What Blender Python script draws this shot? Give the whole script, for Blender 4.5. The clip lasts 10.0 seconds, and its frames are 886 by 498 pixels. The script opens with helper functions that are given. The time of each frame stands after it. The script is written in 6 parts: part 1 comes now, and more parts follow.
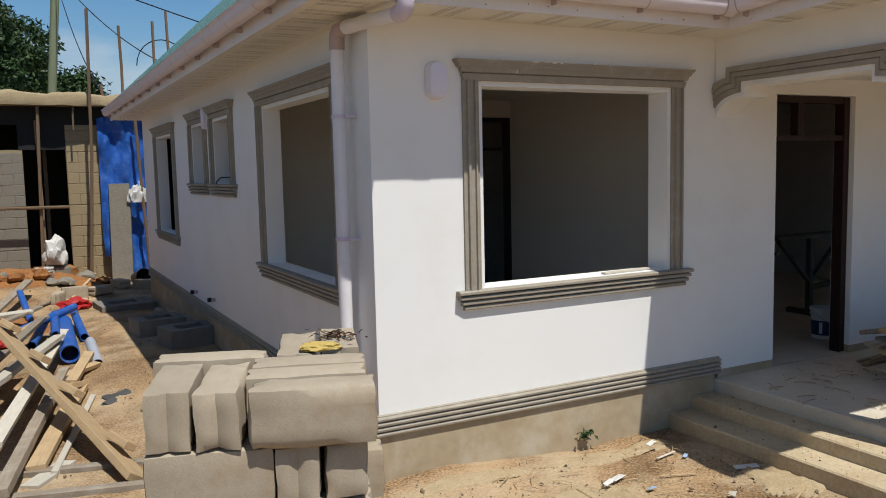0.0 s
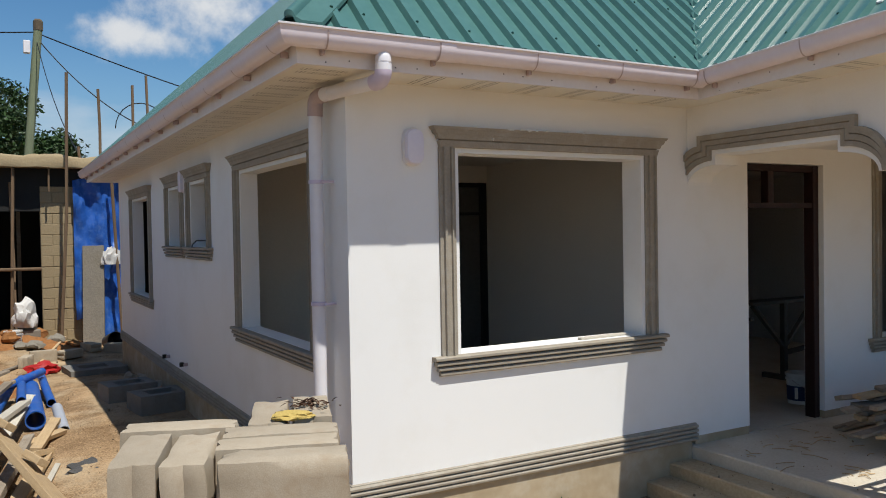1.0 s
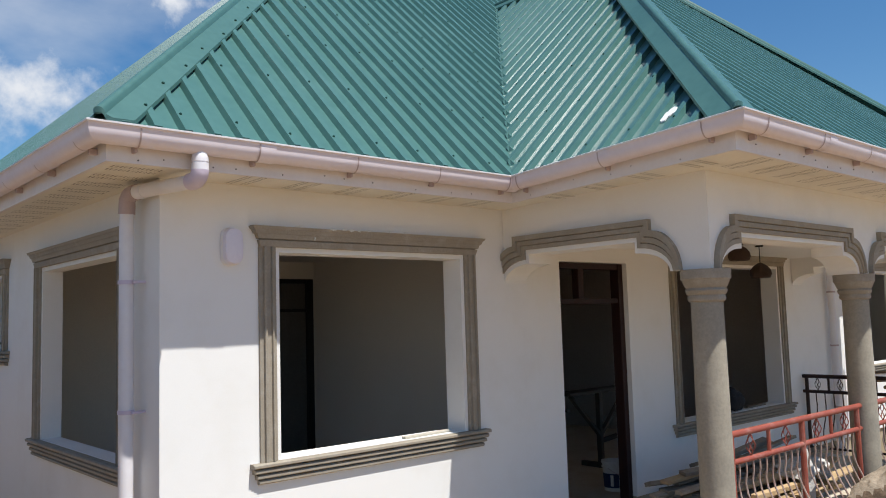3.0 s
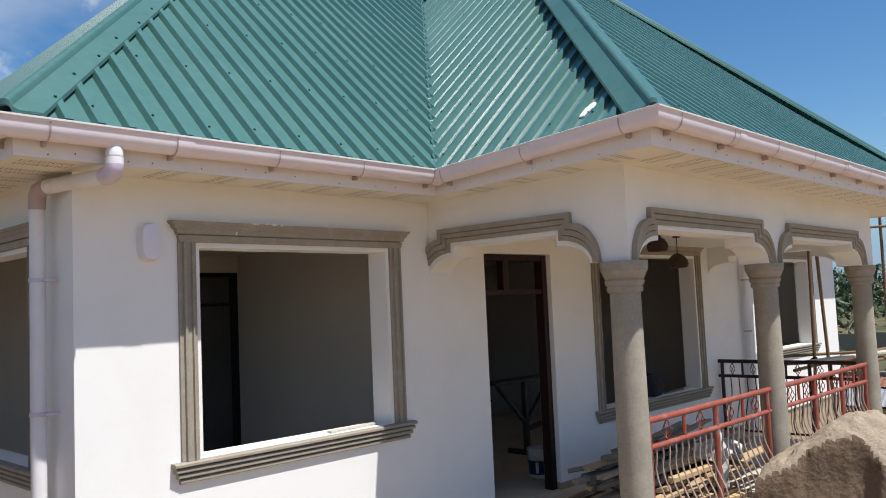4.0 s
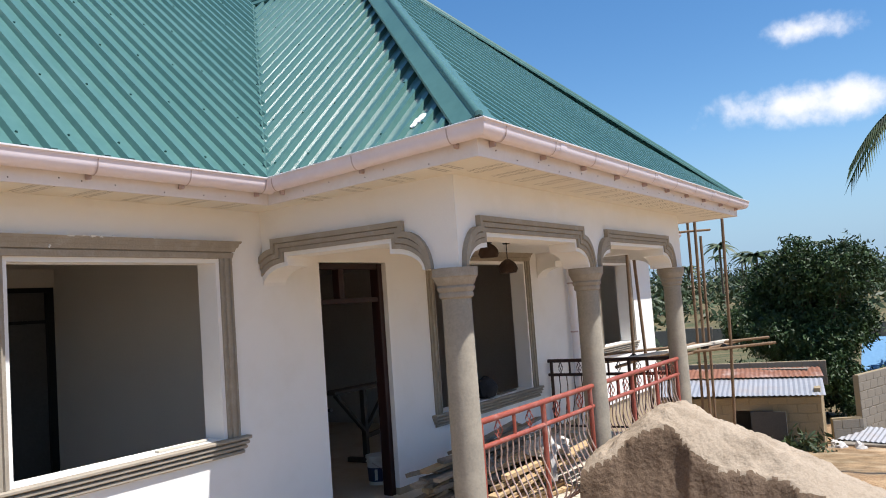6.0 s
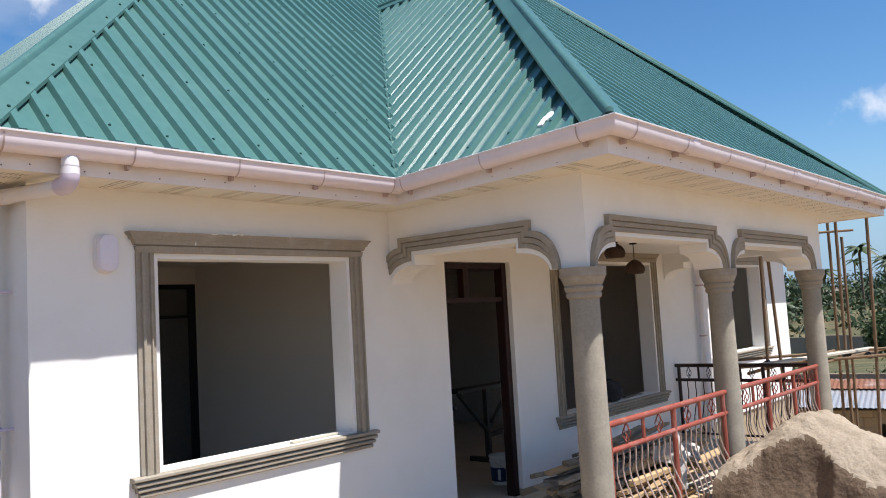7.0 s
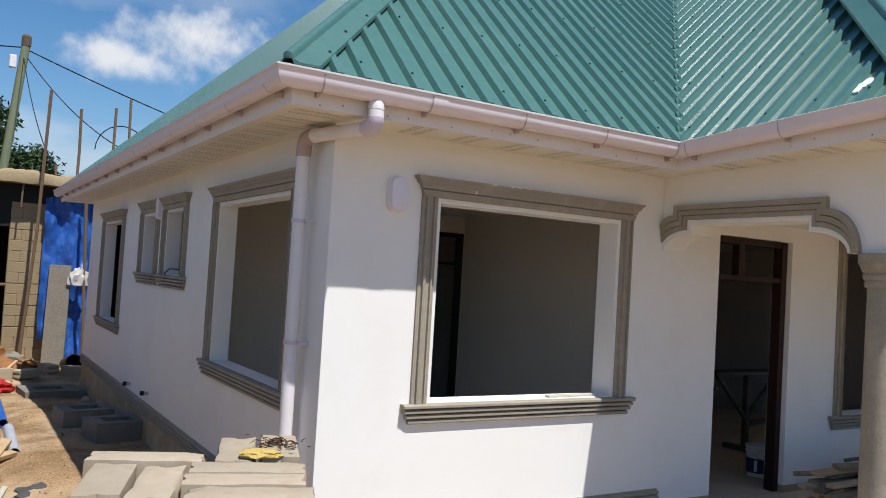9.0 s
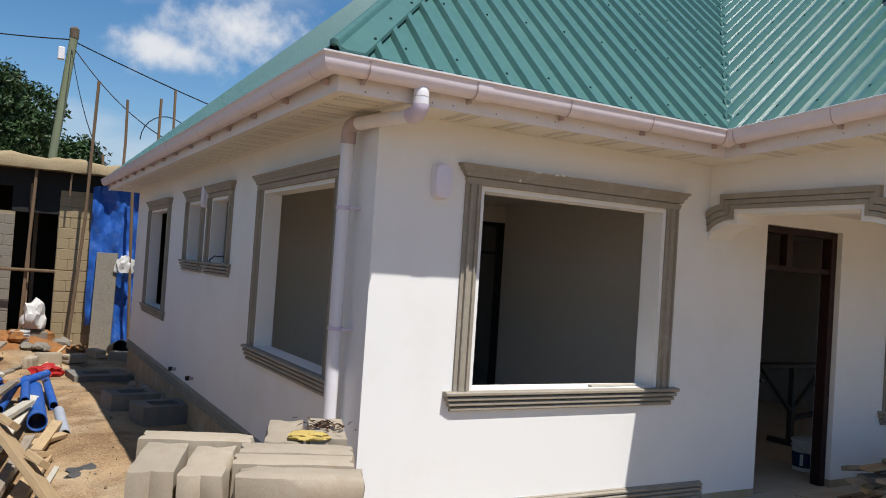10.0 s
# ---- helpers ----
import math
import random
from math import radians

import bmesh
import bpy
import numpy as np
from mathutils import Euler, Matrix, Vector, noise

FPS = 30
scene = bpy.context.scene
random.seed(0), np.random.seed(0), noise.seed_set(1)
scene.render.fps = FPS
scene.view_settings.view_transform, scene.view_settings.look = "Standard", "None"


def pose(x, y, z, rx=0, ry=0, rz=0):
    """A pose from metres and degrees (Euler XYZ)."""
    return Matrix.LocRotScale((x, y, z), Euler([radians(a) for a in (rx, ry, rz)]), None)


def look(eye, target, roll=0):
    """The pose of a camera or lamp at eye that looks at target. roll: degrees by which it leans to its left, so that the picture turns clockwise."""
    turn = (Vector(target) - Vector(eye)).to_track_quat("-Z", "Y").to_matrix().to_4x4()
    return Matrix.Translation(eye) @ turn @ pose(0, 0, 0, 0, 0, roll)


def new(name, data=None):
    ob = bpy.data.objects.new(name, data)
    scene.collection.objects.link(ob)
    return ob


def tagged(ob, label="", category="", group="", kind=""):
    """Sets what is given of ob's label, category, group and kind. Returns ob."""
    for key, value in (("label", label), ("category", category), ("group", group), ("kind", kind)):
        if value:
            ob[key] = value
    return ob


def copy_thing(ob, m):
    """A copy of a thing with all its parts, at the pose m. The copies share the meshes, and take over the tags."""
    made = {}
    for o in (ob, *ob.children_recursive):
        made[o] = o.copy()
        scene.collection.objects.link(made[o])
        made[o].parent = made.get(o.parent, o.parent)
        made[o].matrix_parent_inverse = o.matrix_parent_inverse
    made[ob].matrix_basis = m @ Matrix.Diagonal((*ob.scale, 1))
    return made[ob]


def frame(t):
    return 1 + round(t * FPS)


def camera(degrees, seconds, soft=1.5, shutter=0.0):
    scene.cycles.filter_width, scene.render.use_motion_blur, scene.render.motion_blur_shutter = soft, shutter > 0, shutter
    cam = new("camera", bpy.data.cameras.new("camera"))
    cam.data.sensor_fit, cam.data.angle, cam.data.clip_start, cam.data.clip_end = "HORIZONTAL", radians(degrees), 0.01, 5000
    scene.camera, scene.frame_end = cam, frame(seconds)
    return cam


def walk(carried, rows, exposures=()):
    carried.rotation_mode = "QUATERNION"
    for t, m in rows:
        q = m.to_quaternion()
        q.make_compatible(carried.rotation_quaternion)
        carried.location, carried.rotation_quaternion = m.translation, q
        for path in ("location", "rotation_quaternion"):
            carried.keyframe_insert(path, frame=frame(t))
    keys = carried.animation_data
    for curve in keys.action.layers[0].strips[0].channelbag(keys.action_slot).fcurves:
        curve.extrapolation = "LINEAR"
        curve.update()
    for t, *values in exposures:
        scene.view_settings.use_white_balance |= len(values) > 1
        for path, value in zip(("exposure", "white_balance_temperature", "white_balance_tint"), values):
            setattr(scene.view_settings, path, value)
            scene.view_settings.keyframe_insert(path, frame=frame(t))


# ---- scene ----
cam = camera(57.6, 10.0, soft=1.0)
PATH = [
    (0, (-2.092, -4.972, 2.306), (-1.165, -3.21, 2.109), -1.3),
    (0.5, (-2.085, -4.965, 2.313), (-1.136, -3.209, 2.186), -1.2),
    (1, (-2.082, -4.97, 2.323), (-1.099, -3.229, 2.28), -1.0),
    (1.5, (-2.078, -4.976, 2.335), (-1.067, -3.251, 2.349), -0.9),
    (2, (-2.064, -5.0, 2.347), (-1.012, -3.301, 2.431), -0.6),
    (2.5, (-2.044, -5.019, 2.361), (-0.854, -3.419, 2.515), -1.0),
    (4, (-2.011, -5.083, 2.403), (-0.568, -3.706, 2.545), -2.5),
    (4.5, (-2.007, -5.112, 2.408), (-0.514, -3.79, 2.55), -3.0),
    (5, (-2.001, -5.139, 2.411), (-0.373, -3.984, 2.538), -3.8),
    (5.2, (-2.0, -5.142, 2.41), (-0.356, -4.009, 2.537), -3.9),
    (5.75, (-2.004, -5.15, 2.405), (-0.315, -4.087, 2.543), -4.1),
    (6.3, (-2.012, -5.146, 2.4), (-0.34, -4.057, 2.54), -4.1),
    (6.5, (-2.018, -5.143, 2.398), (-0.368, -4.022, 2.54), -4.0),
    (7, (-2.045, -5.09, 2.39), (-0.533, -3.79, 2.551), -3.3),
    (7.5, (-2.084, -5.042, 2.377), (-0.743, -3.568, 2.549), -2.3),
    (8, (-2.114, -5.014, 2.383), (-0.917, -3.421, 2.561), -1.2),
    (8.5, (-2.14, -4.989, 2.342), (-1.064, -3.312, 2.519), 0.2),
    (9, (-2.153, -4.988, 2.335), (-1.11, -3.283, 2.41), 3.4),
    (9.5, (-2.158, -4.981, 2.314), (-1.102, -3.283, 2.366), 4.6),
    (10, (-2.185, -4.967, 2.308), (-1.221, -3.215, 2.355), 3.8),
]
walk(cam, [(t, look(eye, target, roll)) for t, eye, target, roll in PATH], exposures=[(0, 0.24, 6600, 7), (1, 0.32, 6600, 7), (2.5, 0.48, 6540, 8), (4.5, 0.62, 6480, 10), (5.2, 0.72, 6500, 11), (6.5, 0.92, 6520, 12), (7.5, 0.64, 6480, 10), (9, 0.5, 6500, 9), (10, 0.42, 6540, 9)])

# ---- light ----
SUN_WAY = Vector((-0.17, 1.0, -2.15)).normalized()
sun_data = bpy.data.lights.new("sun", "SUN")
sun_data.energy, sun_data.angle, sun_data.color = 4.1, radians(0.5), (1.0, 0.97, 0.93)
sun = new("sun", sun_data)
sun.matrix_world = SUN_WAY.to_track_quat("-Z", "Y").to_matrix().to_4x4()

world = bpy.data.worlds.new("sky")
scene.world = world
world.use_nodes = True


def build_sky():
    """Clear tropical sky with scattered white clouds."""
    nt = world.node_tree
    nt.nodes.clear()
    n, l = nt.nodes, nt.links
    out = n.new("ShaderNodeOutputWorld")
    bg = n.new("ShaderNodeBackground")
    sky = n.new("ShaderNodeTexSky")
    sky.sky_type, sky.sun_disc = "NISHITA", False
    to_sun = -SUN_WAY
    sky.sun_elevation = math.asin(to_sun.z)
    sky.sun_rotation = math.atan2(to_sun.x, to_sun.y)
    sky.air_density, sky.dust_density, sky.ozone_density = 1.0, 0.1, 3.0
    tc = n.new("ShaderNodeTexCoord")
    sep = n.new("ShaderNodeSeparateXYZ")
    l.new(tc.outputs["Generated"], sep.inputs[0])
    lift = n.new("ShaderNodeMath"); lift.operation = "ADD"; lift.inputs[1].default_value = 0.25
    l.new(sep.outputs["Z"], lift.inputs[0])
    dx = n.new("ShaderNodeMath"); dx.operation = "DIVIDE"
    dy = n.new("ShaderNodeMath"); dy.operation = "DIVIDE"
    l.new(sep.outputs["X"], dx.inputs[0]); l.new(lift.outputs[0], dx.inputs[1])
    l.new(sep.outputs["Y"], dy.inputs[0]); l.new(lift.outputs[0], dy.inputs[1])
    com = n.new("ShaderNodeCombineXYZ")
    l.new(dx.outputs[0], com.inputs[0]); l.new(dy.outputs[0], com.inputs[1])
    com.inputs[2].default_value = CLOUD_SEED
    big = n.new("ShaderNodeTexNoise")
    big.inputs["Scale"].default_value, big.inputs["Detail"].default_value, big.inputs["Roughness"].default_value = 1.15, 8.0, 0.52
    l.new(com.outputs[0], big.inputs["Vector"])
    ramp = n.new("ShaderNodeValToRGB")
    ramp.color_ramp.elements[0].position, ramp.color_ramp.elements[1].position = 0.50, 0.63
    l.new(big.outputs["Fac"], ramp.inputs[0])
    # thin veils to the north-west of the house, single white clouds elsewhere
    def calc(op, p, q=None, r=None):
        m = n.new("ShaderNodeMath"); m.operation = op
        for k, v in enumerate((p, q, r)):
            if v is None:
                continue
            if isinstance(v, (int, float)):
                m.inputs[k].default_value = v
            else:
                l.new(v, m.inputs[k])
        return m.outputs[0]
    az = calc("ARCTAN2", sep.outputs["X"], sep.outputs["Y"])
    el = calc("ARCSINE", sep.outputs["Z"])
    puff = n.new("ShaderNodeTexNoise")
    puff.inputs["Scale"].default_value, puff.inputs["Detail"].default_value, puff.inputs["Roughness"].default_value = 16.0, 9.0, 0.6
    l.new(tc.outputs["Generated"], puff.inputs["Vector"])
    rough = calc("MULTIPLY", calc("SUBTRACT", puff.outputs["Fac"], 0.5), 2.4)
    field = None
    for a0, e0, w0, h0 in CLOUDS:
        da = calc("DIVIDE", calc("SUBTRACT", az, radians(a0)), radians(w0))
        de = calc("DIVIDE", calc("SUBTRACT", el, radians(e0)), radians(h0))
        dist = calc("SQRT", calc("ADD", calc("MULTIPLY", da, da), calc("MULTIPLY", de, de)))
        f = calc("ADD", calc("SUBTRACT", 0.9, dist), rough)
        field = f if field is None else calc("MAXIMUM", field, f)
    soft = n.new("ShaderNodeMapRange"); soft.interpolation_type = "SMOOTHSTEP"
    soft.inputs["From Min"].default_value, soft.inputs["From Max"].default_value = 0.0, 1.0
    l.new(field, soft.inputs["Value"])
    side = n.new("ShaderNodeMapRange")
    side.inputs["From Min"].default_value, side.inputs["From Max"].default_value = 0.2, 0.8
    side.inputs["To Min"].default_value, side.inputs["To Max"].default_value = 0.42, 0.0
    l.new(sep.outputs["X"], side.inputs["Value"])
    veil = calc("MULTIPLY", ramp.outputs["Color"], side.outputs[0])
    cover = calc("MAXIMUM", veil, soft.outputs[0])
    mix = n.new("ShaderNodeMix"); mix.data_type = "RGBA"
    l.new(cover, mix.inputs["Factor"])
    deep = n.new("ShaderNodeHueSaturation")
    deep.inputs["Saturation"].default_value = 1.25
    l.new(sky.outputs["Color"], deep.inputs["Color"])
    low = n.new("ShaderNodeMapRange"); low.interpolation_type = "SMOOTHSTEP"
    low.inputs["From Min"].default_value, low.inputs["From Max"].default_value = 0.0, 0.20
    low.inputs["To Min"].default_value, low.inputs["To Max"].default_value = 0.9, 0.0
    l.new(sep.outputs["Z"], low.inputs["Value"])
    haze = n.new("ShaderNodeMix"); haze.data_type = "RGBA"
    haze.inputs["B"].default_value = (2.0, 3.3, 4.9, 1)
    l.new(low.outputs[0], haze.inputs["Factor"])
    l.new(deep.outputs["Color"], haze.inputs["A"])
    l.new(haze.outputs["Result"], mix.inputs["A"])
    mix.inputs["B"].default_value = (6.8, 7.0, 7.5, 1)
    l.new(mix.outputs["Result"], bg.inputs["Color"])
    bg.inputs["Strength"].default_value = 0.082
    l.new(bg.outputs[0], out.inputs["Surface"])


CLOUD_SEED = 3.7
CLOUDS = ((81.5, 11.4, 6.5, 1.7), (85.5, 11.2, 3.5, 1.8), (83.3, 15.8, 3.6, 1.3), (13.0, 15.2, 6.5, 3.4), (9.0, 13.0, 5.0, 2.0), (22.5, 21.5, 4.0, 2.0), (105.0, 14.0, 7.0, 2.0), (-30.0, 18.0, 9.0, 4.0), (200.0, 30.0, 12.0, 5.0))
build_sky()


# ---- materials ----
def material(name, base, dark=None, rough=0.85, metal=0.0, big=1.5, fine=60.0, amount=0.35, bump=0.15, bump_scale=None, spec=0.3, island=0.0, stretch=None, dirt=None, dirt_amount=0.0, dirt_scale=3.0):
    """A surface with variation at two scales, fine relief and, if given, blotches of dirt."""
    m = bpy.data.materials.new(name)
    m.use_nodes = True
    nt = m.node_tree
    n, l = nt.nodes, nt.links
    bsdf = n["Principled BSDF"]
    dark = dark or tuple(c * 0.72 for c in base)
    tc = n.new("ShaderNodeTexCoord")
    mp = n.new("ShaderNodeMapping")
    if stretch:
        mp.inputs["Scale"].default_value = stretch
    l.new(tc.outputs["Object"], mp.inputs["Vector"])
    a = n.new("ShaderNodeTexNoise"); a.inputs["Scale"].default_value = big; a.inputs["Detail"].default_value = 5.0
    b = n.new("ShaderNodeTexNoise"); b.inputs["Scale"].default_value = fine; b.inputs["Detail"].default_value = 4.0
    l.new(mp.outputs[0], a.inputs["Vector"]); l.new(mp.outputs[0], b.inputs["Vector"])
    mx = n.new("ShaderNodeMath"); mx.operation = "MULTIPLY_ADD"; mx.inputs[1].default_value = 0.5
    l.new(b.outputs["Fac"], mx.inputs[0])
    half = n.new("ShaderNodeMath"); half.operation = "MULTIPLY"; half.inputs[1].default_value = 0.5
    l.new(a.outputs["Fac"], half.inputs[0]); l.new(half.outputs[0], mx.inputs[2])
    rng = n.new("ShaderNodeMapRange")
    rng.inputs["From Min"].default_value, rng.inputs["From Max"].default_value = 0.35, 0.65
    rng.inputs["To Min"].default_value, rng.inputs["To Max"].default_value = 0.5 - amount, 0.5 + amount
    l.new(mx.outputs[0], rng.inputs["Value"])
    mix = n.new("ShaderNodeMix"); mix.data_type = "RGBA"
    mix.inputs["A"].default_value, mix.inputs["B"].default_value = (*dark, 1), (*base, 1)
    l.new(rng.outputs[0], mix.inputs["Factor"])
    colour = mix.outputs["Result"]
    if dirt:
        d = n.new("ShaderNodeTexNoise"); d.inputs["Scale"].default_value = dirt_scale; d.inputs["Detail"].default_value = 7.0; d.inputs["Roughness"].default_value = 0.65
        l.new(tc.outputs["Object"], d.inputs["Vector"])
        dr = n.new("ShaderNodeMapRange"); dr.inputs["From Min"].default_value, dr.inputs["From Max"].default_value = 0.5, 0.72
        dr.inputs["To Max"].default_value = dirt_amount
        l.new(d.outputs["Fac"], dr.inputs["Value"])
        m2 = n.new("ShaderNodeMix"); m2.data_type = "RGBA"; m2.inputs["B"].default_value = (*dirt, 1)
        l.new(dr.outputs[0], m2.inputs["Factor"]); l.new(colour, m2.inputs["A"])
        colour = m2.outputs["Result"]
    if island:
        geo = n.new("ShaderNodeNewGeometry"); oi = n.new("ShaderNodeObjectInfo")
        s = n.new("ShaderNodeMath"); s.operation = "ADD"
        l.new(geo.outputs["Random Per Island"], s.inputs[0]); l.new(oi.outputs["Random"], s.inputs[1])
        fr = n.new("ShaderNodeMath"); fr.operation = "FRACT"; l.new(s.outputs[0], fr.inputs[0])
        v = n.new("ShaderNodeMapRange"); v.inputs["To Min"].default_value, v.inputs["To Max"].default_value = 1 - island, 1 + island
        l.new(fr.outputs[0], v.inputs["Value"])
        hsv = n.new("ShaderNodeHueSaturation"); l.new(v.outputs[0], hsv.inputs["Value"]); l.new(colour, hsv.inputs["Color"])
        colour = hsv.outputs["Color"]
    l.new(colour, bsdf.inputs["Base Color"])
    bsdf.inputs["Roughness"].default_value, bsdf.inputs["Metallic"].default_value = rough, metal
    bsdf.inputs["Specular IOR Level"].default_value = spec
    if bump:
        h = b
        if bump_scale:
            h = n.new("ShaderNodeTexNoise"); h.inputs["Scale"].default_value = bump_scale; h.inputs["Detail"].default_value = 6.0
            l.new(mp.outputs[0], h.inputs["Vector"])
        bp = n.new("ShaderNodeBump"); bp.inputs["Strength"].default_value = bump; bp.inputs["Distance"].default_value = 0.02
        l.new(h.outputs["Fac"], bp.inputs["Height"]); l.new(bp.outputs[0], bsdf.inputs["Normal"])
    return m


WHITE = material("white_wall_paint", (0.85, 0.84, 0.815), (0.80, 0.79, 0.765), 0.75, big=0.8, fine=120, bump=0.035, dirt=(0.62, 0.57, 0.47), dirt_amount=0.2, dirt_scale=1.4)
INNER = material("inner_plaster", (0.64, 0.59, 0.51), (0.57, 0.52, 0.45), 0.85, big=0.9, fine=60, bump=0.05)
TRIM = material("taupe_cement_moulding", (0.36, 0.315, 0.25), (0.28, 0.245, 0.195), 0.85, big=3, fine=70, bump=0.2, dirt=(0.50, 0.47, 0.41), dirt_amount=0.35, dirt_scale=9)
CEMENT = material("raw_cement_render", (0.36, 0.325, 0.26), (0.27, 0.245, 0.20), 0.9, big=1.6, fine=50, amount=0.45, bump=0.10, dirt=(0.46, 0.41, 0.32), dirt_amount=0.6, dirt_scale=3.5)
PLINTH = material("plinth_cement", (0.45, 0.37, 0.255), (0.33, 0.25, 0.15), 0.92, big=1.3, fine=9, amount=0.4, bump=0.12, dirt=(0.52, 0.48, 0.40), dirt_amount=0.6, dirt_scale=2.6)
SCREED = material("dusty_screed", (0.60, 0.545, 0.45), (0.48, 0.425, 0.335), 0.92, big=1.1, fine=40, amount=0.45, bump=0.25, dirt=(0.40, 0.30, 0.18), dirt_amount=0.5, dirt_scale=2.5)
STEPM = material("step_cement", (0.52, 0.425, 0.285), (0.38, 0.295, 0.18), 0.92, big=1.8, fine=40, amount=0.45, bump=0.3, dirt=(0.36, 0.25, 0.14), dirt_amount=0.6, dirt_scale=3.0)
SOFFIT = material("soffit_board", (0.82, 0.78, 0.69), (0.78, 0.74, 0.65), 0.6, big=0.8, fine=30, bump=0.03)
FASCIA = material("fascia_board", (0.80, 0.76, 0.74), (0.75, 0.70, 0.68), 0.5, big=1.2, fine=30, bump=0.03, dirt=(0.6, 0.5, 0.42), dirt_amount=0.25, dirt_scale=3)
GUTTER = material("gutter_plastic", (0.81, 0.73, 0.77), (0.76, 0.67, 0.70), 0.36, big=1.0, fine=20, bump=0.02, spec=0.5, dirt=(0.60, 0.50, 0.48), dirt_amount=0.25, dirt_scale=4)
PVC = material("pvc_pipe", (0.80, 0.78, 0.80), (0.74, 0.71, 0.73), 0.35, big=2.0, fine=20, bump=0.02, spec=0.5, dirt=(0.6, 0.55, 0.48), dirt_amount=0.3, dirt_scale=5)
ROOFM = material("green_roof_sheet", (0.076, 0.176, 0.157), (0.052, 0.138, 0.123), 0.29, big=0.7, fine=14, amount=0.45, bump=0.0, spec=0.62, dirt=(0.11, 0.215, 0.195), dirt_amount=0.30, dirt_scale=2.0)
CAPM = material("green_ridge_cap", (0.072, 0.165, 0.150), (0.052, 0.130, 0.118), 0.36, big=0.9, fine=14, amount=0.45, bump=0.0, spec=0.40, dirt=(0.10, 0.21, 0.18), dirt_amount=0.3, dirt_scale=2.5)
BLACK = material("black_frame_paint", (0.012, 0.012, 0.012), (0.008, 0.008, 0.008), 0.5, bump=0.03)
BROWNF = material("brown_door_timber", (0.032, 0.010, 0.008), (0.018, 0.007, 0.006), 0.5, big=2, fine=30, stretch=(8, 8, 1), bump=0.1)
BLOCK = material("concrete_block", (0.43, 0.362, 0.272), (0.32, 0.262, 0.188), 0.95, big=4, fine=260, amount=0.6, bump=0.09, bump_scale=210, island=0.08, dirt=(0.30, 0.21, 0.125), dirt_amount=0.6, dirt_scale=6)
HALLM = material("rough_hall_plaster", (0.52, 0.49, 0.45), (0.42, 0.39, 0.355), 0.9, big=1.2, fine=30, bump=0.1)
# dark colour that stands for shade inside rooms and openings
DARKIN = material("dark_interior_shade", (0.10, 0.095, 0.085), (0.07, 0.066, 0.06), 0.9, big=1.2, fine=30, bump=0.2)
EARTH = material("red_earth", (0.41, 0.275, 0.152), (0.155, 0.09, 0.042), 0.95, big=1.9, fine=55, amount=0.85, bump=0.9, bump_scale=34, dirt=(0.48, 0.385, 0.255), dirt_amount=0.8, dirt_scale=1.1)
ORANGE = material("orange_subsoil", (0.34, 0.15, 0.05), (0.20, 0.085, 0.03), 0.95, big=2.5, fine=26, amount=0.6, bump=0.8, bump_scale=14)
# near-black that puts the deep shade of the unfinished building into colour
SHADEBLACK = material("deep_shade_black", (0.022, 0.021, 0.02), (0.012, 0.012, 0.012), 0.8, bump=0.2)
SANDM = material("building_sand", (0.37, 0.305, 0.23), (0.27, 0.215, 0.155), 0.97, big=3.5, fine=60, amount=0.6, bump=0.8, bump_scale=24, dirt=(0.46, 0.38, 0.29), dirt_amount=0.5, dirt_scale=3)
REDPAINT = material("red_oxide_paint", (0.34, 0.085, 0.055), (0.25, 0.06, 0.04), 0.42, big=6, fine=60, bump=0.05, spec=0.4, dirt=(0.45, 0.28, 0.24), dirt_amount=0.4, dirt_scale=8)


# sand of the dug face: damp tone plus painted shade
DAMPSHADE = material("damp_shaded_sand", (0.185, 0.130, 0.088), (0.115, 0.078, 0.05), 0.95, big=3.5, fine=60, amount=0.6, bump=0.9, bump_scale=20)


# ---- mesh tools ----
def part(name, bm, mat, parent=None, label="", smooth=False):
    """Links a bmesh as one mesh object, under its thing if one is given."""
    bmesh.ops.recalc_face_normals(bm, faces=bm.faces)
    me = bpy.data.meshes.new(name)
    bm.to_mesh(me)
    bm.free()
    me.materials.append(mat)
    if smooth:
        me.shade_smooth()
        me.set_sharp_from_angle(angle=radians(35))
    ob = new(name, me)
    if parent is not None:
        ob.parent = parent
    if label:
        ob["label"] = label
    return ob


def empty(name, at=(0, 0, 0), **tags):
    ob = new(name)
    ob.location = at
    return tagged(ob, **tags)


def box(bm, x0, x1, y0, y1, z0, z1, bevel=0.0, m=None):
    """A box, its edges bevelled, turned by m if given."""
    r = bmesh.ops.create_cube(bm, size=1.0)
    vs = r["verts"]
    for v in vs:
        v.co = Vector((x0 + (v.co.x + 0.5) * (x1 - x0), y0 + (v.co.y + 0.5) * (y1 - y0), z0 + (v.co.z + 0.5) * (z1 - z0)))
    if m is not None:
        bmesh.ops.transform(bm, matrix=m, verts=vs)
    if bevel:
        es = {e for v in vs for e in v.link_edges}
        bmesh.ops.bevel(bm, geom=list(es), offset=bevel, segments=1, affect="EDGES", profile=0.5)
    return bm


def boxes(*specs, bevel=0.0):
    bm = bmesh.new()
    for s in specs:
        box(bm, *s, bevel=bevel)
    return bm


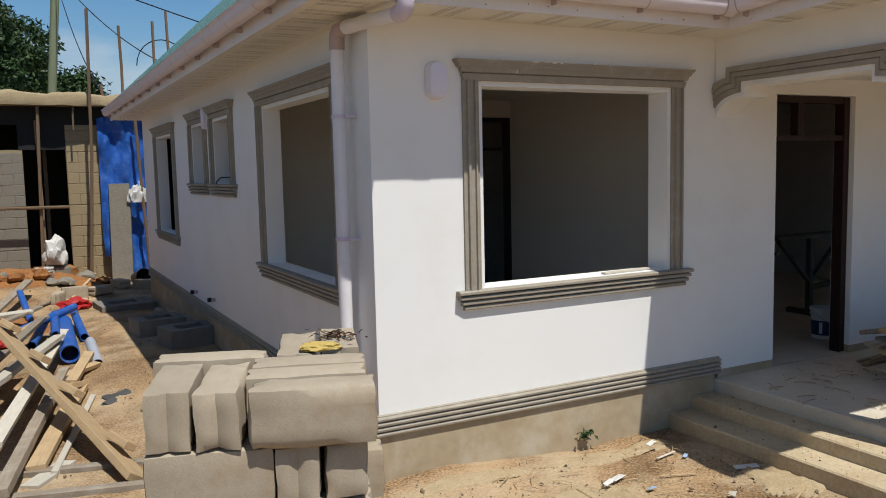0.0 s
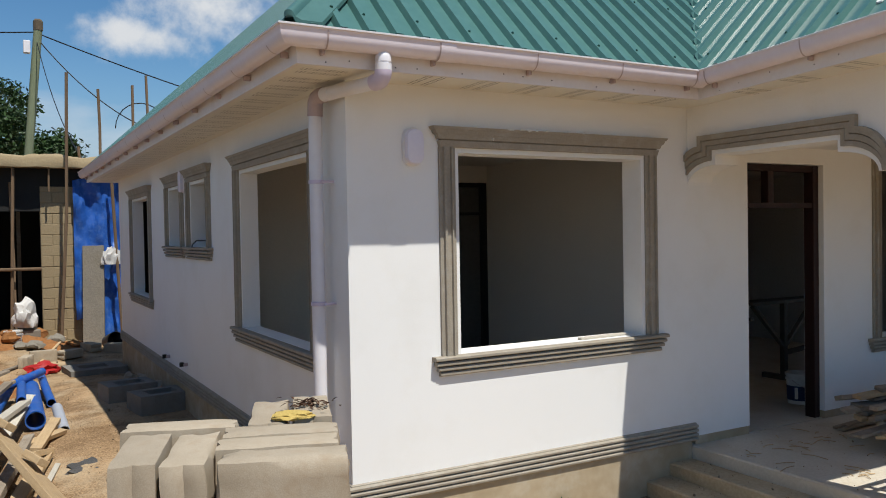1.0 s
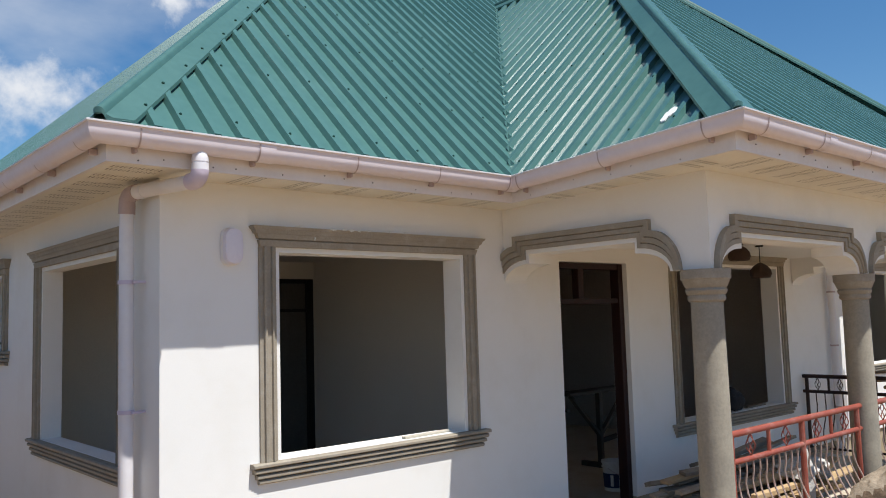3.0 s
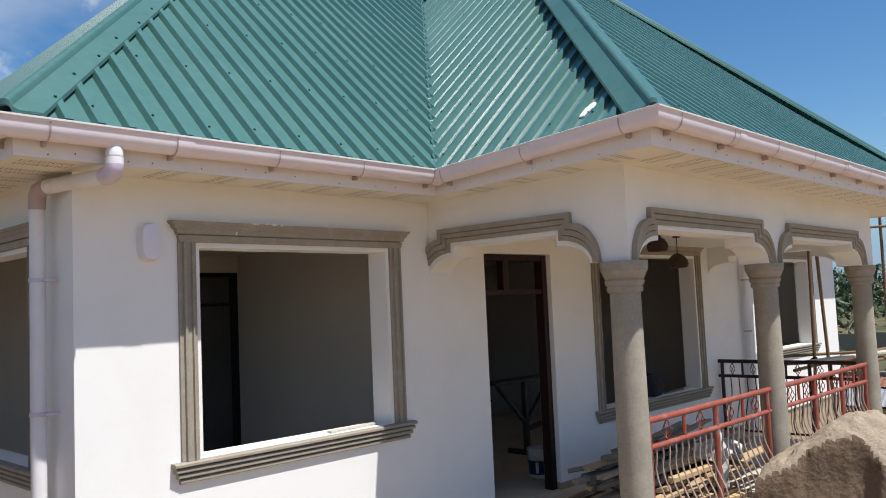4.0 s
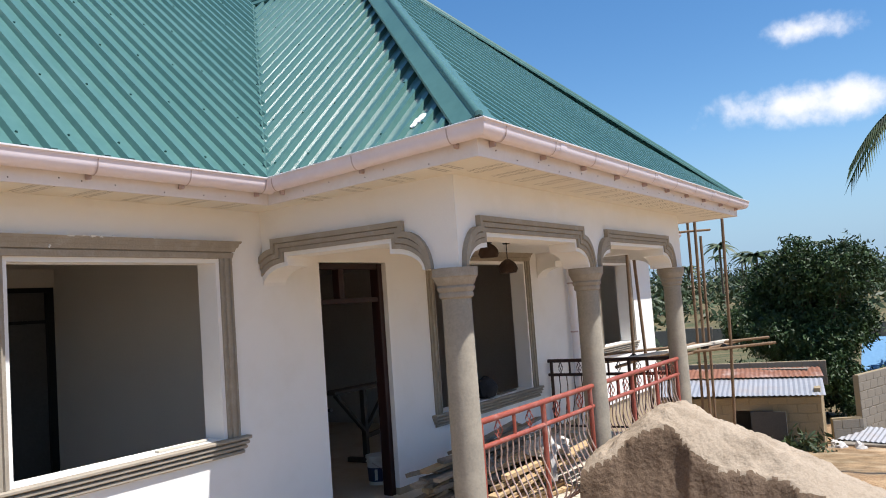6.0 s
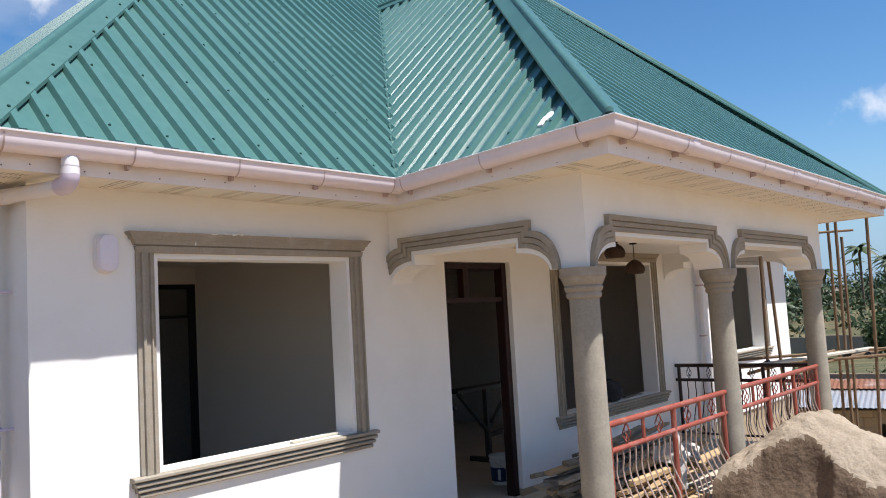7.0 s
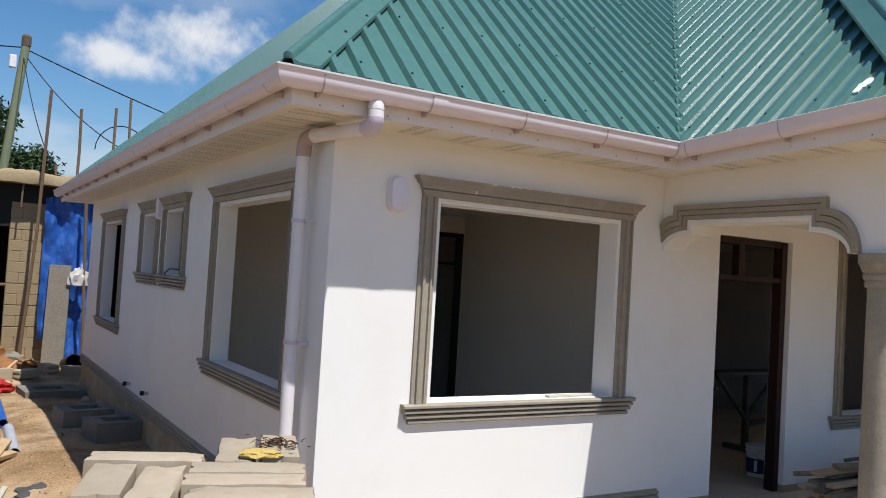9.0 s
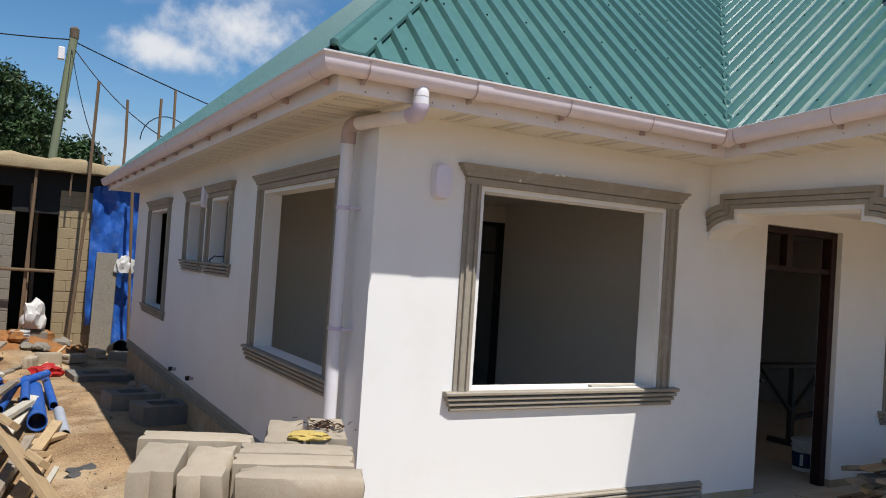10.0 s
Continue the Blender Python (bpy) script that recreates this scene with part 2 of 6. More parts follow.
def tube(bm, a, b, r0, r1=None, seg=10, caps=True):
    """A round bar from a to b."""
    a, b = Vector(a), Vector(b)
    d = b - a
    m = Matrix.Translation((a + b) / 2) @ d.to_track_quat("Z", "Y").to_matrix().to_4x4()
    bmesh.ops.create_cone(bm, cap_ends=caps, segments=seg, radius1=r0, radius2=r0 if r1 is None else r1, depth=d.length, matrix=m)
    return bm


def pipe_run(bm, pts, r, seg=12):
    """A round pipe along a line of points, with mitred bends."""
    pts = [Vector(p) for p in pts]
    rings = []
    ref = Vector((0.13, 0.31, 0.94))
    for i, p in enumerate(pts):
        d = (pts[min(i + 1, len(pts) - 1)] - pts[max(i - 1, 0)]).normalized()
        u = d.cross(ref).normalized()
        w = d.cross(u)
        rings.append([bm.verts.new(p + r * (math.cos(k * 2 * math.pi / seg) * u + math.sin(k * 2 * math.pi / seg) * w)) for k in range(seg)])
    for a, b in zip(rings, rings[1:]):
        for k in range(seg):
            bm.faces.new((a[k], a[(k + 1) % seg], b[(k + 1) % seg], b[k]))
    bm.faces.new(rings[0][::-1])
    bm.faces.new(rings[-1])
    return bm


def lathe(bm, profile, at=(0, 0, 0), seg=28):
    """Turns (radius, height) points about the vertical."""
    rings = []
    for r, z in profile:
        rings.append([bm.verts.new((at[0] + r * math.cos(k * 2 * math.pi / seg), at[1] + r * math.sin(k * 2 * math.pi / seg), at[2] + z)) for k in range(seg)])
    for a, b in zip(rings, rings[1:]):
        for k in range(seg):
            bm.faces.new((a[k], a[(k + 1) % seg], b[(k + 1) % seg], b[k]))
    bm.faces.new(rings[0][::-1])
    bm.faces.new(rings[-1])
    return bm


def sweep(bm, path, profile, closed=True):
    """Carries a profile of (out, z) along a level line of plan points, out to the right of travel, with mitred corners."""
    n = len(path)
    rows = []
    for i, p in enumerate(path):
        p = Vector((p[0], p[1]))
        ds = []
        if i > 0:
            ds.append((p - Vector(path[i - 1][:2])).normalized())
        if i < n - 1:
            ds.append((Vector(path[i + 1][:2]) - p).normalized())
        ns = [Vector((d.y, -d.x)) for d in ds]
        mt = ns[0] if len(ns) == 1 else (ns[0] + ns[1]) / (1 + ns[0].dot(ns[1]))
        rows.append([bm.verts.new((p.x + mt.x * o, p.y + mt.y * o, z)) for o, z in profile])
    k = len(profile)
    for a, b in zip(rows, rows[1:]):
        for j in range(k if closed else k - 1):
            bm.faces.new((a[j], a[(j + 1) % k], b[(j + 1) % k], b[j]))
    if closed:
        bm.faces.new(rows[0])
        bm.faces.new(rows[-1][::-1])
    return bm


def holed_slab(bm, frame_at, us, vs, thick, holes):
    """A wall of length and height (us, vs ranges) with rectangular holes; frame_at(u, w, v) gives the place, w into the wall."""
    cu = sorted({*us, *[min(max(h[i], us[0]), us[1]) for h in holes for i in (0, 1)]})
    cv = sorted({*vs, *[min(max(h[i], vs[0]), vs[1]) for h in holes for i in (2, 3)]})

    def solid(i, j):
        if i < 0 or j < 0 or i >= len(cu) - 1 or j >= len(cv) - 1:
            return False
        u, v = (cu[i] + cu[i + 1]) / 2, (cv[j] + cv[j + 1]) / 2
        return not any(h[0] < u < h[1] and h[2] < v < h[3] for h in holes)
    cache = {}

    def vert(i, j, w):
        key = (i, j, w)
        if key not in cache:
            cache[key] = bm.verts.new(frame_at(cu[i], w, cv[j]))
        return cache[key]
    for i in range(len(cu) - 1):
        for j in range(len(cv) - 1):
            if not solid(i, j):
                continue
            for w in (0, thick):
                bm.faces.new([vert(i, j, w), vert(i + 1, j, w), vert(i + 1, j + 1, w), vert(i, j + 1, w)])
            for di, dj, a, b in ((-1, 0, (0, 0), (0, 1)), (1, 0, (1, 0), (1, 1)), (0, -1, (0, 0), (1, 0)), (0, 1, (0, 1), (1, 1))):
                if not solid(i + di, j + dj):
                    bm.faces.new([vert(i + a[0], j + a[1], 0), vert(i + b[0], j + b[1], 0), vert(i + b[0], j + b[1], thick), vert(i + a[0], j + a[1], thick)])
    return bm


FRONT = lambda u, w, v: (u, w, v)          # wall along x, facing -y, thickness into +y
LEFT = lambda u, w, v: (w, u, v)           # wall along y, facing -x, thickness into +x
FLOOR, TOP = 0.45, 3.36

# ---- house: walls ----
WIN_A = (0.86, 2.60, 1.445, 2.885)
DOOR = (3.88, 4.95, FLOOR, 2.90)
WIN_B = (5.88, 8.20, 1.17, 2.90)
WIN_C = (11.0, 12.4, 1.50, 2.90)
WIN_L = (0.72, 2.58, 1.45, 2.90)
WIN_S1 = (3.88, 4.72, 2.20, 2.92)
WIN_S2 = (5.23, 6.02, 2.20, 2.92)
WIN_F = (7.50, 9.05, 1.41, 2.90)

bm = holed_slab(bmesh.new(), FRONT, (0, 13.7), (0.52, TOP), 0.22, [WIN_A, (DOOR[0], DOOR[1], 0.4, DOOR[3]), WIN_B, WIN_C])
wall_south = tagged(part("wall_south", bm, WHITE), "white painted plaster front wall of the house", "wall", kind="structure")
bm = holed_slab(bmesh.new(), LEFT, (0.22, 10.6), (0.52, TOP), 0.165, [WIN_L, WIN_S1, WIN_S2, WIN_F])
wall_west = tagged(part("wall_west", bm, WHITE), "white painted plaster side wall of the house", "wall", kind="structure")
tagged(part("wall_north", boxes((0.165, 13.7, 10.38, 10.6, 0.52, TOP)), WHITE), "white rear wall of the house", "wall", kind="structure")
tagged(part("wall_east", boxes((13.48, 13.7, 0.22, 10.38, 0.52, TOP)), WHITE), "white end wall of the house", "wall", kind="structure")
PLAN = [(0.0, 10.6), (0.0, 0.0), (13.7, 0.0)]
for dims in ((-0.008, 3.145, -0.008, 0.3, -0.6, 0.515), (-0.008, 0.3, 0.3, 10.57, -0.6, 0.515), (9.0, 13.67, 0.03, 0.3, -1.5, 0.52), (3.2, 3.88, 0.004, 0.2, 0.40, 0.519), (4.95, 8.99, 0.004, 0.2, 0.40, 0.519), (0.3, 13.67, 10.3, 10.57, -0.6, 0.52), (13.4, 13.67, 0.3, 10.3, -1.5, 0.52)):
    tagged(part("plinth", boxes(dims), PLINTH), "stained bare cement plinth under the house walls", "plinth", kind="structure")
tagged(part("floor", boxes((0.3, 13.4, 0.031, 10.3, 0.2, FLOOR)), SCREED), "dusty grey cement floor indoors", "floor", kind="structure")
tagged(part("ceiling", boxes((0.165, 13.48, 0.22, 10.38, 3.14, 3.2)), INNER), "plain plastered ceiling", "ceiling", kind="structure")
# rooms: bedroom at the corner, hall behind the front door
ROOM_X, ROOM_Y = 3.45, 3.66
bm = holed_slab(bmesh.new(), FRONT, (0.165, ROOM_X), (FLOOR, 3.14), 0.15, [(2.45, 3.43, 0.40, 2.93)])
bmesh.ops.translate(bm, vec=(0, ROOM_Y, 0), verts=bm.verts)
tagged(part("partition_north", bm, INNER), "plastered room partition with a doorway", "wall", kind="structure")
tagged(part("partition_east", boxes((ROOM_X, ROOM_X + 0.15, 0.22, 10.38, FLOOR, 3.14)), INNER), "plastered partition between bedroom and hall", "wall", kind="structure")
for nm, dims in (("partition_hall_north", (ROOM_X + 0.152, 13.47, 6.6, 6.75, FLOOR, 3.13)), ("partition_hall_west", (ROOM_X + 0.152, ROOM_X + 0.17, 0.225, 6.6, FLOOR, 3.13)), ("ceiling_hall", (ROOM_X + 0.17, 13.47, 0.225, 6.6, 3.10, 3.135)), ("partition_hall_east", (9.2, 9.3, 0.225, 6.6, FLOOR, 3.1))):
    tagged(part(nm, boxes(dims), HALLM), "rough grey plaster inside the dark hall", "wall", kind="structure")
tagged(part("partition_bath", boxes((0.165, ROOM_X, 6.6, 6.75, FLOOR, 3.14), (1.5, 1.65, 3.81, 6.6, FLOOR, 3.14)), INNER), "plastered bathroom partitions", "wall", kind="structure")

# added liner panels, darkened to paint the shade of the rear room
tagged(part("rear_room_shade_liner", boxes((ROOM_X - 0.02, ROOM_X - 0.003, 6.76, 10.36, FLOOR, 3.13), (0.17, ROOM_X - 0.02, 10.355, 10.375, FLOOR, 3.13)), DARKIN), "liner walls of the rear room, painted dark for its shade", "wall", kind="structure")

# ---- porch ----
PX0, PX1, PY = 3.13, 8.90, -2.03       # outer faces of the porch beams
tagged(part("porch_floor", boxes((PX0 + 0.02, PX1 + 0.1, PY - 0.1, 0.03, -0.9, FLOOR - 0.004), bevel=0.012), SCREED), "dusty cement porch floor slab", "porch floor", kind="structure")
for k, (z, x) in enumerate(((0.34, 2.88), (0.23, 2.62))):
    st = boxes((x, PX0 + 0.02 - 0.001, -2.0 + 0.25 * k * -1, 0.02, -0.2, z), bevel=0.012)
    tagged(part("porch_step", st, STEPM), "dusty cement porch step", "step", group="porch steps", kind="structure")


WALL_STOP = None


def arch_path(a, b, z0, z1, z2, run, lip=0.0):
    """The line under an arched beam: haunch curves at both ends, a small step, a flat soffit."""
    half = []
    for k in range(9):
        t = k / 8 * math.pi / 2
        half.append((a + run * (1 - math.cos(t)), z0 + (z1 - z0) * math.sin(t)))
    half.append((a + run + lip, z1))
    half.append((a + run + lip, z2))
    t0 = 0.0 if WALL_STOP is None or b <= WALL_STOP else math.acos(1 - (b - WALL_STOP) / run)
    other = [(b - run - lip, z2), (b - run - lip, z1)]
    for k in range(8, -1, -1):
        t = t0 + k / 8 * (math.pi / 2 - t0)
        other.append((b - run * (1 - math.cos(t)), z0 + (z1 - z0) * math.sin(t)))
    return half + other


def beam(name, frame_at, ends, spans, thick, parent):
    line = [(ends[0], TOP + 0.09)]
    z_cap = 2.68
    line.append((ends[0], z_cap))
    for a, b in spans:
        line += arch_path(a + 0.035, b - 0.035, z_cap, 2.835, 2.92, 0.30)
    if spans[-1][1] < ends[1]:
        line.append((ends[1], z_cap))
    line.append((ends[1], TOP + 0.09))
    bm = bmesh.new()
    f0 = [bm.verts.new(frame_at(u, 0, v)) for u, v in line]
    f1 = [bm.verts.new(frame_at(u, thick, v)) for u, v in line]
    bm.faces.new(f0)
    bm.faces.new(f1[::-1])
    n = len(line)
    for i in range(n):
        j = (i + 1) % n
        bm.faces.new((f0[i], f1[i], f1[j], f0[j]))
    return part(name, bm, WHITE, parent)


def arch_trim(frame_at, a, b, parent, w=0.125):
    """The banded moulding that follows an arch."""
    inner = arch_path(a, b, 2.68, 2.87, 2.955, 0.30)
    n = len(inner)
    outer = arch_path(a - 0.07, b + 0.07, 2.68, 2.87 + w, 2.955 + w, 0.30 - 0.05)
    prof = [(0, 0), (0, 0.022), (0.26, 0.022), (0.29, 0.012), (0.33, 0.032), (0.6, 0.032), (0.63, 0.020), (0.67, 0.045), (1, 0.045), (1, 0)]
    bm = bmesh.new()
    rows = [[bm.verts.new(frame_at(p[0] + (q[0] - p[0]) * f, -d, p[1] + (q[1] - p[1]) * f)) for f, d in prof] for p, q in zip(inner, outer)]
    for r, s in zip(rows, rows[1:]):
        for k in range(len(prof) - 1):
            bm.faces.new((r[k], r[k + 1], s[k + 1], s[k]))
    bm.faces.new(rows[0])
    bm.faces.new(rows[-1][::-1])
    return part("arch_moulding", bm, TRIM, parent)


porch = empty("porch_frame", (PX0, PY, FLOOR), label="white plastered porch beams with taupe arch mouldings", category="porch frame", kind="structure")
porch.location = (0, 0, 0)
FB = lambda u, w, v: (u, PY + w, v)
LB = lambda u, w, v: (PX0 + w, u, v)
RB = lambda u, w, v: (PX1 - w, u, v)
COLS = [(3.235, -1.92), (5.81, -1.92), (8.74, -1.92)]
SP1, SP2, SPL = (3.24, 5.675), (5.945, 8.46), (-1.735, 0.03)
BEAM = 0.28
beam("front_beam", FB, (PX0, PX1), [SP1, SP2], BEAM, porch)
for fr, sp in ((FB, SP1), (FB, SP2)):
    arch_trim(fr, *sp, porch)
WALL_STOP = -0.003          # the side arches run into the house wall
beam("side_beam", LB, (PY + BEAM, 0.0), [SPL], BEAM, porch)
beam("side_beam", RB, (PY + BEAM, 0.0), [SPL], BEAM, porch)
arch_trim(LB, *SPL, porch)
tagged(part("porch_ceiling", boxes((PX0 + BEAM, PX1 - BEAM, PY + BEAM, 0.0, 3.05, 3.10)), WHITE), "white porch ceiling", "ceiling", kind="structure")


def column():
    c = empty("porch_column", label="round bare cement porch column with ringed capital", category="column", group="porch columns")
    h = 2.68 - FLOOR
    bm = lathe(bmesh.new(), [(0.122, 0), (0.121, h * 0.4), (0.113, h - 0.27), (0.113, h - 0.2)])
    part("shaft", bm, CEMENT, c, smooth=True)
    cap = [(0.116, h - 0.235), (0.13, h - 0.225), (0.135, h - 0.205), (0.128, h - 0.185), (0.14, h - 0.175), (0.147, h - 0.15), (0.138, h - 0.135), (0.15, h - 0.12), (0.168, h - 0.075), (0.176, h - 0.07), (0.178, h - 0.002)]
    part("capital", lathe(bmesh.new(), cap), TRIM, c, smooth=True)
    return c


col = column()
col.location = (*COLS[0], FLOOR)
for x, y in COLS[1:]:
    copy_thing(col, pose(x, y, FLOOR))


# ---- mouldings round the windows ----
def window_surround(frame_at, hole, label, jamb=0.13, head=0.17, cat="window surround"):
    """Cornice, fluted side strips and a ribbed sill round an opening, proud of the wall."""
    a, b, z0, z1 = hole
    g = 0.035
    th = empty("window_surround", label=label, category=cat, kind="structure")
    bm = bmesh.new()
    # cornice: bands growing outward
    zz = z1 + g
    for h, w, d in ((0.045, 0.015, 0.030), (0.010, 0.005, 0.022), (0.034, 0.035, 0.042), (0.030, 0.06, 0.056), (0.022, 0.08, 0.070)):
        x0, x1 = a - g - jamb - w + 0.02, b + g + jamb + w - 0.02
        vs = [bm.verts.new(frame_at(u, ww, v)) for u, ww, v in ((x0, 0.0, zz), (x1, 0.0, zz), (x1, -d, zz), (x0, -d, zz), (x0 - 0.012, 0.0, zz + h), (x1 + 0.012, 0.0, zz + h), (x1 + 0.012, -d - 0.008, zz + h), (x0 - 0.012, -d - 0.008, zz + h))]
        for f in ((0, 1, 2, 3), (4, 5, 6, 7), (0, 1, 5, 4), (1, 2, 6, 5), (2, 3, 7, 6), (3, 0, 4, 7)):
            bm.faces.new([vs[k] for k in f])
        zz += h
    part("cornice", bm, TRIM, th)
    prof = [(0, 0), (0, 0.018), (0.22, 0.018), (0.24, 0.04), (0.36, 0.045), (0.40, 0.028), (0.64, 0.028), (0.68, 0.045), (0.78, 0.04), (0.80, 0.018), (1, 0.018), (1, 0)]
    for x0 in (a - g - jamb, b + g):
        bm = bmesh.new()
        lo = [bm.verts.new(frame_at(x0 + f * jamb, -d, z0 - 0.002)) for f, d in prof]
        hi = [bm.verts.new(frame_at(x0 + f * jamb, -d, z1 + g)) for f, d in prof]
        n = len(prof)
        for i in range(n):
            bm.faces.new((lo[i], lo[(i + 1) % n], hi[(i + 1) % n], hi[i]))
        bm.faces.new(lo); bm.faces.new(hi[::-1])
        part("side_strip", bm, TRIM, th)
    bm = bmesh.new()
    zz = z0 - 0.004
    for h, w, d in ((0.037, 0.075, 0.068), (0.037, 0.058, 0.056), (0.037, 0.040, 0.045), (0.037, 0.020, 0.034)):
        x0, x1 = a - g - jamb - w, b + g + jamb + w
        pr = [(0, zz), (-d + 0.012, zz), (-d, zz - 0.008), (-d, zz - h + 0.014), (-d + 0.008, zz - h + 0.008), (-d + 0.022, zz - h + 0.006), (0, zz - h + 0.006)]
        l0 = [bm.verts.new(frame_at(x0, ww, v)) for ww, v in pr]
        l1 = [bm.verts.new(frame_at(x1, ww, v)) for ww, v in pr]
        n = len(pr)
        for i in range(n):
            bm.faces.new((l0[i], l0[(i + 1) % n], l1[(i + 1) % n], l1[i]))
        bm.faces.new(l0[::-1]); bm.faces.new(l1)
        zz -= h
    part("sill_moulding", bm, TRIM, th)
    return th


LAB = "taupe cement moulding round an unglazed window opening"
window_surround(FRONT, WIN_A, LAB)
window_surround(FRONT, WIN_B, LAB)
window_surround(FRONT, WIN_C, LAB)
window_surround(LEFT, WIN_L, LAB)
window_surround(LEFT, WIN_F, LAB)
for w in (WIN_S1, WIN_S2):
    window_surround(LEFT, w, "taupe cement moulding round a small bathroom window", jamb=0.10)

# ribbed band at the foot of the walls
prof = [(0.0, 0.49)]
for k in range(4):
    z = 0.49 + k * 0.036
    prof += [(0.026, z), (0.036, z + 0.006), (0.038, z + 0.018), (0.030, z + 0.026), (0.014, z + 0.028), (0.014, z + 0.035)]
prof += [(0.0, 0.64)]
bm = sweep(bmesh.new(), [(0.0, 10.6), (0.0, 0.0), (3.2, 0.0)], prof)
tagged(part("base_moulding", bm, TRIM), "ribbed taupe cement band at the wall foot", "moulding", kind="structure")

# ---- eaves ----
def porch_lift(p):
    """The porch eaves were not built true: towards their outer corner they rise and spread a little."""
    w = min(max((-0.5 - p.y) / 2.0, 0.0), 1.1)
    f = w * (1 - min(max((p.z - 3.55) / 1.3, 0.0), 1.0))
    west = min(max(1 - (p.x - 2.75) / 3.0, 0.0), 1.0)
    east = min(max((p.x - 8.5) / 1.5, 0.0), 1.0)
    return Vector((p.x - 0.16 * f * west + 0.25 * f * east, p.y - 0.10 * f, p.z + 0.06 * f))


def lifted(ob, more=0.0):
    for v in ob.data.vertices:
        w = min(max((-0.7 - v.co.y) / 1.5, 0.0), 1.0)
        v.co = porch_lift(v.co) + Vector((0, 0, more * w))
    return ob


EAVE = [(-0.48, 11.08), (-0.48, -0.43), (2.81, -0.43), (2.81, -2.43), (9.98, -2.43), (9.98, -0.43), (14.18, -0.43), (14.18, 11.08)]
bm = sweep(bmesh.new(), EAVE, [(0, 3.325), (0, 3.47), (-0.025, 3.47), (-0.025, 3.325)])
tagged(lifted(part("fascia", bm, FASCIA)), "pale painted fascia board under the gutter", "fascia", kind="structure")
bm = sweep(bmesh.new(), EAVE, [(-0.026, 3.337), (-0.026, 3.355), (-0.62, 3.355), (-0.62, 3.337)])
tagged(lifted(part("soffit", bm, SOFFIT)), "cream perforated soffit boards under the eaves", "soffit", kind="structure")
gp = []
for k in range(13):
    t = math.pi * k / 12
    gp.append((0.072 - 0.066 * math.cos(t), 3.50 - 0.095 * math.sin(t) ** 0.8))
gin = [(o * 0.94 + 0.0045, z + 0.006) for o, z in reversed(gp)]
gp2 = gp + [(gp[-1][0] + 0.008, 3.51), (gp[-1][0] - 0.006, 3.512)] + gin
gutter = empty("gutter", label="pinkish white half-round plastic gutter under the roof edge", category="gutter")
lifted(part("gutter_run", sweep(bmesh.new(), EAVE[:-1], gp2), GUTTER, gutter, smooth=True), 0.02)
go = gp[-1][0]
# rolled lip, widened and whitened to paint its sunlit highlight
rim = [(go - 0.004, 3.507), (go + 0.012, 3.507), (go + 0.013, 3.516), (go + 0.004, 3.520), (go - 0.006, 3.516)]
lifted(part("rim", sweep(bmesh.new(), EAVE[:-1], rim), PVC, gutter, "rolled rim of the gutter, painted white for its sunlit gleam", smooth=True), 0.02)


def gutter_fitting(name, at, ang, wide, grow, lug):
    """A collar round the gutter, with its fascia lug; at is a point of the fascia line, ang the way it faces."""
    bm = bmesh.new()
    prof = [(0.072 + (o - 0.072) * grow, 3.50 + (z - 3.50) * grow) for o, z in gp]
    c, s_ = math.cos(ang), math.sin(ang)
    rows = []
    for u in (-wide / 2, wide / 2):
        rows.append([bm.verts.new((at[0] + c * o - s_ * u, at[1] + s_ * o + c * u, z)) for o, z in prof])
    for k in range(len(prof) - 1):
        bm.faces.new((rows[0][k], rows[0][k + 1], rows[1][k + 1], rows[1][k]))
    ob = lifted(part(name, bm, LUG if lug else GUTTER, gutter, smooth=True), 0.02)
    bm = bmesh.new()
    if lug:
        box(bm, 0.0, 0.05, -0.010, 0.010, 3.380, 3.420, 0.004, Matrix.Translation((at[0], at[1], 0)) @ Matrix.Rotation(ang, 4, "Z"))
        lifted(part("bracket", bm, LUG, gutter, "dull brown gutter bracket"), 0.02)
    return ob


LUG = material("bracket_plastic", (0.50, 0.40, 0.39), (0.44, 0.34, 0.33), 0.5, bump=0.02)
SIDES = (((-0.48, 10.9), (-0.48, -0.28), math.pi), ((-0.33, -0.43), (2.66, -0.43), -math.pi / 2), ((2.81, -0.62), (2.81, -2.28), math.pi), ((2.97, -2.43), (9.83, -2.43), -math.pi / 2))
for (x0, y0), (x1, y1), ang in SIDES:
    d = math.hypot(x1 - x0, y1 - y0)
    n = max(2, round(d / 0.78))
    for k in range(n + 1):
        f = k / n
        gutter_fitting("collar", (x0 + (x1 - x0) * f, y0 + (y1 - y0) * f), ang, 0.010, 1.05, True)
        if k % 3 == 1:
            gutter_fitting("joint_sleeve", (x0 + (x1 - x0) * (f + 0.02), y0 + (y1 - y0) * (f + 0.02)), ang, 0.11, 1.045, False)

# ---- roof ----
PITCH = 0.95
RIB, HIGH = 0.185, 0.039


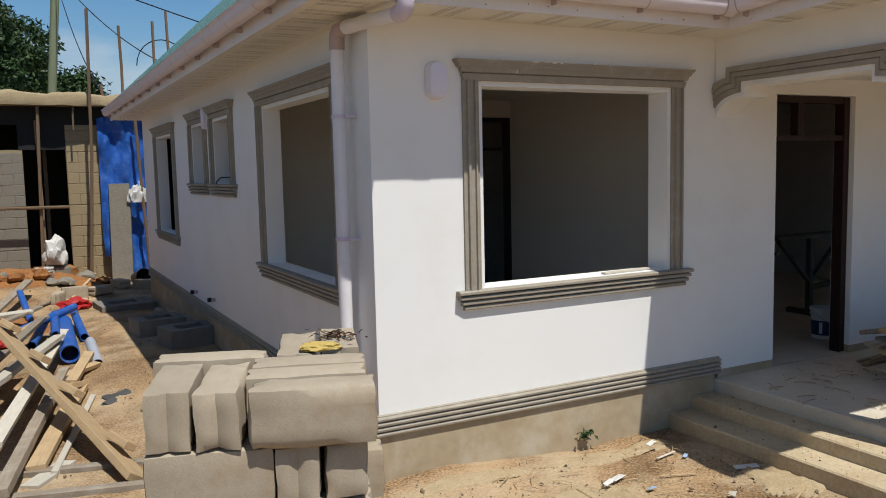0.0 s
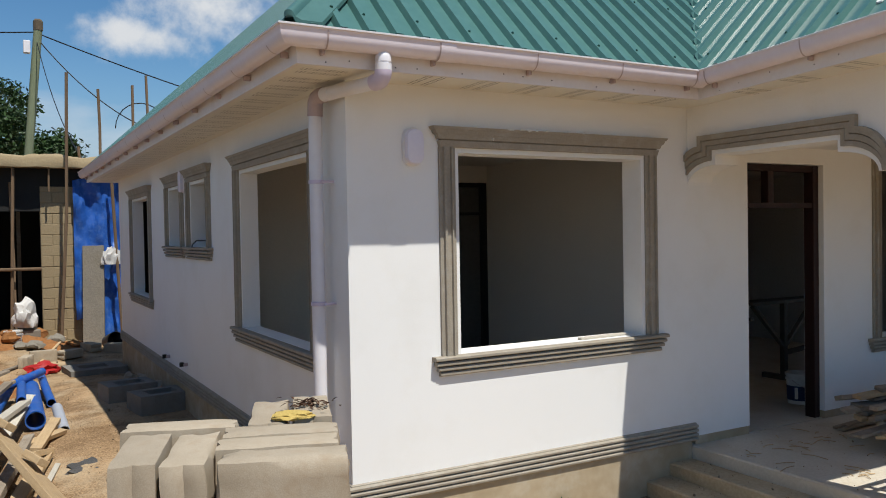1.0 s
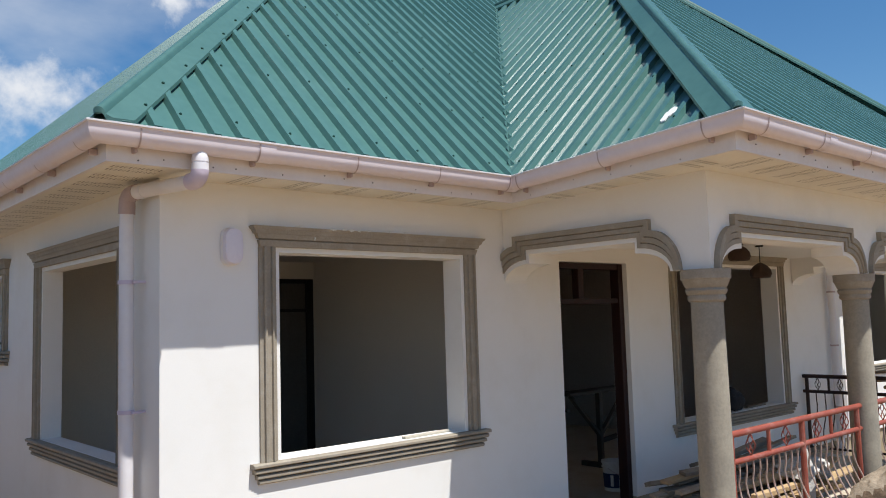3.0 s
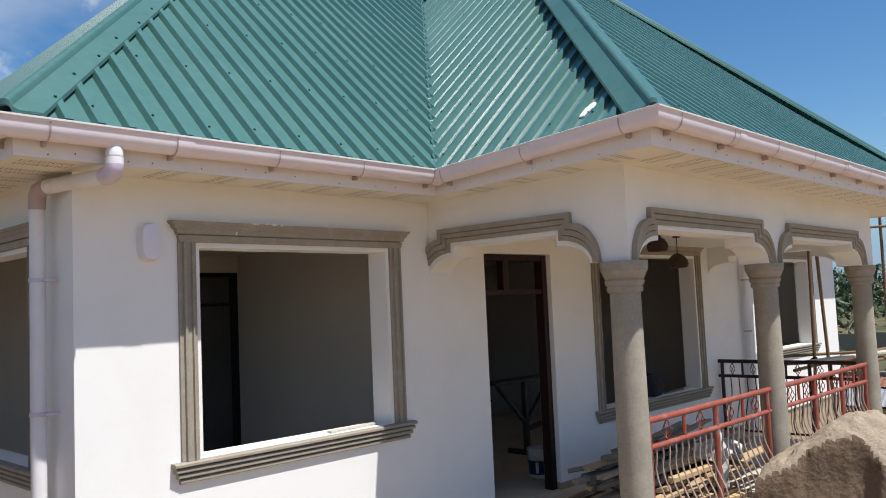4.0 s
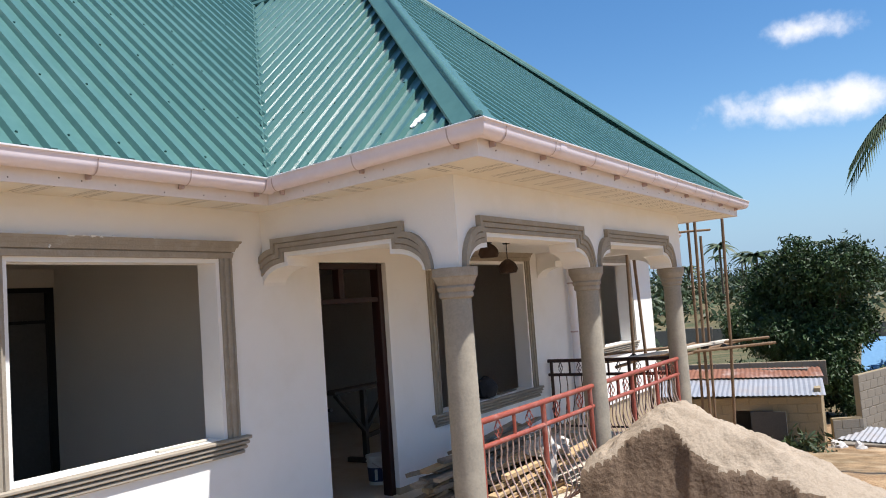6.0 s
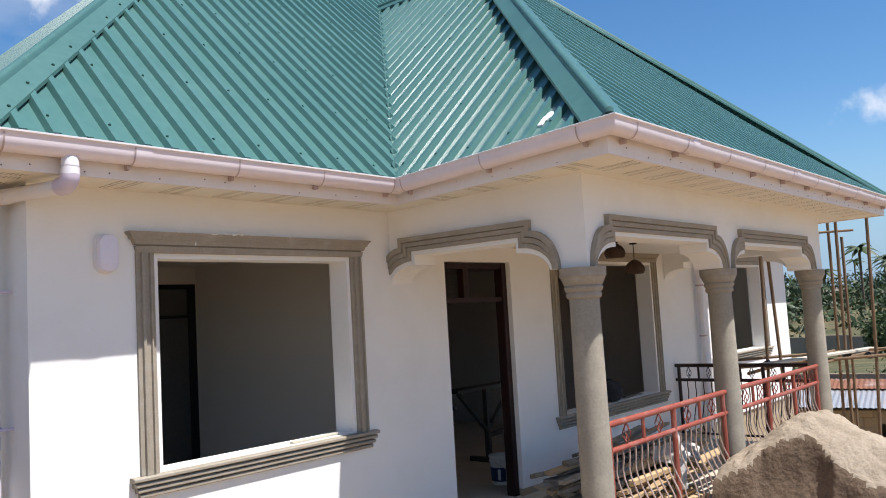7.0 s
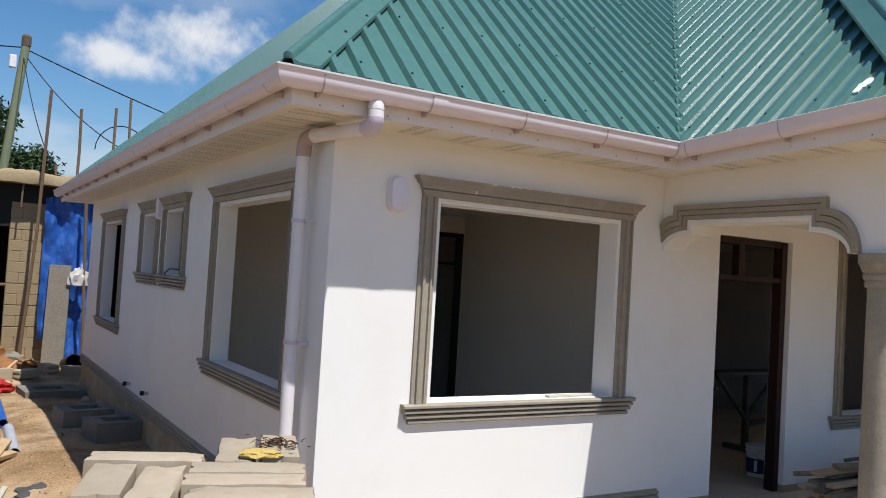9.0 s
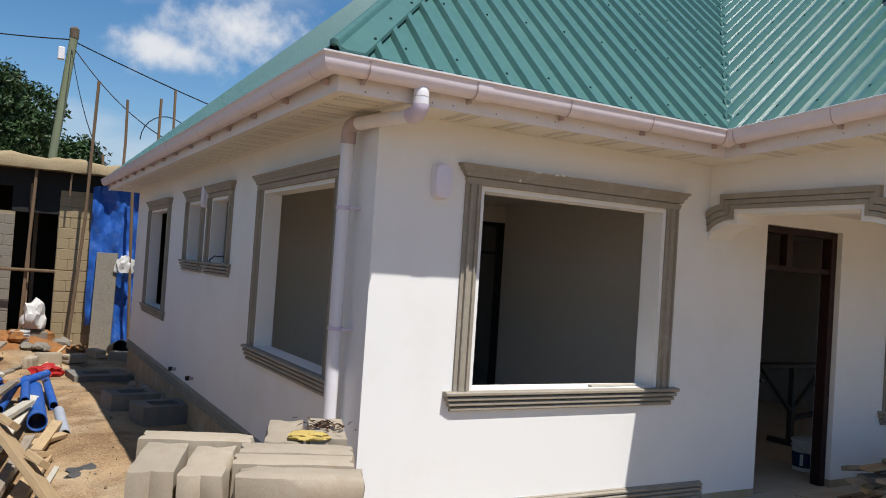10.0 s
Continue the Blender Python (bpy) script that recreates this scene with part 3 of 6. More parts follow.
def sheet(bm, origin, along, up, poly):
    """Ribbed roof sheeting over a convex polygon given in (along, up-slope) metres."""
    along, up = Vector(along).normalized(), Vector(up).normalized()
    nrm = along.cross(up)
    if nrm.z < 0:
        nrm = -nrm
    origin = Vector(origin)

    def span(u):
        hits = []
        for (u0, v0), (u1, v1) in zip(poly, poly[1:] + poly[:1]):
            if u0 == u1:
                if abs(u - u0) < 1e-9:
                    hits += [v0, v1]
                continue
            t = (u - u0) / (u1 - u0)
            if -1e-9 <= t <= 1 + 1e-9:
                hits.append(v0 + t * (v1 - v0))
        return (min(hits), max(hits)) if hits else None
    umin, umax = min(p[0] for p in poly), max(p[0] for p in poly)
    lines = []
    k = math.floor(umin / RIB)
    while k * RIB < umax:
        for f, h in ((0.0, 0.0), (0.60, 0.0), (0.68, HIGH), (0.92, HIGH)):
            u = (k + f) * RIB
            if umin <= u <= umax:
                lines.append((u, h))
        k += 1
    prev, foot = None, []
    for u, h in lines:
        s = span(u)
        if s is None:
            prev = None
            continue
        row = [bm.verts.new(origin + along * u + up * v + nrm * h) for v in s]
        if prev:
            bm.faces.new((prev[0], row[0], row[1], prev[1]))
        prev = row
        # the end of each rib along the eave is folded shut
        foot = (foot + [(row[0], h, s[0])])[-4:]
        if [f[1] for f in foot] == [0.0, HIGH, HIGH, 0.0] and max(f[2] for f in foot) < 1e-6:
            bm.faces.new([f[0] for f in foot])
    return bm


SL = math.sqrt(1 + PITCH * PITCH)
EZ = 3.515
EX0, EY0, EX1, EY1 = -0.55, -0.50, 14.25, 11.15       # eave lines of the main roof
QX0, QX1, QY = 2.74, 10.05, -2.50                      # eave lines of the porch roof
half = (EY1 - EY0) / 2
house_roof = empty("roof", label="green ribbed metal hip roof with ridge caps", category="roof", kind="structure")
L = EX1 - EX0
part("roof_slope", sheet(bmesh.new(), (EX0, EY0, EZ), (1, 0, 0), (0, 1, PITCH), [(0, 0), (L, 0), (L - half, half * SL), (half, half * SL)]), ROOFM, house_roof)
W = EY1 - EY0
part("roof_slope", sheet(bmesh.new(), (EX0, EY0, EZ), (0, 1, 0), (1, 0, PITCH), [(0, 0), (W, 0), (half, half * SL)]), ROOFM, house_roof)
part("roof_slope", sheet(bmesh.new(), (EX1, EY0, EZ), (0, 1, 0), (-1, 0, PITCH), [(0, 0), (W, 0), (half, half * SL)]), ROOFM, house_roof)
part("roof_slope", sheet(bmesh.new(), (EX0, EY1, EZ), (1, 0, 0), (0, -1, PITCH), [(0, 0), (L, 0), (L - half, half * SL), (half, half * SL)]), ROOFM, house_roof)
ph = (QX1 - QX0) / 2
D = EY0 - QY
lifted(part("roof_slope", sheet(bmesh.new(), (QX0, QY, EZ), (1, 0, 0), (0, 1, PITCH), [(0, 0), (2 * ph, 0), (ph, ph * SL)]), ROOFM, house_roof))
lifted(part("roof_slope", sheet(bmesh.new(), (QX0, QY, EZ), (0, 1, 0), (1, 0, PITCH), [(0, 0), (D, 0), (D + ph, ph * SL), (ph, ph * SL)]), ROOFM, house_roof))
lifted(part("roof_slope", sheet(bmesh.new(), (QX1, QY, EZ), (0, 1, 0), (-1, 0, PITCH), [(0, 0), (D, 0), (D + ph, ph * SL), (ph, ph * SL)]), ROOFM, house_roof))


def cap(a, b, n0, n1, wing=0.165):
    """A folded ridge cap from a to b over two slopes with upward normals n0 and n1."""
    a, b, n0, n1 = Vector(a), Vector(b), Vector(n0).normalized(), Vector(n1).normalized()
    d = (b - a).normalized()
    w0, w1 = n0.cross(d), d.cross(n1)
    if w0.z > 0:
        w0 = -w0
    if w1.z > 0:
        w1 = -w1
    mid = (n0 + n1).normalized()
    lift = HIGH + 0.006
    cross = [w0 * wing + n0 * (lift - 0.02), w0 * (wing - 0.012) + n0 * lift, w0 * 0.055 + n0 * lift, w0 * 0.04 + mid * (lift + 0.012)]
    for k in range(7):
        t = math.pi * (k + 0.5) / 7
        cross.append((w0 - w1).normalized() * 0.030 * math.cos(t) + mid * (lift + 0.014 + 0.024 * math.sin(t)))
    cross += [w1 * 0.04 + mid * (lift + 0.012), w1 * 0.055 + n1 * lift, w1 * (wing - 0.012) + n1 * lift, w1 * wing + n1 * (lift - 0.02)]
    bm = bmesh.new()
    # a falling cap is trimmed level along the eaves
    trim = [d * (max(0.02, (0.5 * lift - c.z) / d.z) + 0.03) if d.z > 0.1 else Vector() for c in cross]
    r0 = [bm.verts.new(a + c + s) for c, s in zip(cross, trim)]
    r1 = [bm.verts.new(b + c) for c in cross]
    for i in range(len(cross) - 1):
        bm.faces.new((r0[i], r0[i + 1], r1[i + 1], r1[i]))
    if d.z > 0.1:
        e0 = [bm.verts.new(v.co) for v in r0]
        bm.faces.new(e0[3:12])
        drop = [bm.verts.new(v.co + d * 0.004 - Vector((0, 0, 0.75 * lift))) for v in r0]
        for i in range(len(cross) - 1):
            bm.faces.new((e0[i], drop[i], drop[i + 1], e0[i + 1]))
    return part("ridge_cap", bm, CAPM, house_roof, smooth=True)


NF, NB, NL, NR = (0, -PITCH, 1), (0, PITCH, 1), (-PITCH, 0, 1), (PITCH, 0, 1)
RZ = EZ + half * PITCH
cap((EX0, EY0, EZ), (EX0 + half, EY0 + half, RZ), NL, NF)
cap((EX1, EY0, EZ), (EX1 - half, EY0 + half, RZ), NF, NR)
cap((EX0 + half, EY0 + half, RZ), (EX1 - half, EY0 + half, RZ), NB, NF)
PZ = EZ + ph * PITCH
lifted(cap((QX0, QY, EZ), (QX0 + ph, QY + ph, PZ), NL, NF))
lifted(cap((QX1, QY, EZ), (QX1 - ph, QY + ph, PZ), NF, NR, 0.09))
cap((QX0 + ph, QY + ph, PZ), (QX0 + ph, QY + ph + D, PZ), NL, NR)

# screw heads on the sheeting
HOLE = material("soffit_hole", (0.07, 0.045, 0.03), (0.05, 0.035, 0.025), 0.9, bump=0.0)
SCREW = material("screw_heads", (0.03, 0.10, 0.08), (0.02, 0.07, 0.06), 0.4, metal=0.3, bump=0.0)


def screws(origin, along, up, poly_ok, umax, vmax):
    bm = bmesh.new()
    along, up = Vector(along).normalized(), Vector(up).normalized()
    nrm = along.cross(up)
    nrm = -nrm if nrm.z < 0 else nrm
    rng = random.Random(5)
    v, row = 0.16, 0
    while v < vmax:
        k = 0
        while k * RIB < umax:
            u = (k + 0.8) * RIB
            vv = v + rng.uniform(-0.03, 0.03)
            if poly_ok(u, vv) and (k + row) % 2 == 0:
                c = Vector(origin) + along * u + up * vv + nrm * (HIGH + 0.004)
                bmesh.ops.create_cone(bm, cap_ends=True, segments=5, radius1=0.011, radius2=0.007, depth=0.012, matrix=Matrix.Translation(c) @ nrm.to_track_quat("Z", "Y").to_matrix().to_4x4())
            k += 1
        v += 0.85
        row += 1
    return tagged(lifted(part("screw_head", bm, SCREW, house_roof)), kind="stuff")


screws((EX0, EY0, EZ), (1, 0, 0), (0, 1, PITCH), lambda u, v: u > v / SL + 0.3 and u < 3.3 + v / SL, 7.0, 5.0)
screws((QX0, QY, EZ), (0, 1, 0), (1, 0, PITCH), lambda u, v: v / SL + 0.3 < u < D + v / SL - 0.1, 6.0, 4.4)
screws((QX0, QY, EZ), (1, 0, 0), (0, 1, PITCH), lambda u, v: v / SL + 0.3 < u < 2 * ph - v / SL - 0.2, 7.0, 4.4)



def cap_screws(a, b, n0, n1, wing, step):
    """Screws in two rows along a ridge cap."""
    a, b = Vector(a), Vector(b)
    d = (b - a).normalized()
    bm = bmesh.new()
    rnd = random.Random(9)
    for nn in (Vector(n0).normalized(), Vector(n1).normalized()):
        w = nn.cross(d)
        w = -w if w.z > 0 else w
        t = 0.35
        while t < (b - a).length - 0.1:
            c = a + d * (t + rnd.uniform(-0.05, 0.05)) + w * wing * rnd.uniform(0.6, 0.8) + nn * (HIGH + 0.010)
            bmesh.ops.create_cone(bm, cap_ends=True, segments=6, radius1=0.012, radius2=0.008, depth=0.012, matrix=Matrix.Translation(c) @ nn.to_track_quat("Z", "Y").to_matrix().to_4x4())
            t += step
    return lifted(tagged(part("cap_screw", bm, SCREW, house_roof), kind="stuff"))


cap_screws((EX0, EY0, EZ), (EX0 + half, EY0 + half, RZ), NL, NF, 0.165, 0.42)
cap_screws((QX0, QY, EZ), (QX0 + ph, QY + ph, PZ), NL, NF, 0.165, 0.36)
# nail heads along the fascia
bm = bmesh.new()
rnd = random.Random(31)
for (x0, y0), (x1, y1), nv in (((-0.40, -0.432), (2.70, -0.432), (0, -1)), ((2.808, -0.55), (2.808, -2.35), (-1, 0)), ((2.95, -2.432), (9.8, -2.432), (0, -1))):
    length = math.hypot(x1 - x0, y1 - y0)
    t = 0.1
    while t < length:
        q = Vector((x0 + (x1 - x0) * t / length, y0 + (y1 - y0) * t / length, 3.345 + rnd.uniform(0, 0.05)))
        bmesh.ops.create_icosphere(bm, subdivisions=1, radius=0.005, matrix=Matrix.Translation(q))
        t += rnd.uniform(0.12, 0.4)
lifted(tagged(part("nail_head", bm, HOLE), "dark nail heads along the fascia board", "nails", kind="stuff"))

# pinkish fillers in the open ends of the ribs along the gutter
bm = bmesh.new()
for org, al, upv, n in (((EX0, EY0, EZ), Vector((1, 0, 0)), Vector((0, 1, PITCH)).normalized(), 10),):
    nr = al.cross(upv)
    nr = -nr if nr.z < 0 else nr
    for k in range(1, n):
        o_ = Vector(org) + upv * 0.004
        q = [o_ + al * RIB * (k + f) + nr * hh for f, hh in ((0.61, 0.0), (0.685, HIGH - 0.002), (0.915, HIGH - 0.002), (0.99, 0.0))]
        lo = [bm.verts.new(p) for p in q]
        hi = [bm.verts.new(p + upv * 0.03) for p in q]
        bm.faces.new(lo)
        for i in range(4):
            bm.faces.new((lo[i], lo[(i + 1) % 4], hi[(i + 1) % 4], hi[i]))
tagged(part("rib_filler", bm, GUTTER, house_roof), kind="stuff")

# perforations of the soffit
bm = bmesh.new()


def dots(cx, cy, along_y):
    for i in range(4):
        for j in range(12):
            a, b = (i - 1.5) * 0.032 + (0.02 if i > 1 else -0.02), (j - 5.5) * 0.026
            x, y = (cx + b, cy + a) if along_y else (cx + a, cy + b)
            s = 0.006
            bm.faces.new([bm.verts.new((x + s * p, y + s * q, 3.3335)) for p, q in ((-1, -1), (1, -1), (1, 1), (-1, 1))])


y = -0.2
while y < 10.8:
    dots(-0.24, y, True)
    y += 0.31
x = 0.5
while x < 2.6:
    dots(x, -0.21, False)
    x += 0.42
x = 3.3
while x < 9.6:
    dots(x, -2.23, False)
    x += 0.36
y = -2.05
while y < -0.5:
    dots(2.97, y, True)
    y += 0.42
tagged(lifted(part("soffit_perforation", bm, HOLE)), "rows of small ventilation holes in the soffit", "holes", kind="stuff")

# ---- rain pipes ----
pipe = empty("rain_pipe", label="white plastic rain pipe from gutter to ground", category="downpipe")
gx, gy = 0.045, -0.502
LILAC = material("lilac_plastic_fitting", (0.66, 0.57, 0.68), (0.58, 0.50, 0.60), 0.38, big=3, fine=20, bump=0.02, spec=0.5)
part("outlet", lathe(bmesh.new(), [(0.020, 3.445), (0.034, 3.432), (0.046, 3.405), (0.050, 3.385), (0.050, 3.362), (0.0465, 3.360), (0.0465, 3.354), (0.052, 3.352), (0.052, 3.312), (0.047, 3.309)][::-1], (gx, gy, 0)), PVC, pipe, smooth=True)
run_to = Vector((-0.092, 0.225, 3.262))
bent = []
way = (run_to - Vector((gx, gy, 3.255))).normalized()
for k in range(9):
    t = math.pi / 2 * k / 8
    bent.append(Vector((gx, gy, 3.315)) + way * 0.062 * (1 - math.cos(t)) + Vector((0, 0, -0.062 * math.sin(t))))
bent.append(bent[-1] + way * 0.035)
part("elbow", pipe_run(bmesh.new(), bent, 0.053, 18), LILAC, pipe, "lilac plastic elbow under the gutter", smooth=True)
part("slanted_pipe", pipe_run(bmesh.new(), [bent[-2], run_to - way * 0.02], 0.045, 18), PVC, pipe, smooth=True)
part("collar", pipe_run(bmesh.new(), [run_to - way * 0.150, run_to - way * 0.146, run_to - way * 0.06, run_to - way * 0.056], 0.049, 18), PVC, pipe, smooth=True)
part("elbow", pipe_run(bmesh.new(), [run_to - way * 0.06, run_to - way * 0.01, run_to + way * 0.035 - Vector((0, 0, 0.012)), run_to + way * 0.06 - Vector((0, 0, 0.045)), Vector((-0.1, 0.295, 3.19)), Vector((-0.1, 0.30, 3.13))], 0.053, 18), LUG, pipe, "brown glued elbow", smooth=True)
part("upright_pipe", pipe_run(bmesh.new(), [(-0.1, 0.30, 3.15), (-0.1, 0.30, 0.08)], 0.047, 18), PVC, pipe, smooth=True)
for z in (2.68, 1.84, 0.90):
    bm = lathe(bmesh.new(), [(0.047, z - 0.014), (0.054, z - 0.012), (0.054, z + 0.012), (0.047, z + 0.014)], (-0.1, 0.30, 0))
    box(bm, -0.085, -0.035, 0.215, 0.245, z - 0.009, z + 0.009, 0.003)
    tube(bm, (-0.06, 0.23, z), (0.01, 0.23, z), 0.009, seg=8)
    part("clip", bm, LILAC, pipe, "lilac plastic pipe clip")
pipe2 = empty("rain_pipe", label="white plastic rain pipe beyond the porch", category="downpipe")
part("upright_pipe", pipe_run(bmesh.new(), [(9.62, -0.08, 3.26), (9.62, -0.08, -0.4)], 0.05), PVC, pipe2, smooth=True)
for z in (2.6, 1.85, 1.0):
    part("clip", lathe(bmesh.new(), [(0.052, z - 0.012), (0.058, z - 0.010), (0.058, z + 0.010), (0.052, z + 0.012)], (9.62, -0.08, 0)), LUG, pipe2)

# ---- lamps on the walls ----
LENSM = material("lamp_diffuser", (0.80, 0.76, 0.84), (0.74, 0.70, 0.80), 0.35, bump=0.0, spec=0.5)


def bulkhead(frame_at, u, z, hw, hh):
    th = empty("wall_lamp", label="oval white bulkhead lamp on the wall", category="wall lamp")
    for name, k, d0, d1 in (("base", 1.0, 0.0, -0.035), ("diffuser", 0.90, -0.035, -0.075)):
        bm = bmesh.new()
        rings = []
        for f, d in ((1.0, d0), (1.0, d0 + (d1 - d0) * 0.6), (0.93, d1 - (d1 - d0) * 0.1), (0.8, d1)):
            ring = []
            for i in range(36):
                t = i * 2 * math.pi / 36
                c, s = math.cos(t), math.sin(t)
                sx = hw * k * f * math.copysign(abs(c) ** 0.75, c)
                sz = (hh - hw * (1 - 0.0)) * math.copysign(min(abs(s) * 3, 1), s) * 0.98 + hw * k * f * s
                ring.append(bm.verts.new(frame_at(u + sx, d, z + sz)))
            rings.append(ring)
        for a, b in zip(rings, rings[1:]):
            for i in range(36):
                bm.faces.new((a[i], a[(i + 1) % 36], b[(i + 1) % 36], b[i]))
        bm.faces.new(rings[0]); bm.faces.new(rings[-1])
        part(name, bm, LENSM if name == "diffuser" else PVC, th, smooth=True)


bulkhead(FRONT, 0.485, 2.91, 0.075, 0.13)
bulkhead(LEFT, 5.0, 2.98, 0.075, 0.14)

# ---- front door frame and what stands in the hall ----
door = tagged(part("door_1", boxes((3.885, 3.95, 0.06, 0.16, FLOOR, 2.895), (4.87, 4.945, 0.05, 0.16, FLOOR, 2.895), (3.95, 4.87, 0.06, 0.16, 2.835, 2.895), bevel=0.004), BROWNF), "dark brown timber door frame with a fanlight, no leaf hung", "door frame", kind="structure")
part("transom", boxes((3.95, 4.87, 0.065, 0.155, 2.49, 2.54), bevel=0.004), BROWNF, door)
part("mullion", boxes((4.24, 4.32, 0.065, 0.15, 2.54, 2.835), bevel=0.004), BROWNF, door)
part("handle", boxes((3.945, 3.99, 0.03, 0.06, 1.46, 1.49), bevel=0.006), BLACK, door)
frame2 = tagged(part("door_2", boxes((2.452, 2.50, ROOM_Y - 0.012, ROOM_Y + 0.15, FLOOR, 2.93), (3.34, 3.43, ROOM_Y - 0.015, ROOM_Y + 0.15, FLOOR, 2.928), (2.50, 3.34, ROOM_Y - 0.012, ROOM_Y + 0.15, 2.87, 2.928), (2.50, 3.34, ROOM_Y, ROOM_Y + 0.1, 2.52, 2.56), bevel=0.003), BLACK), "black painted door frame of the bedroom", "door frame", kind="structure")
# dark panels added to paint the unlit inside of doorway and fanlight
part("doorway_panel", boxes((2.502, 3.338, ROOM_Y + 0.02, ROOM_Y + 0.06, FLOOR + 0.01, 2.519), bevel=0.003), DARKIN, frame2, "dark panel filling the doorway, painted for its unlit inside")
part("fanlight_panel", boxes((2.502, 3.338, ROOM_Y + 0.03, ROOM_Y + 0.045, 2.561, 2.869)), DARKIN, frame2, "dark panel filling the fanlight, painted for its unlit inside")

WOODM = material("raw_pine", (0.52, 0.38, 0.22), (0.38, 0.26, 0.14), 0.8, big=3, fine=40, amount=0.45, bump=0.2, stretch=(1.2, 12, 12), island=0.18, dirt=(0.30, 0.22, 0.15), dirt_amount=0.4, dirt_scale=4)
OLDWOOD = material("weathered_timber", (0.30, 0.25, 0.19), (0.20, 0.16, 0.12), 0.9, big=3, fine=40, amount=0.45, bump=0.25, stretch=(1.2, 12, 12), island=0.2, dirt=(0.42, 0.38, 0.32), dirt_amount=0.5, dirt_scale=5)
PALEWOOD = material("cement_stained_board", (0.56, 0.52, 0.44), (0.44, 0.40, 0.33), 0.9, big=3, fine=40, amount=0.45, bump=0.2, stretch=(1.2, 12, 12), island=0.12)


def plank(name, a, b, wide, thick, mat, roll=0.0, parent=None, **tags):
    """A sawn board from a to b; its long axis is local x."""
    a, b = Vector(a), Vector(b)
    d = b - a
    bm = boxes((-d.length / 2, d.length / 2, -wide / 2, wide / 2, -thick / 2, thick / 2), bevel=min(0.004, thick * 0.2))
    ob = part(name, bm, mat, parent)
    ob.matrix_world = Matrix.Translation((a + b) / 2) @ d.to_track_quat("X", "Z").to_matrix().to_4x4() @ Matrix.Rotation(radians(roll), 4, "X")
    return tagged(ob, **tags) if tags else ob


DARKTIMBER = material("dark_work_timber", (0.11, 0.10, 0.085), (0.07, 0.06, 0.05), 0.9, big=3, fine=40, bump=0.2)
tr = empty("trestle", label="rough timber work trestle standing in the dark hall", category="trestle")
for a, b, w, t in (((5.6, 1.5, 1.42), (6.95, 1.5, 1.42), 0.25, 0.04), ((6.3, 1.5, 0.47), (6.3, 1.5, 1.40), 0.07, 0.06), ((6.3, 1.5, 0.85), (5.75, 1.5, 1.38), 0.06, 0.04), ((6.3, 1.5, 0.85), (6.85, 1.5, 1.38), 0.06, 0.04), ((6.3, 1.5, 0.78), (7.0, 1.5, 0.84), 0.06, 0.05), ((6.3, 1.2, 0.48), (6.3, 1.8, 0.48), 0.07, 0.06)):
    plank("timber", a, b, w, t, DARKTIMBER, parent=tr)

BUCKETM = material("bucket_plastic", (0.72, 0.71, 0.68), (0.62, 0.60, 0.56), 0.45, big=6, fine=40, bump=0.03, dirt=(0.5, 0.45, 0.38), dirt_amount=0.6, dirt_scale=7)
BLUELAB = material("blue_label", (0.03, 0.05, 0.12), (0.02, 0.03, 0.07), 0.5, bump=0.0)


def bucket(at, r, h, label, band=False):
    th = empty("bucket", at, label=label, category="bucket")
    prof = [(r * 0.86, 0), (r * 0.98, h * 0.93), (r * 1.06, h * 0.93), (r * 1.06, h), (r * 0.97, h), (r * 0.84, 0.012)]
    part("body", lathe(bmesh.new(), prof, seg=24), BUCKETM, th, smooth=True)
    part("rim", lathe(bmesh.new(), [(r * 1.0, h * 0.78), (r * 1.05, h * 0.785), (r * 1.05, h * 0.82), (r * 1.0, h * 0.825)], seg=24), BUCKETM, th, smooth=True)
    part("handle", pipe_run(bmesh.new(), [(r * 1.06 * math.cos(t), r * 1.06 * math.sin(t) - 0.02, h * 0.8 - 0.09 * math.sin(math.pi * k / 10)) for k in range(11) for t in (math.pi + math.pi * k / 10,)], 0.004, 6), LUG, th, "wire handle")
    if band:
        part("printed_band", lathe(bmesh.new(), [(r * 0.885, h * 0.12), (r * 0.888, h * 0.12), (r * 0.95, h * 0.6), (r * 0.945, h * 0.6)], seg=24), BLUELAB, th, "dark blue printed band")
        for a0 in (3.55, 4.35, 4.55):
            bm = bmesh.new()
            box(bm, r * 0.93, r * 0.955, -0.016, 0.016, h * 0.18, h * 0.55, 0, Matrix.Rotation(a0, 4, "Z"))
            part("printed_bar", bm, BUCKETM, th)
    return th


bucket((5.35, 0.58, FLOOR), 0.135, 0.32, "white paint bucket with a blue printed band", True)

# boards and a bag on the window sills
plank("board", (1.98, 0.05, 1.455), (2.48, 0.08, 1.455), 0.05, 0.018, PALEWOOD, label="short pale board lying on the window sill", category="board")
BAGM = material("black_bag_cloth", (0.018, 0.018, 0.022), (0.01, 0.01, 0.013), 0.75, big=8, fine=60, bump=0.4)


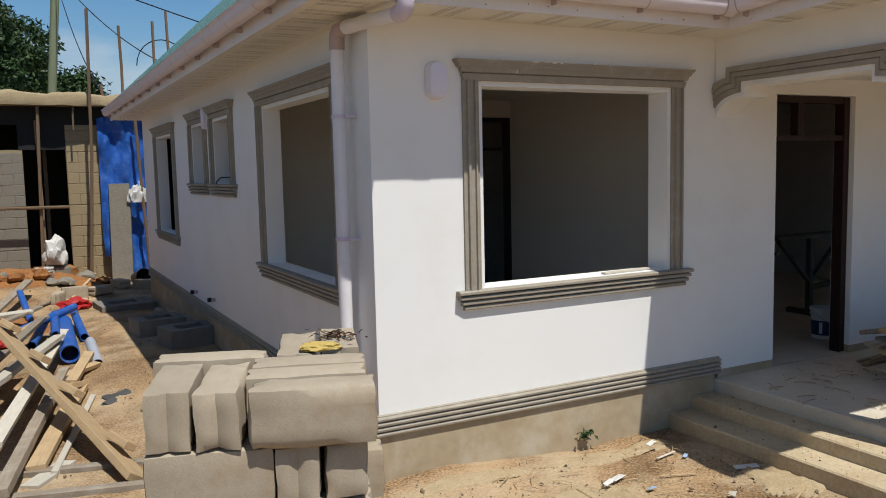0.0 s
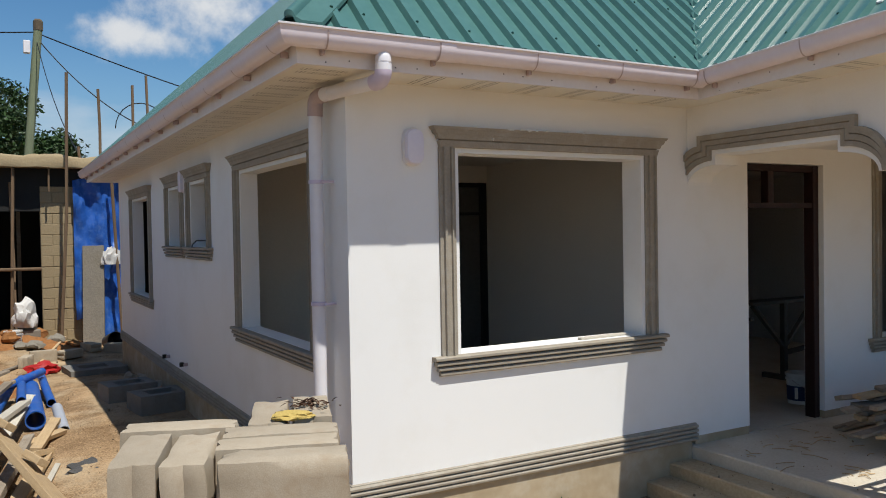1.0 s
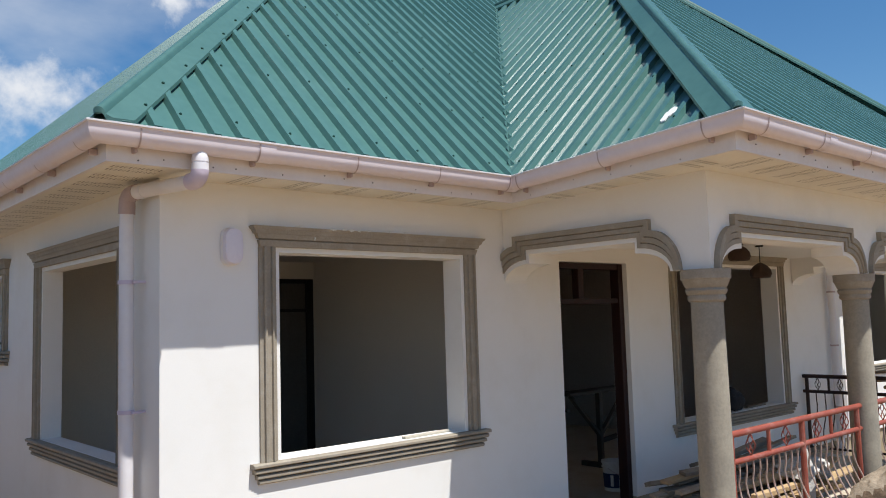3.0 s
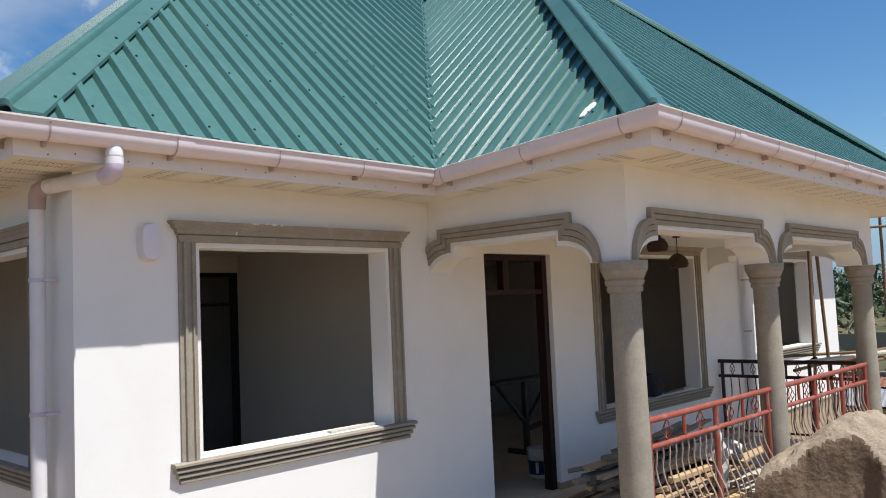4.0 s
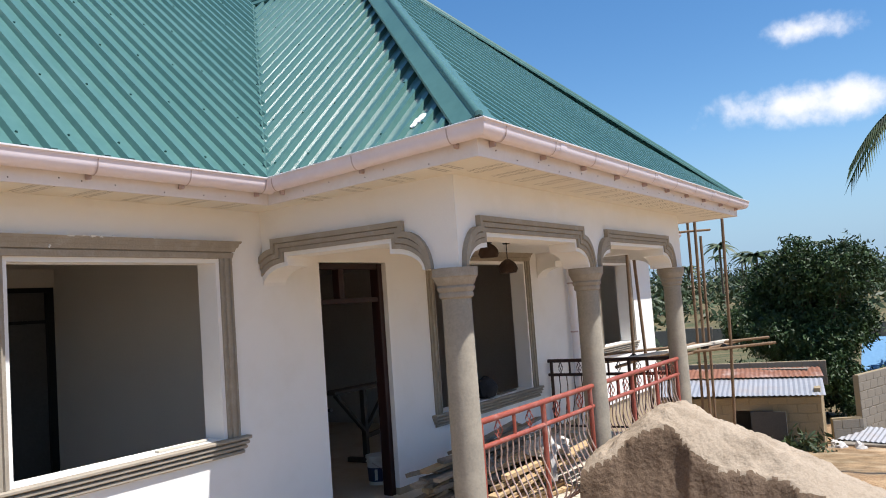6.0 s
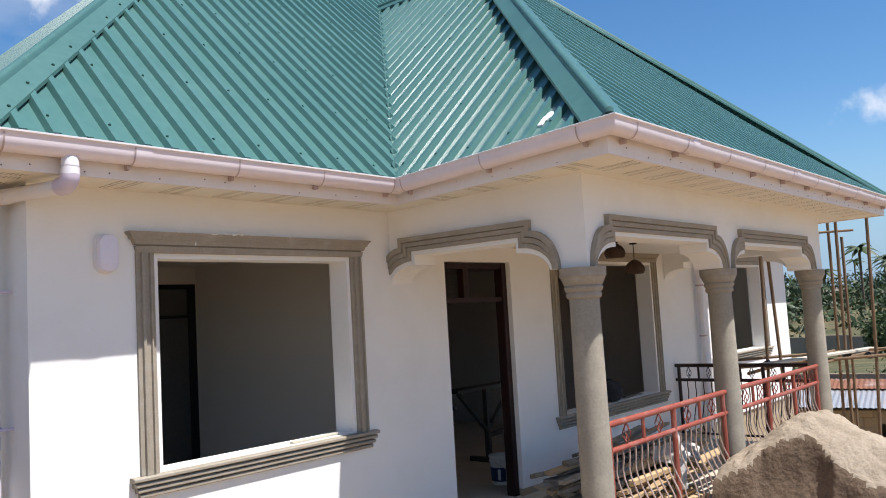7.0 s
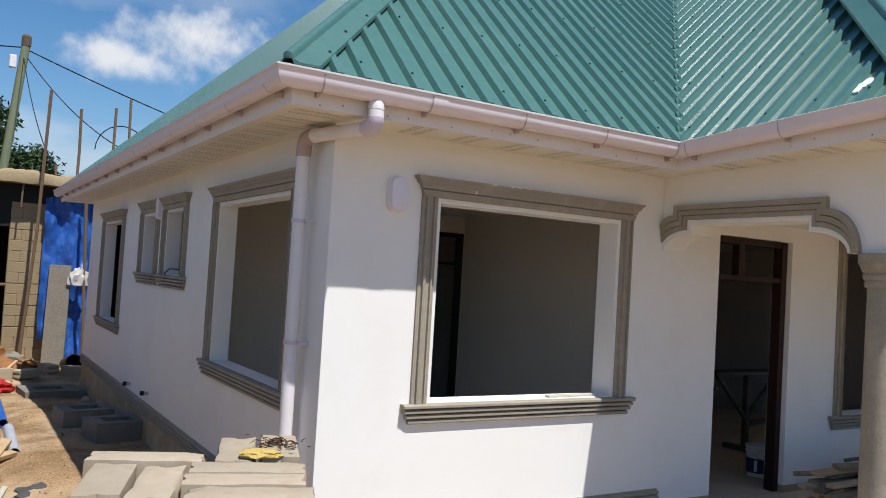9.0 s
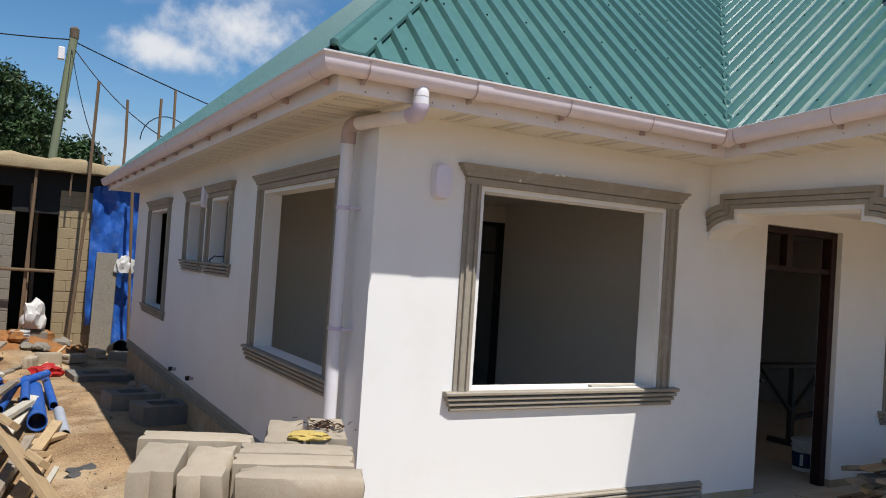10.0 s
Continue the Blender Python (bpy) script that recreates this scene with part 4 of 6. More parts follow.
def lump(name, at, size, mat, seed, amp=0.25, freq=2.0, sub=3, parent=None, **tags):
    """A soft uneven lump, flattened beneath."""
    bm = bmesh.new()
    bmesh.ops.create_icosphere(bm, subdivisions=sub, radius=1.0)
    for v in bm.verts:
        k = 1 + amp * noise.noise(v.co * freq + Vector((seed * 7.3, seed, 0))) + amp * 0.5 * noise.noise(v.co * freq * 2.7 + Vector((seed, 3, 1)))
        c = v.co * k
        c.z = max(c.z, -0.55)
        v.co = Vector((c.x * size[0], c.y * size[1], (c.z + 0.55) * size[2]))
    ob = part(name, bm, mat, parent, smooth=True)
    ob.location = at
    return tagged(ob, **tags) if tags else ob


lump("bag", (7.12, 0.12, 1.18), (0.20, 0.11, 0.17), BAGM, 3, label="black cloth bag lying on the porch window sill", category="bag")
plank("board", (7.4, 0.1, 1.181), (7.9, 0.12, 1.181), 0.06, 0.02, OLDWOOD, label="short weathered board on the porch window sill", category="board")

# ---- pendant lamps in the porch ----
WICKER = material("woven_lamp_shade", (0.075, 0.045, 0.03), (0.04, 0.025, 0.018), 0.8, big=10, fine=90, bump=0.5)
for px, py, pz in ((6.04, -0.9, 2.79), (5.62, -0.9, 2.96)):
    th = empty("pendant_lamp", (px, py, pz), label="dark woven basket pendant lamp under the porch ceiling", category="pendant lamp")
    part("shade", lathe(bmesh.new(), [(0.095, -0.08), (0.112, -0.04), (0.104, 0.0), (0.075, 0.04), (0.03, 0.07), (0.02, 0.075)], seg=20), WICKER, th, smooth=True)
    part("cord", tube(bmesh.new(), (0, 0, 0.07), (0, 0, 3.05 - pz), 0.005, seg=6), BLACK, th)
    part("ceiling_rose", lathe(bmesh.new(), [(0.04, 3.035 - pz), (0.045, 3.05 - pz)], seg=14), BLACK, th)

# ---- porch railings ----
# worn bar paint, with sunlight also put into the pale colour
BARPAINT = material("worn_sunlit_bar_paint", (0.46, 0.36, 0.31), (0.33, 0.22, 0.18), 0.5, big=8, fine=60, amount=0.5, bump=0.05, spec=0.4)
# darkened version of the rail paint, with porch shade put into its colour
SHADEPAINT = material("shaded_rail_paint", (0.045, 0.022, 0.018), (0.03, 0.016, 0.013), 0.45, big=6, fine=60, bump=0.05)


def railing(a, b, mat, label, mids):
    """Steel porch rail: two tubes above, posts, bellied bars and small twisted cages."""
    a, b = Vector(a), Vector(b)
    d = (b - a)
    n = d.normalized()
    out = Vector((n.y, -n.x, 0))
    th = empty("railing", label=label, category="railing", group="porch railings")
    P = lambda s, z, o=0.0: a + n * s + out * o + Vector((0, 0, z))
    Ln = d.length
    part("top_rail", tube(bmesh.new(), P(-0.08, 1.03), P(Ln + 0.08, 1.03), 0.026, seg=12), mat, th, smooth=True)
    part("second_rail", tube(bmesh.new(), P(-0.08, 0.83), P(Ln + 0.08, 0.83), 0.022, seg=12), mat, th, smooth=True)
    part("bottom_rail", tube(bmesh.new(), P(0, 0.10), P(Ln, 0.10), 0.015, seg=8), mat, th, smooth=True)
    stops = [0.03, *mids, Ln - 0.03]
    for s in stops:
        part("post", tube(bmesh.new(), P(s, 0.0), P(s, 1.03), 0.024, seg=10), mat, th, smooth=True)
    for s0, s1 in zip(stops, stops[1:]):
        m = (s0 + s1) / 2
        part("short_post", tube(bmesh.new(), P(m, 0.83), P(m, 1.03), 0.016, seg=8), mat, th, smooth=True)
        for q in ((s0 + m) / 2, (s1 + m) / 2):
            bm = bmesh.new()
            for k in range(4):
                pts = []
                for i in range(7):
                    t = i / 6
                    ang = k * math.pi / 2 + t * 2.6
                    rr = 0.034 * math.sin(math.pi * t)
                    pts.append(P(q, 0.85 + 0.16 * t) + n * rr * math.cos(ang) + out * rr * math.sin(ang))
                pipe_run(bm, pts, 0.0045, 5)
            part("twisted_cage", bm, mat, th)
        k = max(3, round((s1 - s0) / 0.105))
        for i in range(1, k):
            s = s0 + (s1 - s0) * i / k
            pts = [P(s, 0.83), P(s, 0.74), P(s, 0.66, -0.012), P(s, 0.58, 0.0), P(s, 0.48, 0.04), P(s, 0.36, 0.10), P(s, 0.26, 0.125), P(s, 0.18, 0.10), P(s, 0.12, 0.04), P(s, 0.10, 0)]
            part("bar", pipe_run(bmesh.new(), pts, 0.0075, 6), BARPAINT if mat is REDPAINT else mat, th, "thin bellied bar, worn paint made paler for the sun on it" if mat is REDPAINT else "")


RL = "red oxide painted steel railing between porch columns"
railing((3.40, -1.93, FLOOR), (5.66, -1.93, FLOOR), REDPAINT, RL, (1.15,))
railing((5.97, -1.93, FLOOR), (8.60, -1.93, FLOOR), REDPAINT, RL, (0.9, 1.75))
railing((8.76, -0.02, FLOOR), (8.76, -1.78, FLOOR), SHADEPAINT, "steel railing across the porch end, coloured dark for the porch shade", (0.6, 1.2))

# ---- timber piled on the porch ----
rng = random.Random(11)
for i in range(64):
    layer = i // 13
    ln = rng.uniform(0.6, 1.7)
    cx = rng.uniform(4.55, 5.7) + 0.12 * layer
    cx = max(cx, 3.85 + ln / 2)
    cy = -1.55 + (i % 13) * 0.075 + rng.uniform(-0.03, 0.03)
    cz = FLOOR + 0.03 + layer * 0.06 + max(0, (cy + 1.5)) * 0.28 + rng.uniform(0, 0.015)
    an = radians(rng.gauss(0, 9))
    dv = Vector((math.cos(an), math.sin(an), rng.uniform(-0.05, 0.09))) * ln / 2
    c = Vector((cx, cy, cz))
    m = WOODM if cy < -1.15 else (OLDWOOD if rng.random() < 0.8 else WOODM)
    plank("timber_offcut", c - dv, c + dv, rng.uniform(0.05, 0.12), rng.uniform(0.022, 0.05), m, rng.uniform(-20, 20), label="sawn timber offcut in a pile on the porch", category="timber", group="timber pile on the porch")
PAPER = material("cement_bag_paper", (0.66, 0.64, 0.60), (0.5, 0.48, 0.45), 0.85, big=6, fine=40, bump=0.4)
lump("cement_bag", (5.75, -1.35, 0.78), (0.30, 0.22, 0.10), PAPER, 5, 0.5, 2.6, label="crumpled white cement bag on the timber pile", category="bag")
lump("cement_bag", (5.25, -1.62, 0.62), (0.07, 0.06, 0.30), PAPER, 8, 0.5, 2.6, label="torn strip of white bag among the timber", category="bag")
for i in range(9):
    x, y = rng.uniform(4.5, 5.6), rng.uniform(-0.62, -0.25)
    ln = rng.uniform(0.3, 0.8)
    an = radians(rng.gauss(8, 10))
    plank("timber_strip", (x, y, FLOOR + 0.015), (x + ln * math.cos(an), y + ln * math.sin(an) * 0.5, FLOOR + 0.02), rng.uniform(0.03, 0.06), 0.02, OLDWOOD, label="dark timber strip lying on the porch floor", category="timber", group="strips on the porch floor")


# ---- ground ----
def ground_z(x, y):
    """Height of the yard: level by the house, falling away beyond the porch, rising to a far hill."""
    z = 0.10 + 0.07 * math.exp(-((x - 0.2) ** 2 + (y + 0.2) ** 2) / 1.2)
    z -= 0.10 * min(max((y - 7) / 4, 0), 1)
    z += 0.10 * min(max((x + 1.6) / 0.6, 0), 1) * min(max((0.6 - x) / 0.4, 0), 1) * min(max((y - 0.8) / 1.5, 0), 1) * min(max((9.5 - y) / 2, 0), 1)
    z += 0.35 * math.exp(-((x + 2.4) ** 2 + (y - 13.0) ** 2) / 3.0)
    far = max(x - 8.5, 0)
    z -= 2.6 * (1 - math.exp(-far / 9.0))
    z += 0.024 * min(max(x - 62, 0), 190)
    z += 0.03 * min(max(y - 40, 0), 120)
    return z


def relief(x, y):
    return 0.035 * noise.noise((x * 0.9, y * 0.9, 0)) + 0.02 * noise.noise((x * 3.1, y * 3.1, 4)) + 0.008 * noise.noise((x * 8, y * 8, 2))


def build_ground():
    xs = [-900, -300, -120, -60, -40, -25, -18, -14, -11, -9] + [-7 + 0.16 * i for i in range(110)] + [11 + 0.6 * i for i in range(30)] + [30 + 4 * i for i in range(12)] + [80, 90, 100, 115, 130, 150, 170, 190, 210, 230, 260, 400, 900, 2500]
    ys = [-900, -300, -100, -60, -40, -30, -22, -16, -12, -9] + [-7 + 0.16 * i for i in range(132)] + [15, 16, 18, 21, 25, 32, 40, 55, 80, 120, 200, 400, 900, 2500]
    verts, faces = [], []
    for y in ys:
        for x in xs:
            z = ground_z(x, y)
            if -8 < x < 30 and -9 < y < 16:
                z += relief(x, y)
            elif x > 30:
                z += 0.5 * noise.noise((x * 0.05, y * 0.05, 7))
            verts.append((x, y, z))
    w = len(xs)
    for j in range(len(ys) - 1):
        for i in range(w - 1):
            faces.append((j * w + i, j * w + i + 1, (j + 1) * w + i + 1, (j + 1) * w + i))
    me = bpy.data.meshes.new("ground")
    me.from_pydata(verts, [], faces)
    me.materials.append(YARD)
    me.shade_smooth()
    return tagged(new("ground", me), "bare reddish earth yard running out to grassy fields", "ground", kind="structure")


def yard_material():
    """Earth near the house, grassy scrub past it."""
    m = EARTH.copy()
    m.name = "yard_earth_and_grass"
    nt = m.node_tree
    n, l = nt.nodes, nt.links
    bsdf = n["Principled BSDF"]
    src = bsdf.inputs["Base Color"].links[0].from_socket
    tc = n.new("ShaderNodeTexCoord")
    sep = n.new("ShaderNodeSeparateXYZ"); l.new(tc.outputs["Object"], sep.inputs[0])
    nz = n.new("ShaderNodeTexNoise"); nz.inputs["Scale"].default_value = 0.09; nz.inputs["Detail"].default_value = 8.0
    l.new(tc.outputs["Object"], nz.inputs["Vector"])
    ad = n.new("ShaderNodeMath"); ad.operation = "MULTIPLY_ADD"; ad.inputs[1].default_value = 45.0
    l.new(nz.outputs["Fac"], ad.inputs[0]); l.new(sep.outputs["X"], ad.inputs[2])
    rg = n.new("ShaderNodeMapRange"); rg.inputs["From Min"].default_value, rg.inputs["From Max"].default_value = 44.0, 54.0
    l.new(ad.outputs[0], rg.inputs["Value"])
    g = n.new("ShaderNodeTexNoise"); g.inputs["Scale"].default_value = 0.35; g.inputs["Detail"].default_value = 9.0; g.inputs["Roughness"].default_value = 0.7
    l.new(tc.outputs["Object"], g.inputs["Vector"])
    cr = n.new("ShaderNodeValToRGB")
    cr.color_ramp.elements[0].position, cr.color_ramp.elements[0].color = 0.38, (0.05, 0.062, 0.024, 1)
    cr.color_ramp.elements[1].position, cr.color_ramp.elements[1].color = 0.64, (0.17, 0.13, 0.068, 1)
    l.new(g.outputs["Fac"], cr.inputs[0])
    mx = n.new("ShaderNodeMix"); mx.data_type = "RGBA"
    l.new(rg.outputs[0], mx.inputs["Factor"]); l.new(src, mx.inputs["A"]); l.new(cr.outputs["Color"], mx.inputs["B"])
    l.new(mx.outputs["Result"], bsdf.inputs["Base Color"])
    return m


YARD = yard_material()
ground = build_ground()


# ---- block stack ----
def block_mesh(name, size, seed, wear=0.006, groove=True):
    """A cast concrete block with worn corners and a keyed end."""
    lx, ly, lz = size
    bm = bmesh.new()
    bmesh.ops.create_cube(bm, size=1.0)
    bmesh.ops.subdivide_edges(bm, edges=bm.edges[:], cuts=5, use_grid_fill=True)
    for v in bm.verts:
        c = v.co.copy()
        e = sorted(abs(k) for k in c)
        p = Vector((c.x * lx, c.y * ly, c.z * lz))
        if e[1] > 0.49:            # edges and corners wear most
            k = 0.5 + 0.5 * noise.noise(p * 9 + Vector((seed, 2 * seed, 0)))
            p -= Vector((math.copysign(1, c.x) if abs(c.x) > 0.49 else 0, math.copysign(1, c.y) if abs(c.y) > 0.49 else 0, math.copysign(1, c.z) if abs(c.z) > 0.49 else 0)) * (0.003 + wear * 2.2 * max(k, 0) ** 2)
        p += Vector((noise.noise(p * 14 + Vector((seed, 0, 0))), noise.noise(p * 14 + Vector((0, seed, 5))), noise.noise(p * 14 + Vector((3, 0, seed))))) * wear * 0.6
        if groove and abs(c.x) > 0.49 and abs(c.y) < 0.12:
            p.x -= math.copysign(0.014, c.x)
        v.co = p
    bmesh.ops.recalc_face_normals(bm, faces=bm.faces)
    me = bpy.data.meshes.new(name)
    bm.to_mesh(me)
    bm.free()
    me.materials.append(BLOCK)
    me.shade_smooth()
    me.set_sharp_from_angle(angle=radians(42))
    return me


BL, BW, BH = 0.455, 0.165, 0.222
MESHES = [block_mesh("concrete_block", (BL, BW, BH), k * 3.1, 0.0042 + 0.0015 * (k % 3), True) for k in range(5)]
ROUGH = block_mesh("concrete_block", (BL, BW, BH), 50.0, 0.011, False)
STK = Matrix.Translation((-1.765, -2.05, 0)) @ Matrix.Rotation(radians(-19.0), 4, "Z")
rng = random.Random(4)


def lay(u, v, z, along_v, mesh=None, tilt=0.0, label="cast concrete building block in a stack"):
    ob = tagged(new("concrete_block", mesh or rng.choice(MESHES)), label, "block", group="stacked concrete blocks")
    ob.matrix_world = STK @ Matrix.Translation((u, v, z)) @ Matrix.Rotation(radians((90 if along_v else 0) + rng.gauss(0, 0.8)), 4, "Z") @ Matrix.Rotation(radians(tilt), 4, "X")
    return ob


TOPZ = 1.55
h = BH / 2
for k in range(6, 0, -1):
    z = TOPZ - k * (BH + 0.002) - h
    if k % 2:
        for u, v, al in ((0.225, 0.08, False), (0.535, 0.22, True), (0.71, 0.24, True), (0.08, 0.40, True), (0.25, 0.40, True), (0.42, 0.40, True), (0.225, 0.70, False), (0.69, 0.72, True), (0.52, 0.70, True)):
            lay(u, v, z, al, ROUGH if (u == 0.71 and k == 1) else None)
    else:
        for u, v, al in ((0.085, 0.22, True), (0.265, 0.22, True), (0.58, 0.07, False), (0.58, 0.25, False), (0.58, 0.43, False), (0.2, 0.62, False), (0.66, 0.62, False)):
            lay(u, v, z, al)
z = TOPZ - h
lay(0.085, 0.225, z, True, MESHES[0], 0.6)
lay(0.265, 0.215, z - 0.004, True, MESHES[2], -1.2)
lay(0.60, 0.035, z, False, ROUGH, 1.0)
lay(0.575, 0.215, z + 0.002, False, MESHES[3])
lay(0.585, 0.39, z + 0.004, False, MESHES[1])
lay(0.18, 0.565, z + 0.004, False, MESHES[4])
lay(0.53, 0.70, z + 0.012, True, MESHES[2])
lay(0.71, 0.72, z + 0.02, True, MESHES[0])
LEAFDRY = material("dry_leaves", (0.10, 0.05, 0.025), (0.05, 0.025, 0.015), 0.9, big=20, fine=90, bump=0.4, island=0.4)
YELLOW = material("yellow_foam", (0.55, 0.40, 0.12), (0.42, 0.30, 0.09), 0.9, big=12, fine=90, bump=0.4)
o = lump("foam_scrap", (0, 0, 0), (0.085, 0.045, 0.022), YELLOW, 2, 0.5, 2.5, label="scrap of yellow foam on the blocks", category="foam scrap")
o.matrix_world = STK @ Matrix.Translation((0.63, 0.52, TOPZ + 0.008))
bm = bmesh.new()
for i in range(70):
    m = STK @ Matrix.Translation((0.70 + rng.gauss(0, 0.05), 0.70 + rng.gauss(0, 0.05), TOPZ + 0.026 + rng.uniform(0, 0.018))) @ Euler((rng.uniform(-0.5, 0.5), rng.uniform(-0.5, 0.5), rng.uniform(0, 6.28))).to_matrix().to_4x4()
    bm.faces.new([bm.verts.new(m @ Vector(p)) for p in ((-0.02, 0, 0), (0, -0.007, 0.003), (0.022, 0, 0), (0, 0.007, 0.003))])
tagged(part("dry_leaf", bm, LEAFDRY), "small heap of dry brown leaves on a block", "leaves", kind="stuff")


# plain unseen wall beyond the timber heap, added to cut light on the side wall
tagged(part("light_blocker_wall", boxes((-4.1, -3.9, -2.5, 13.4, -0.2, 2.9)), CEMENT), "unseen plain cement wall added to hold light off the side wall", "wall", kind="structure")
# darker, greyer block colour for hollow blocks and manhole frame
DARKBLOCK = material("dark_grey_block", (0.24, 0.225, 0.20), (0.16, 0.15, 0.13), 0.95, big=4, fine=120, amount=0.5, bump=0.25, bump_scale=60, dirt=(0.16, 0.11, 0.07), dirt_amount=0.5, dirt_scale=5)
# hollow blocks lying by the side wall
def hollow_block(at, rz, label):
    bm = holed_slab(bmesh.new(), lambda u, w, v: (u, v, w), (-0.31, 0.31), (-0.26, 0.26), 0.26, [(-0.16, 0.20, -0.14, 0.14)])
    ob = part("hollow_block", bm, DARKBLOCK)
    ob.matrix_world = pose(at[0], at[1], at[2], 0, 0, rz)
    return tagged(ob, label, "hollow block", group="hollow blocks by the wall")


hollow_block((-0.52, 6.35, 0.15), 8, "grey hollow concrete block on the shaded earth")
hollow_block((-0.28, 5.45, 0.15), 10, "grey hollow concrete block on the shaded earth")
bm = holed_slab(bmesh.new(), lambda u, w, v: (u, v, w), (-0.45, 0.45), (-0.4, 0.4), 0.16, [(-0.25, 0.2, -0.15, 0.2)])
ob = tagged(part("manhole_frame", bm, DARKBLOCK), "low concrete inspection chamber in the earth", "manhole")
ob.matrix_world = pose(-0.55, 9.9, -0.02, 0, 0, 6)
for i in range(16):
    lump("rubble", (-0.25 + rng.gauss(0, 0.16), 7.3 + rng.gauss(0, 0.5), ground_z(-0.2, 7.3) - 0.01), (rng.uniform(0.04, 0.09),) * 3, BLOCK, i, 0.5, 1.6, 2, label="lump of broken concrete rubble on the earth", category="rubble", group="rubble by the wall")
# pipe stubs in the side wall and a cable in the window
for y, z in ((6.2, 0.72), (5.1, 0.76)):
    th = empty("pipe_stub", (0, y, z), label="short dark waste pipe stub in the side wall", category="pipe stub")
    part("pipe", tube(bmesh.new(), (0.05, 0, 0), (-0.07, 0, 0), 0.022, seg=10), LUG, th)
    part("end_cap", tube(bmesh.new(), (-0.07, 0, -0.02), (-0.07, 0, 0.03), 0.027, seg=10), BLACK, th)
part_c = part("cable", pipe_run(bmesh.new(), [(-0.02, 4.60, 2.13), (-0.03, 4.55, 2.22), (0.0, 4.45, 2.27), (0.05, 4.25, 2.27), (0.1, 4.05, 2.24)], 0.008, 6), BLACK)
tagged(part_c, "black cable hanging out of the bathroom window", "cable")


# ---- sand heap ----
def build_sand():
    verts, faces, dug_face = [], [], []
    nx, ny = 240, 170
    x0, x1, y0, y1 = 3.2, 8.6, -6.2, -2.14
    p0, p1 = Vector((5.5, -2.88)), Vector((5.35, -3.75))
    for j in range(ny + 1):
        for i in range(nx + 1):
            x, y = x0 + (x1 - x0) * i / nx, y0 + (y1 - y0) * j / ny
            q = Vector((x, y))
            t = min(max((q - p0).dot(p1 - p0) / (p1 - p0).length_squared, 0), 1)
            r = (q - p0.lerp(p1, t)).length
            h = 1.33 - 0.36 * t - 0.60 * max(r - 0.12, 0)
            h += 0.08 * noise.noise((x * 1.3, y * 1.3, 1)) + 0.035 * noise.noise((x * 3.2, y * 3.2, 5)) + 0.022 * noise.noise((x * 8, y * 8, 3)) + 0.04 * abs(noise.noise((x * 6, y * 6, 13))) + 0.03 * abs(noise.noise((x * 15, y * 15, 3))) + 0.014 * noise.noise((x * 30, y * 30, 3))
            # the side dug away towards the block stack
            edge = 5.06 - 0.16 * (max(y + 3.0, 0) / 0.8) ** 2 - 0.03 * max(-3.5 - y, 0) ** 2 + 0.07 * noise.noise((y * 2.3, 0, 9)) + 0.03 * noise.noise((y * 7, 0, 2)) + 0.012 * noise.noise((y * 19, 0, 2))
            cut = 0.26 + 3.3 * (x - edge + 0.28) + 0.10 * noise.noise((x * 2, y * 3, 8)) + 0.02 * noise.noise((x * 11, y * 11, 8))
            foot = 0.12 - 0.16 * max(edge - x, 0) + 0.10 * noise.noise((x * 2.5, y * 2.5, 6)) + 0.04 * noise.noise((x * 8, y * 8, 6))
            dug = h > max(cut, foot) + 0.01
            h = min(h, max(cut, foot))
            dug_face.append(dug)
            g = ground_z(x, y) - 0.05
            shove = 0.035 * noise.noise((y * 3, h * 4, 4)) + 0.012 * noise.noise((y * 9, h * 10, 7)) if dug else 0.0
            verts.append((x + shove, y, max(h, g)))
    w = nx + 1
    for j in range(ny):
        for i in range(nx):
            faces.append((j * w + i, j * w + i + 1, (j + 1) * w + i + 1, (j + 1) * w + i))
    me = bpy.data.meshes.new("sand_heap")
    me.from_pydata(verts, [], faces)
    me.materials.append(SANDM)
    me.materials.append(DAMPSHADE)          # damp dug face, its shade also put into the darker colour
    me.polygons.foreach_set("material_index", [int(sum(dug_face[k] for k in f) > 1) for f in faces])
    me.shade_smooth()
    return tagged(new("sand_heap", me), "large heap of building sand dug away on one side", "sand heap", kind="stuff")


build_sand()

# ---- scaffold beyond the porch ----
BAMBOO = material("scaffold_pole_wood", (0.22, 0.145, 0.085), (0.14, 0.09, 0.055), 0.85, big=5, fine=60, bump=0.25, stretch=(6, 6, 1), island=0.2)


def pole(a, b, r, label, group, mat=None, cat="pole"):
    a, b = Vector(a), Vector(b)
    mid = (a + b) / 2 + Vector((random.uniform(-1, 1), random.uniform(-1, 1), 0)) * 0.012 * (b - a).length
    ob = part("wooden_pole", pipe_run(bmesh.new(), [a, a.lerp(mid, 0.5), mid, mid.lerp(b, 0.5), b], r, 8), mat or BAMBOO, smooth=True)
    return tagged(ob, label, cat, group=group)


SP = "round wooden scaffold pole lashed beyond the porch"
G = "scaffold poles"
for a, b, r in (((11.2, -1.61, -0.7), (11.2, -1.64, 3.45), 0.024), ((11.2, -1.93, -0.7), (11.2, -2.08, 3.62), 0.024), ((11.5, -1.40, -0.8), (11.3, -1.50, 3.55), 0.022),
                ((10.2, -0.70, -0.5), (10.2, -0.82, 3.2), 0.024), ((10.25, -1.05, -0.5), (10.15, -0.93, 3.2), 0.024), ((12.6, -1.3, -0.8), (12.6, -1.35, 3.3), 0.024)):
    pole(a, b, r, SP, G)
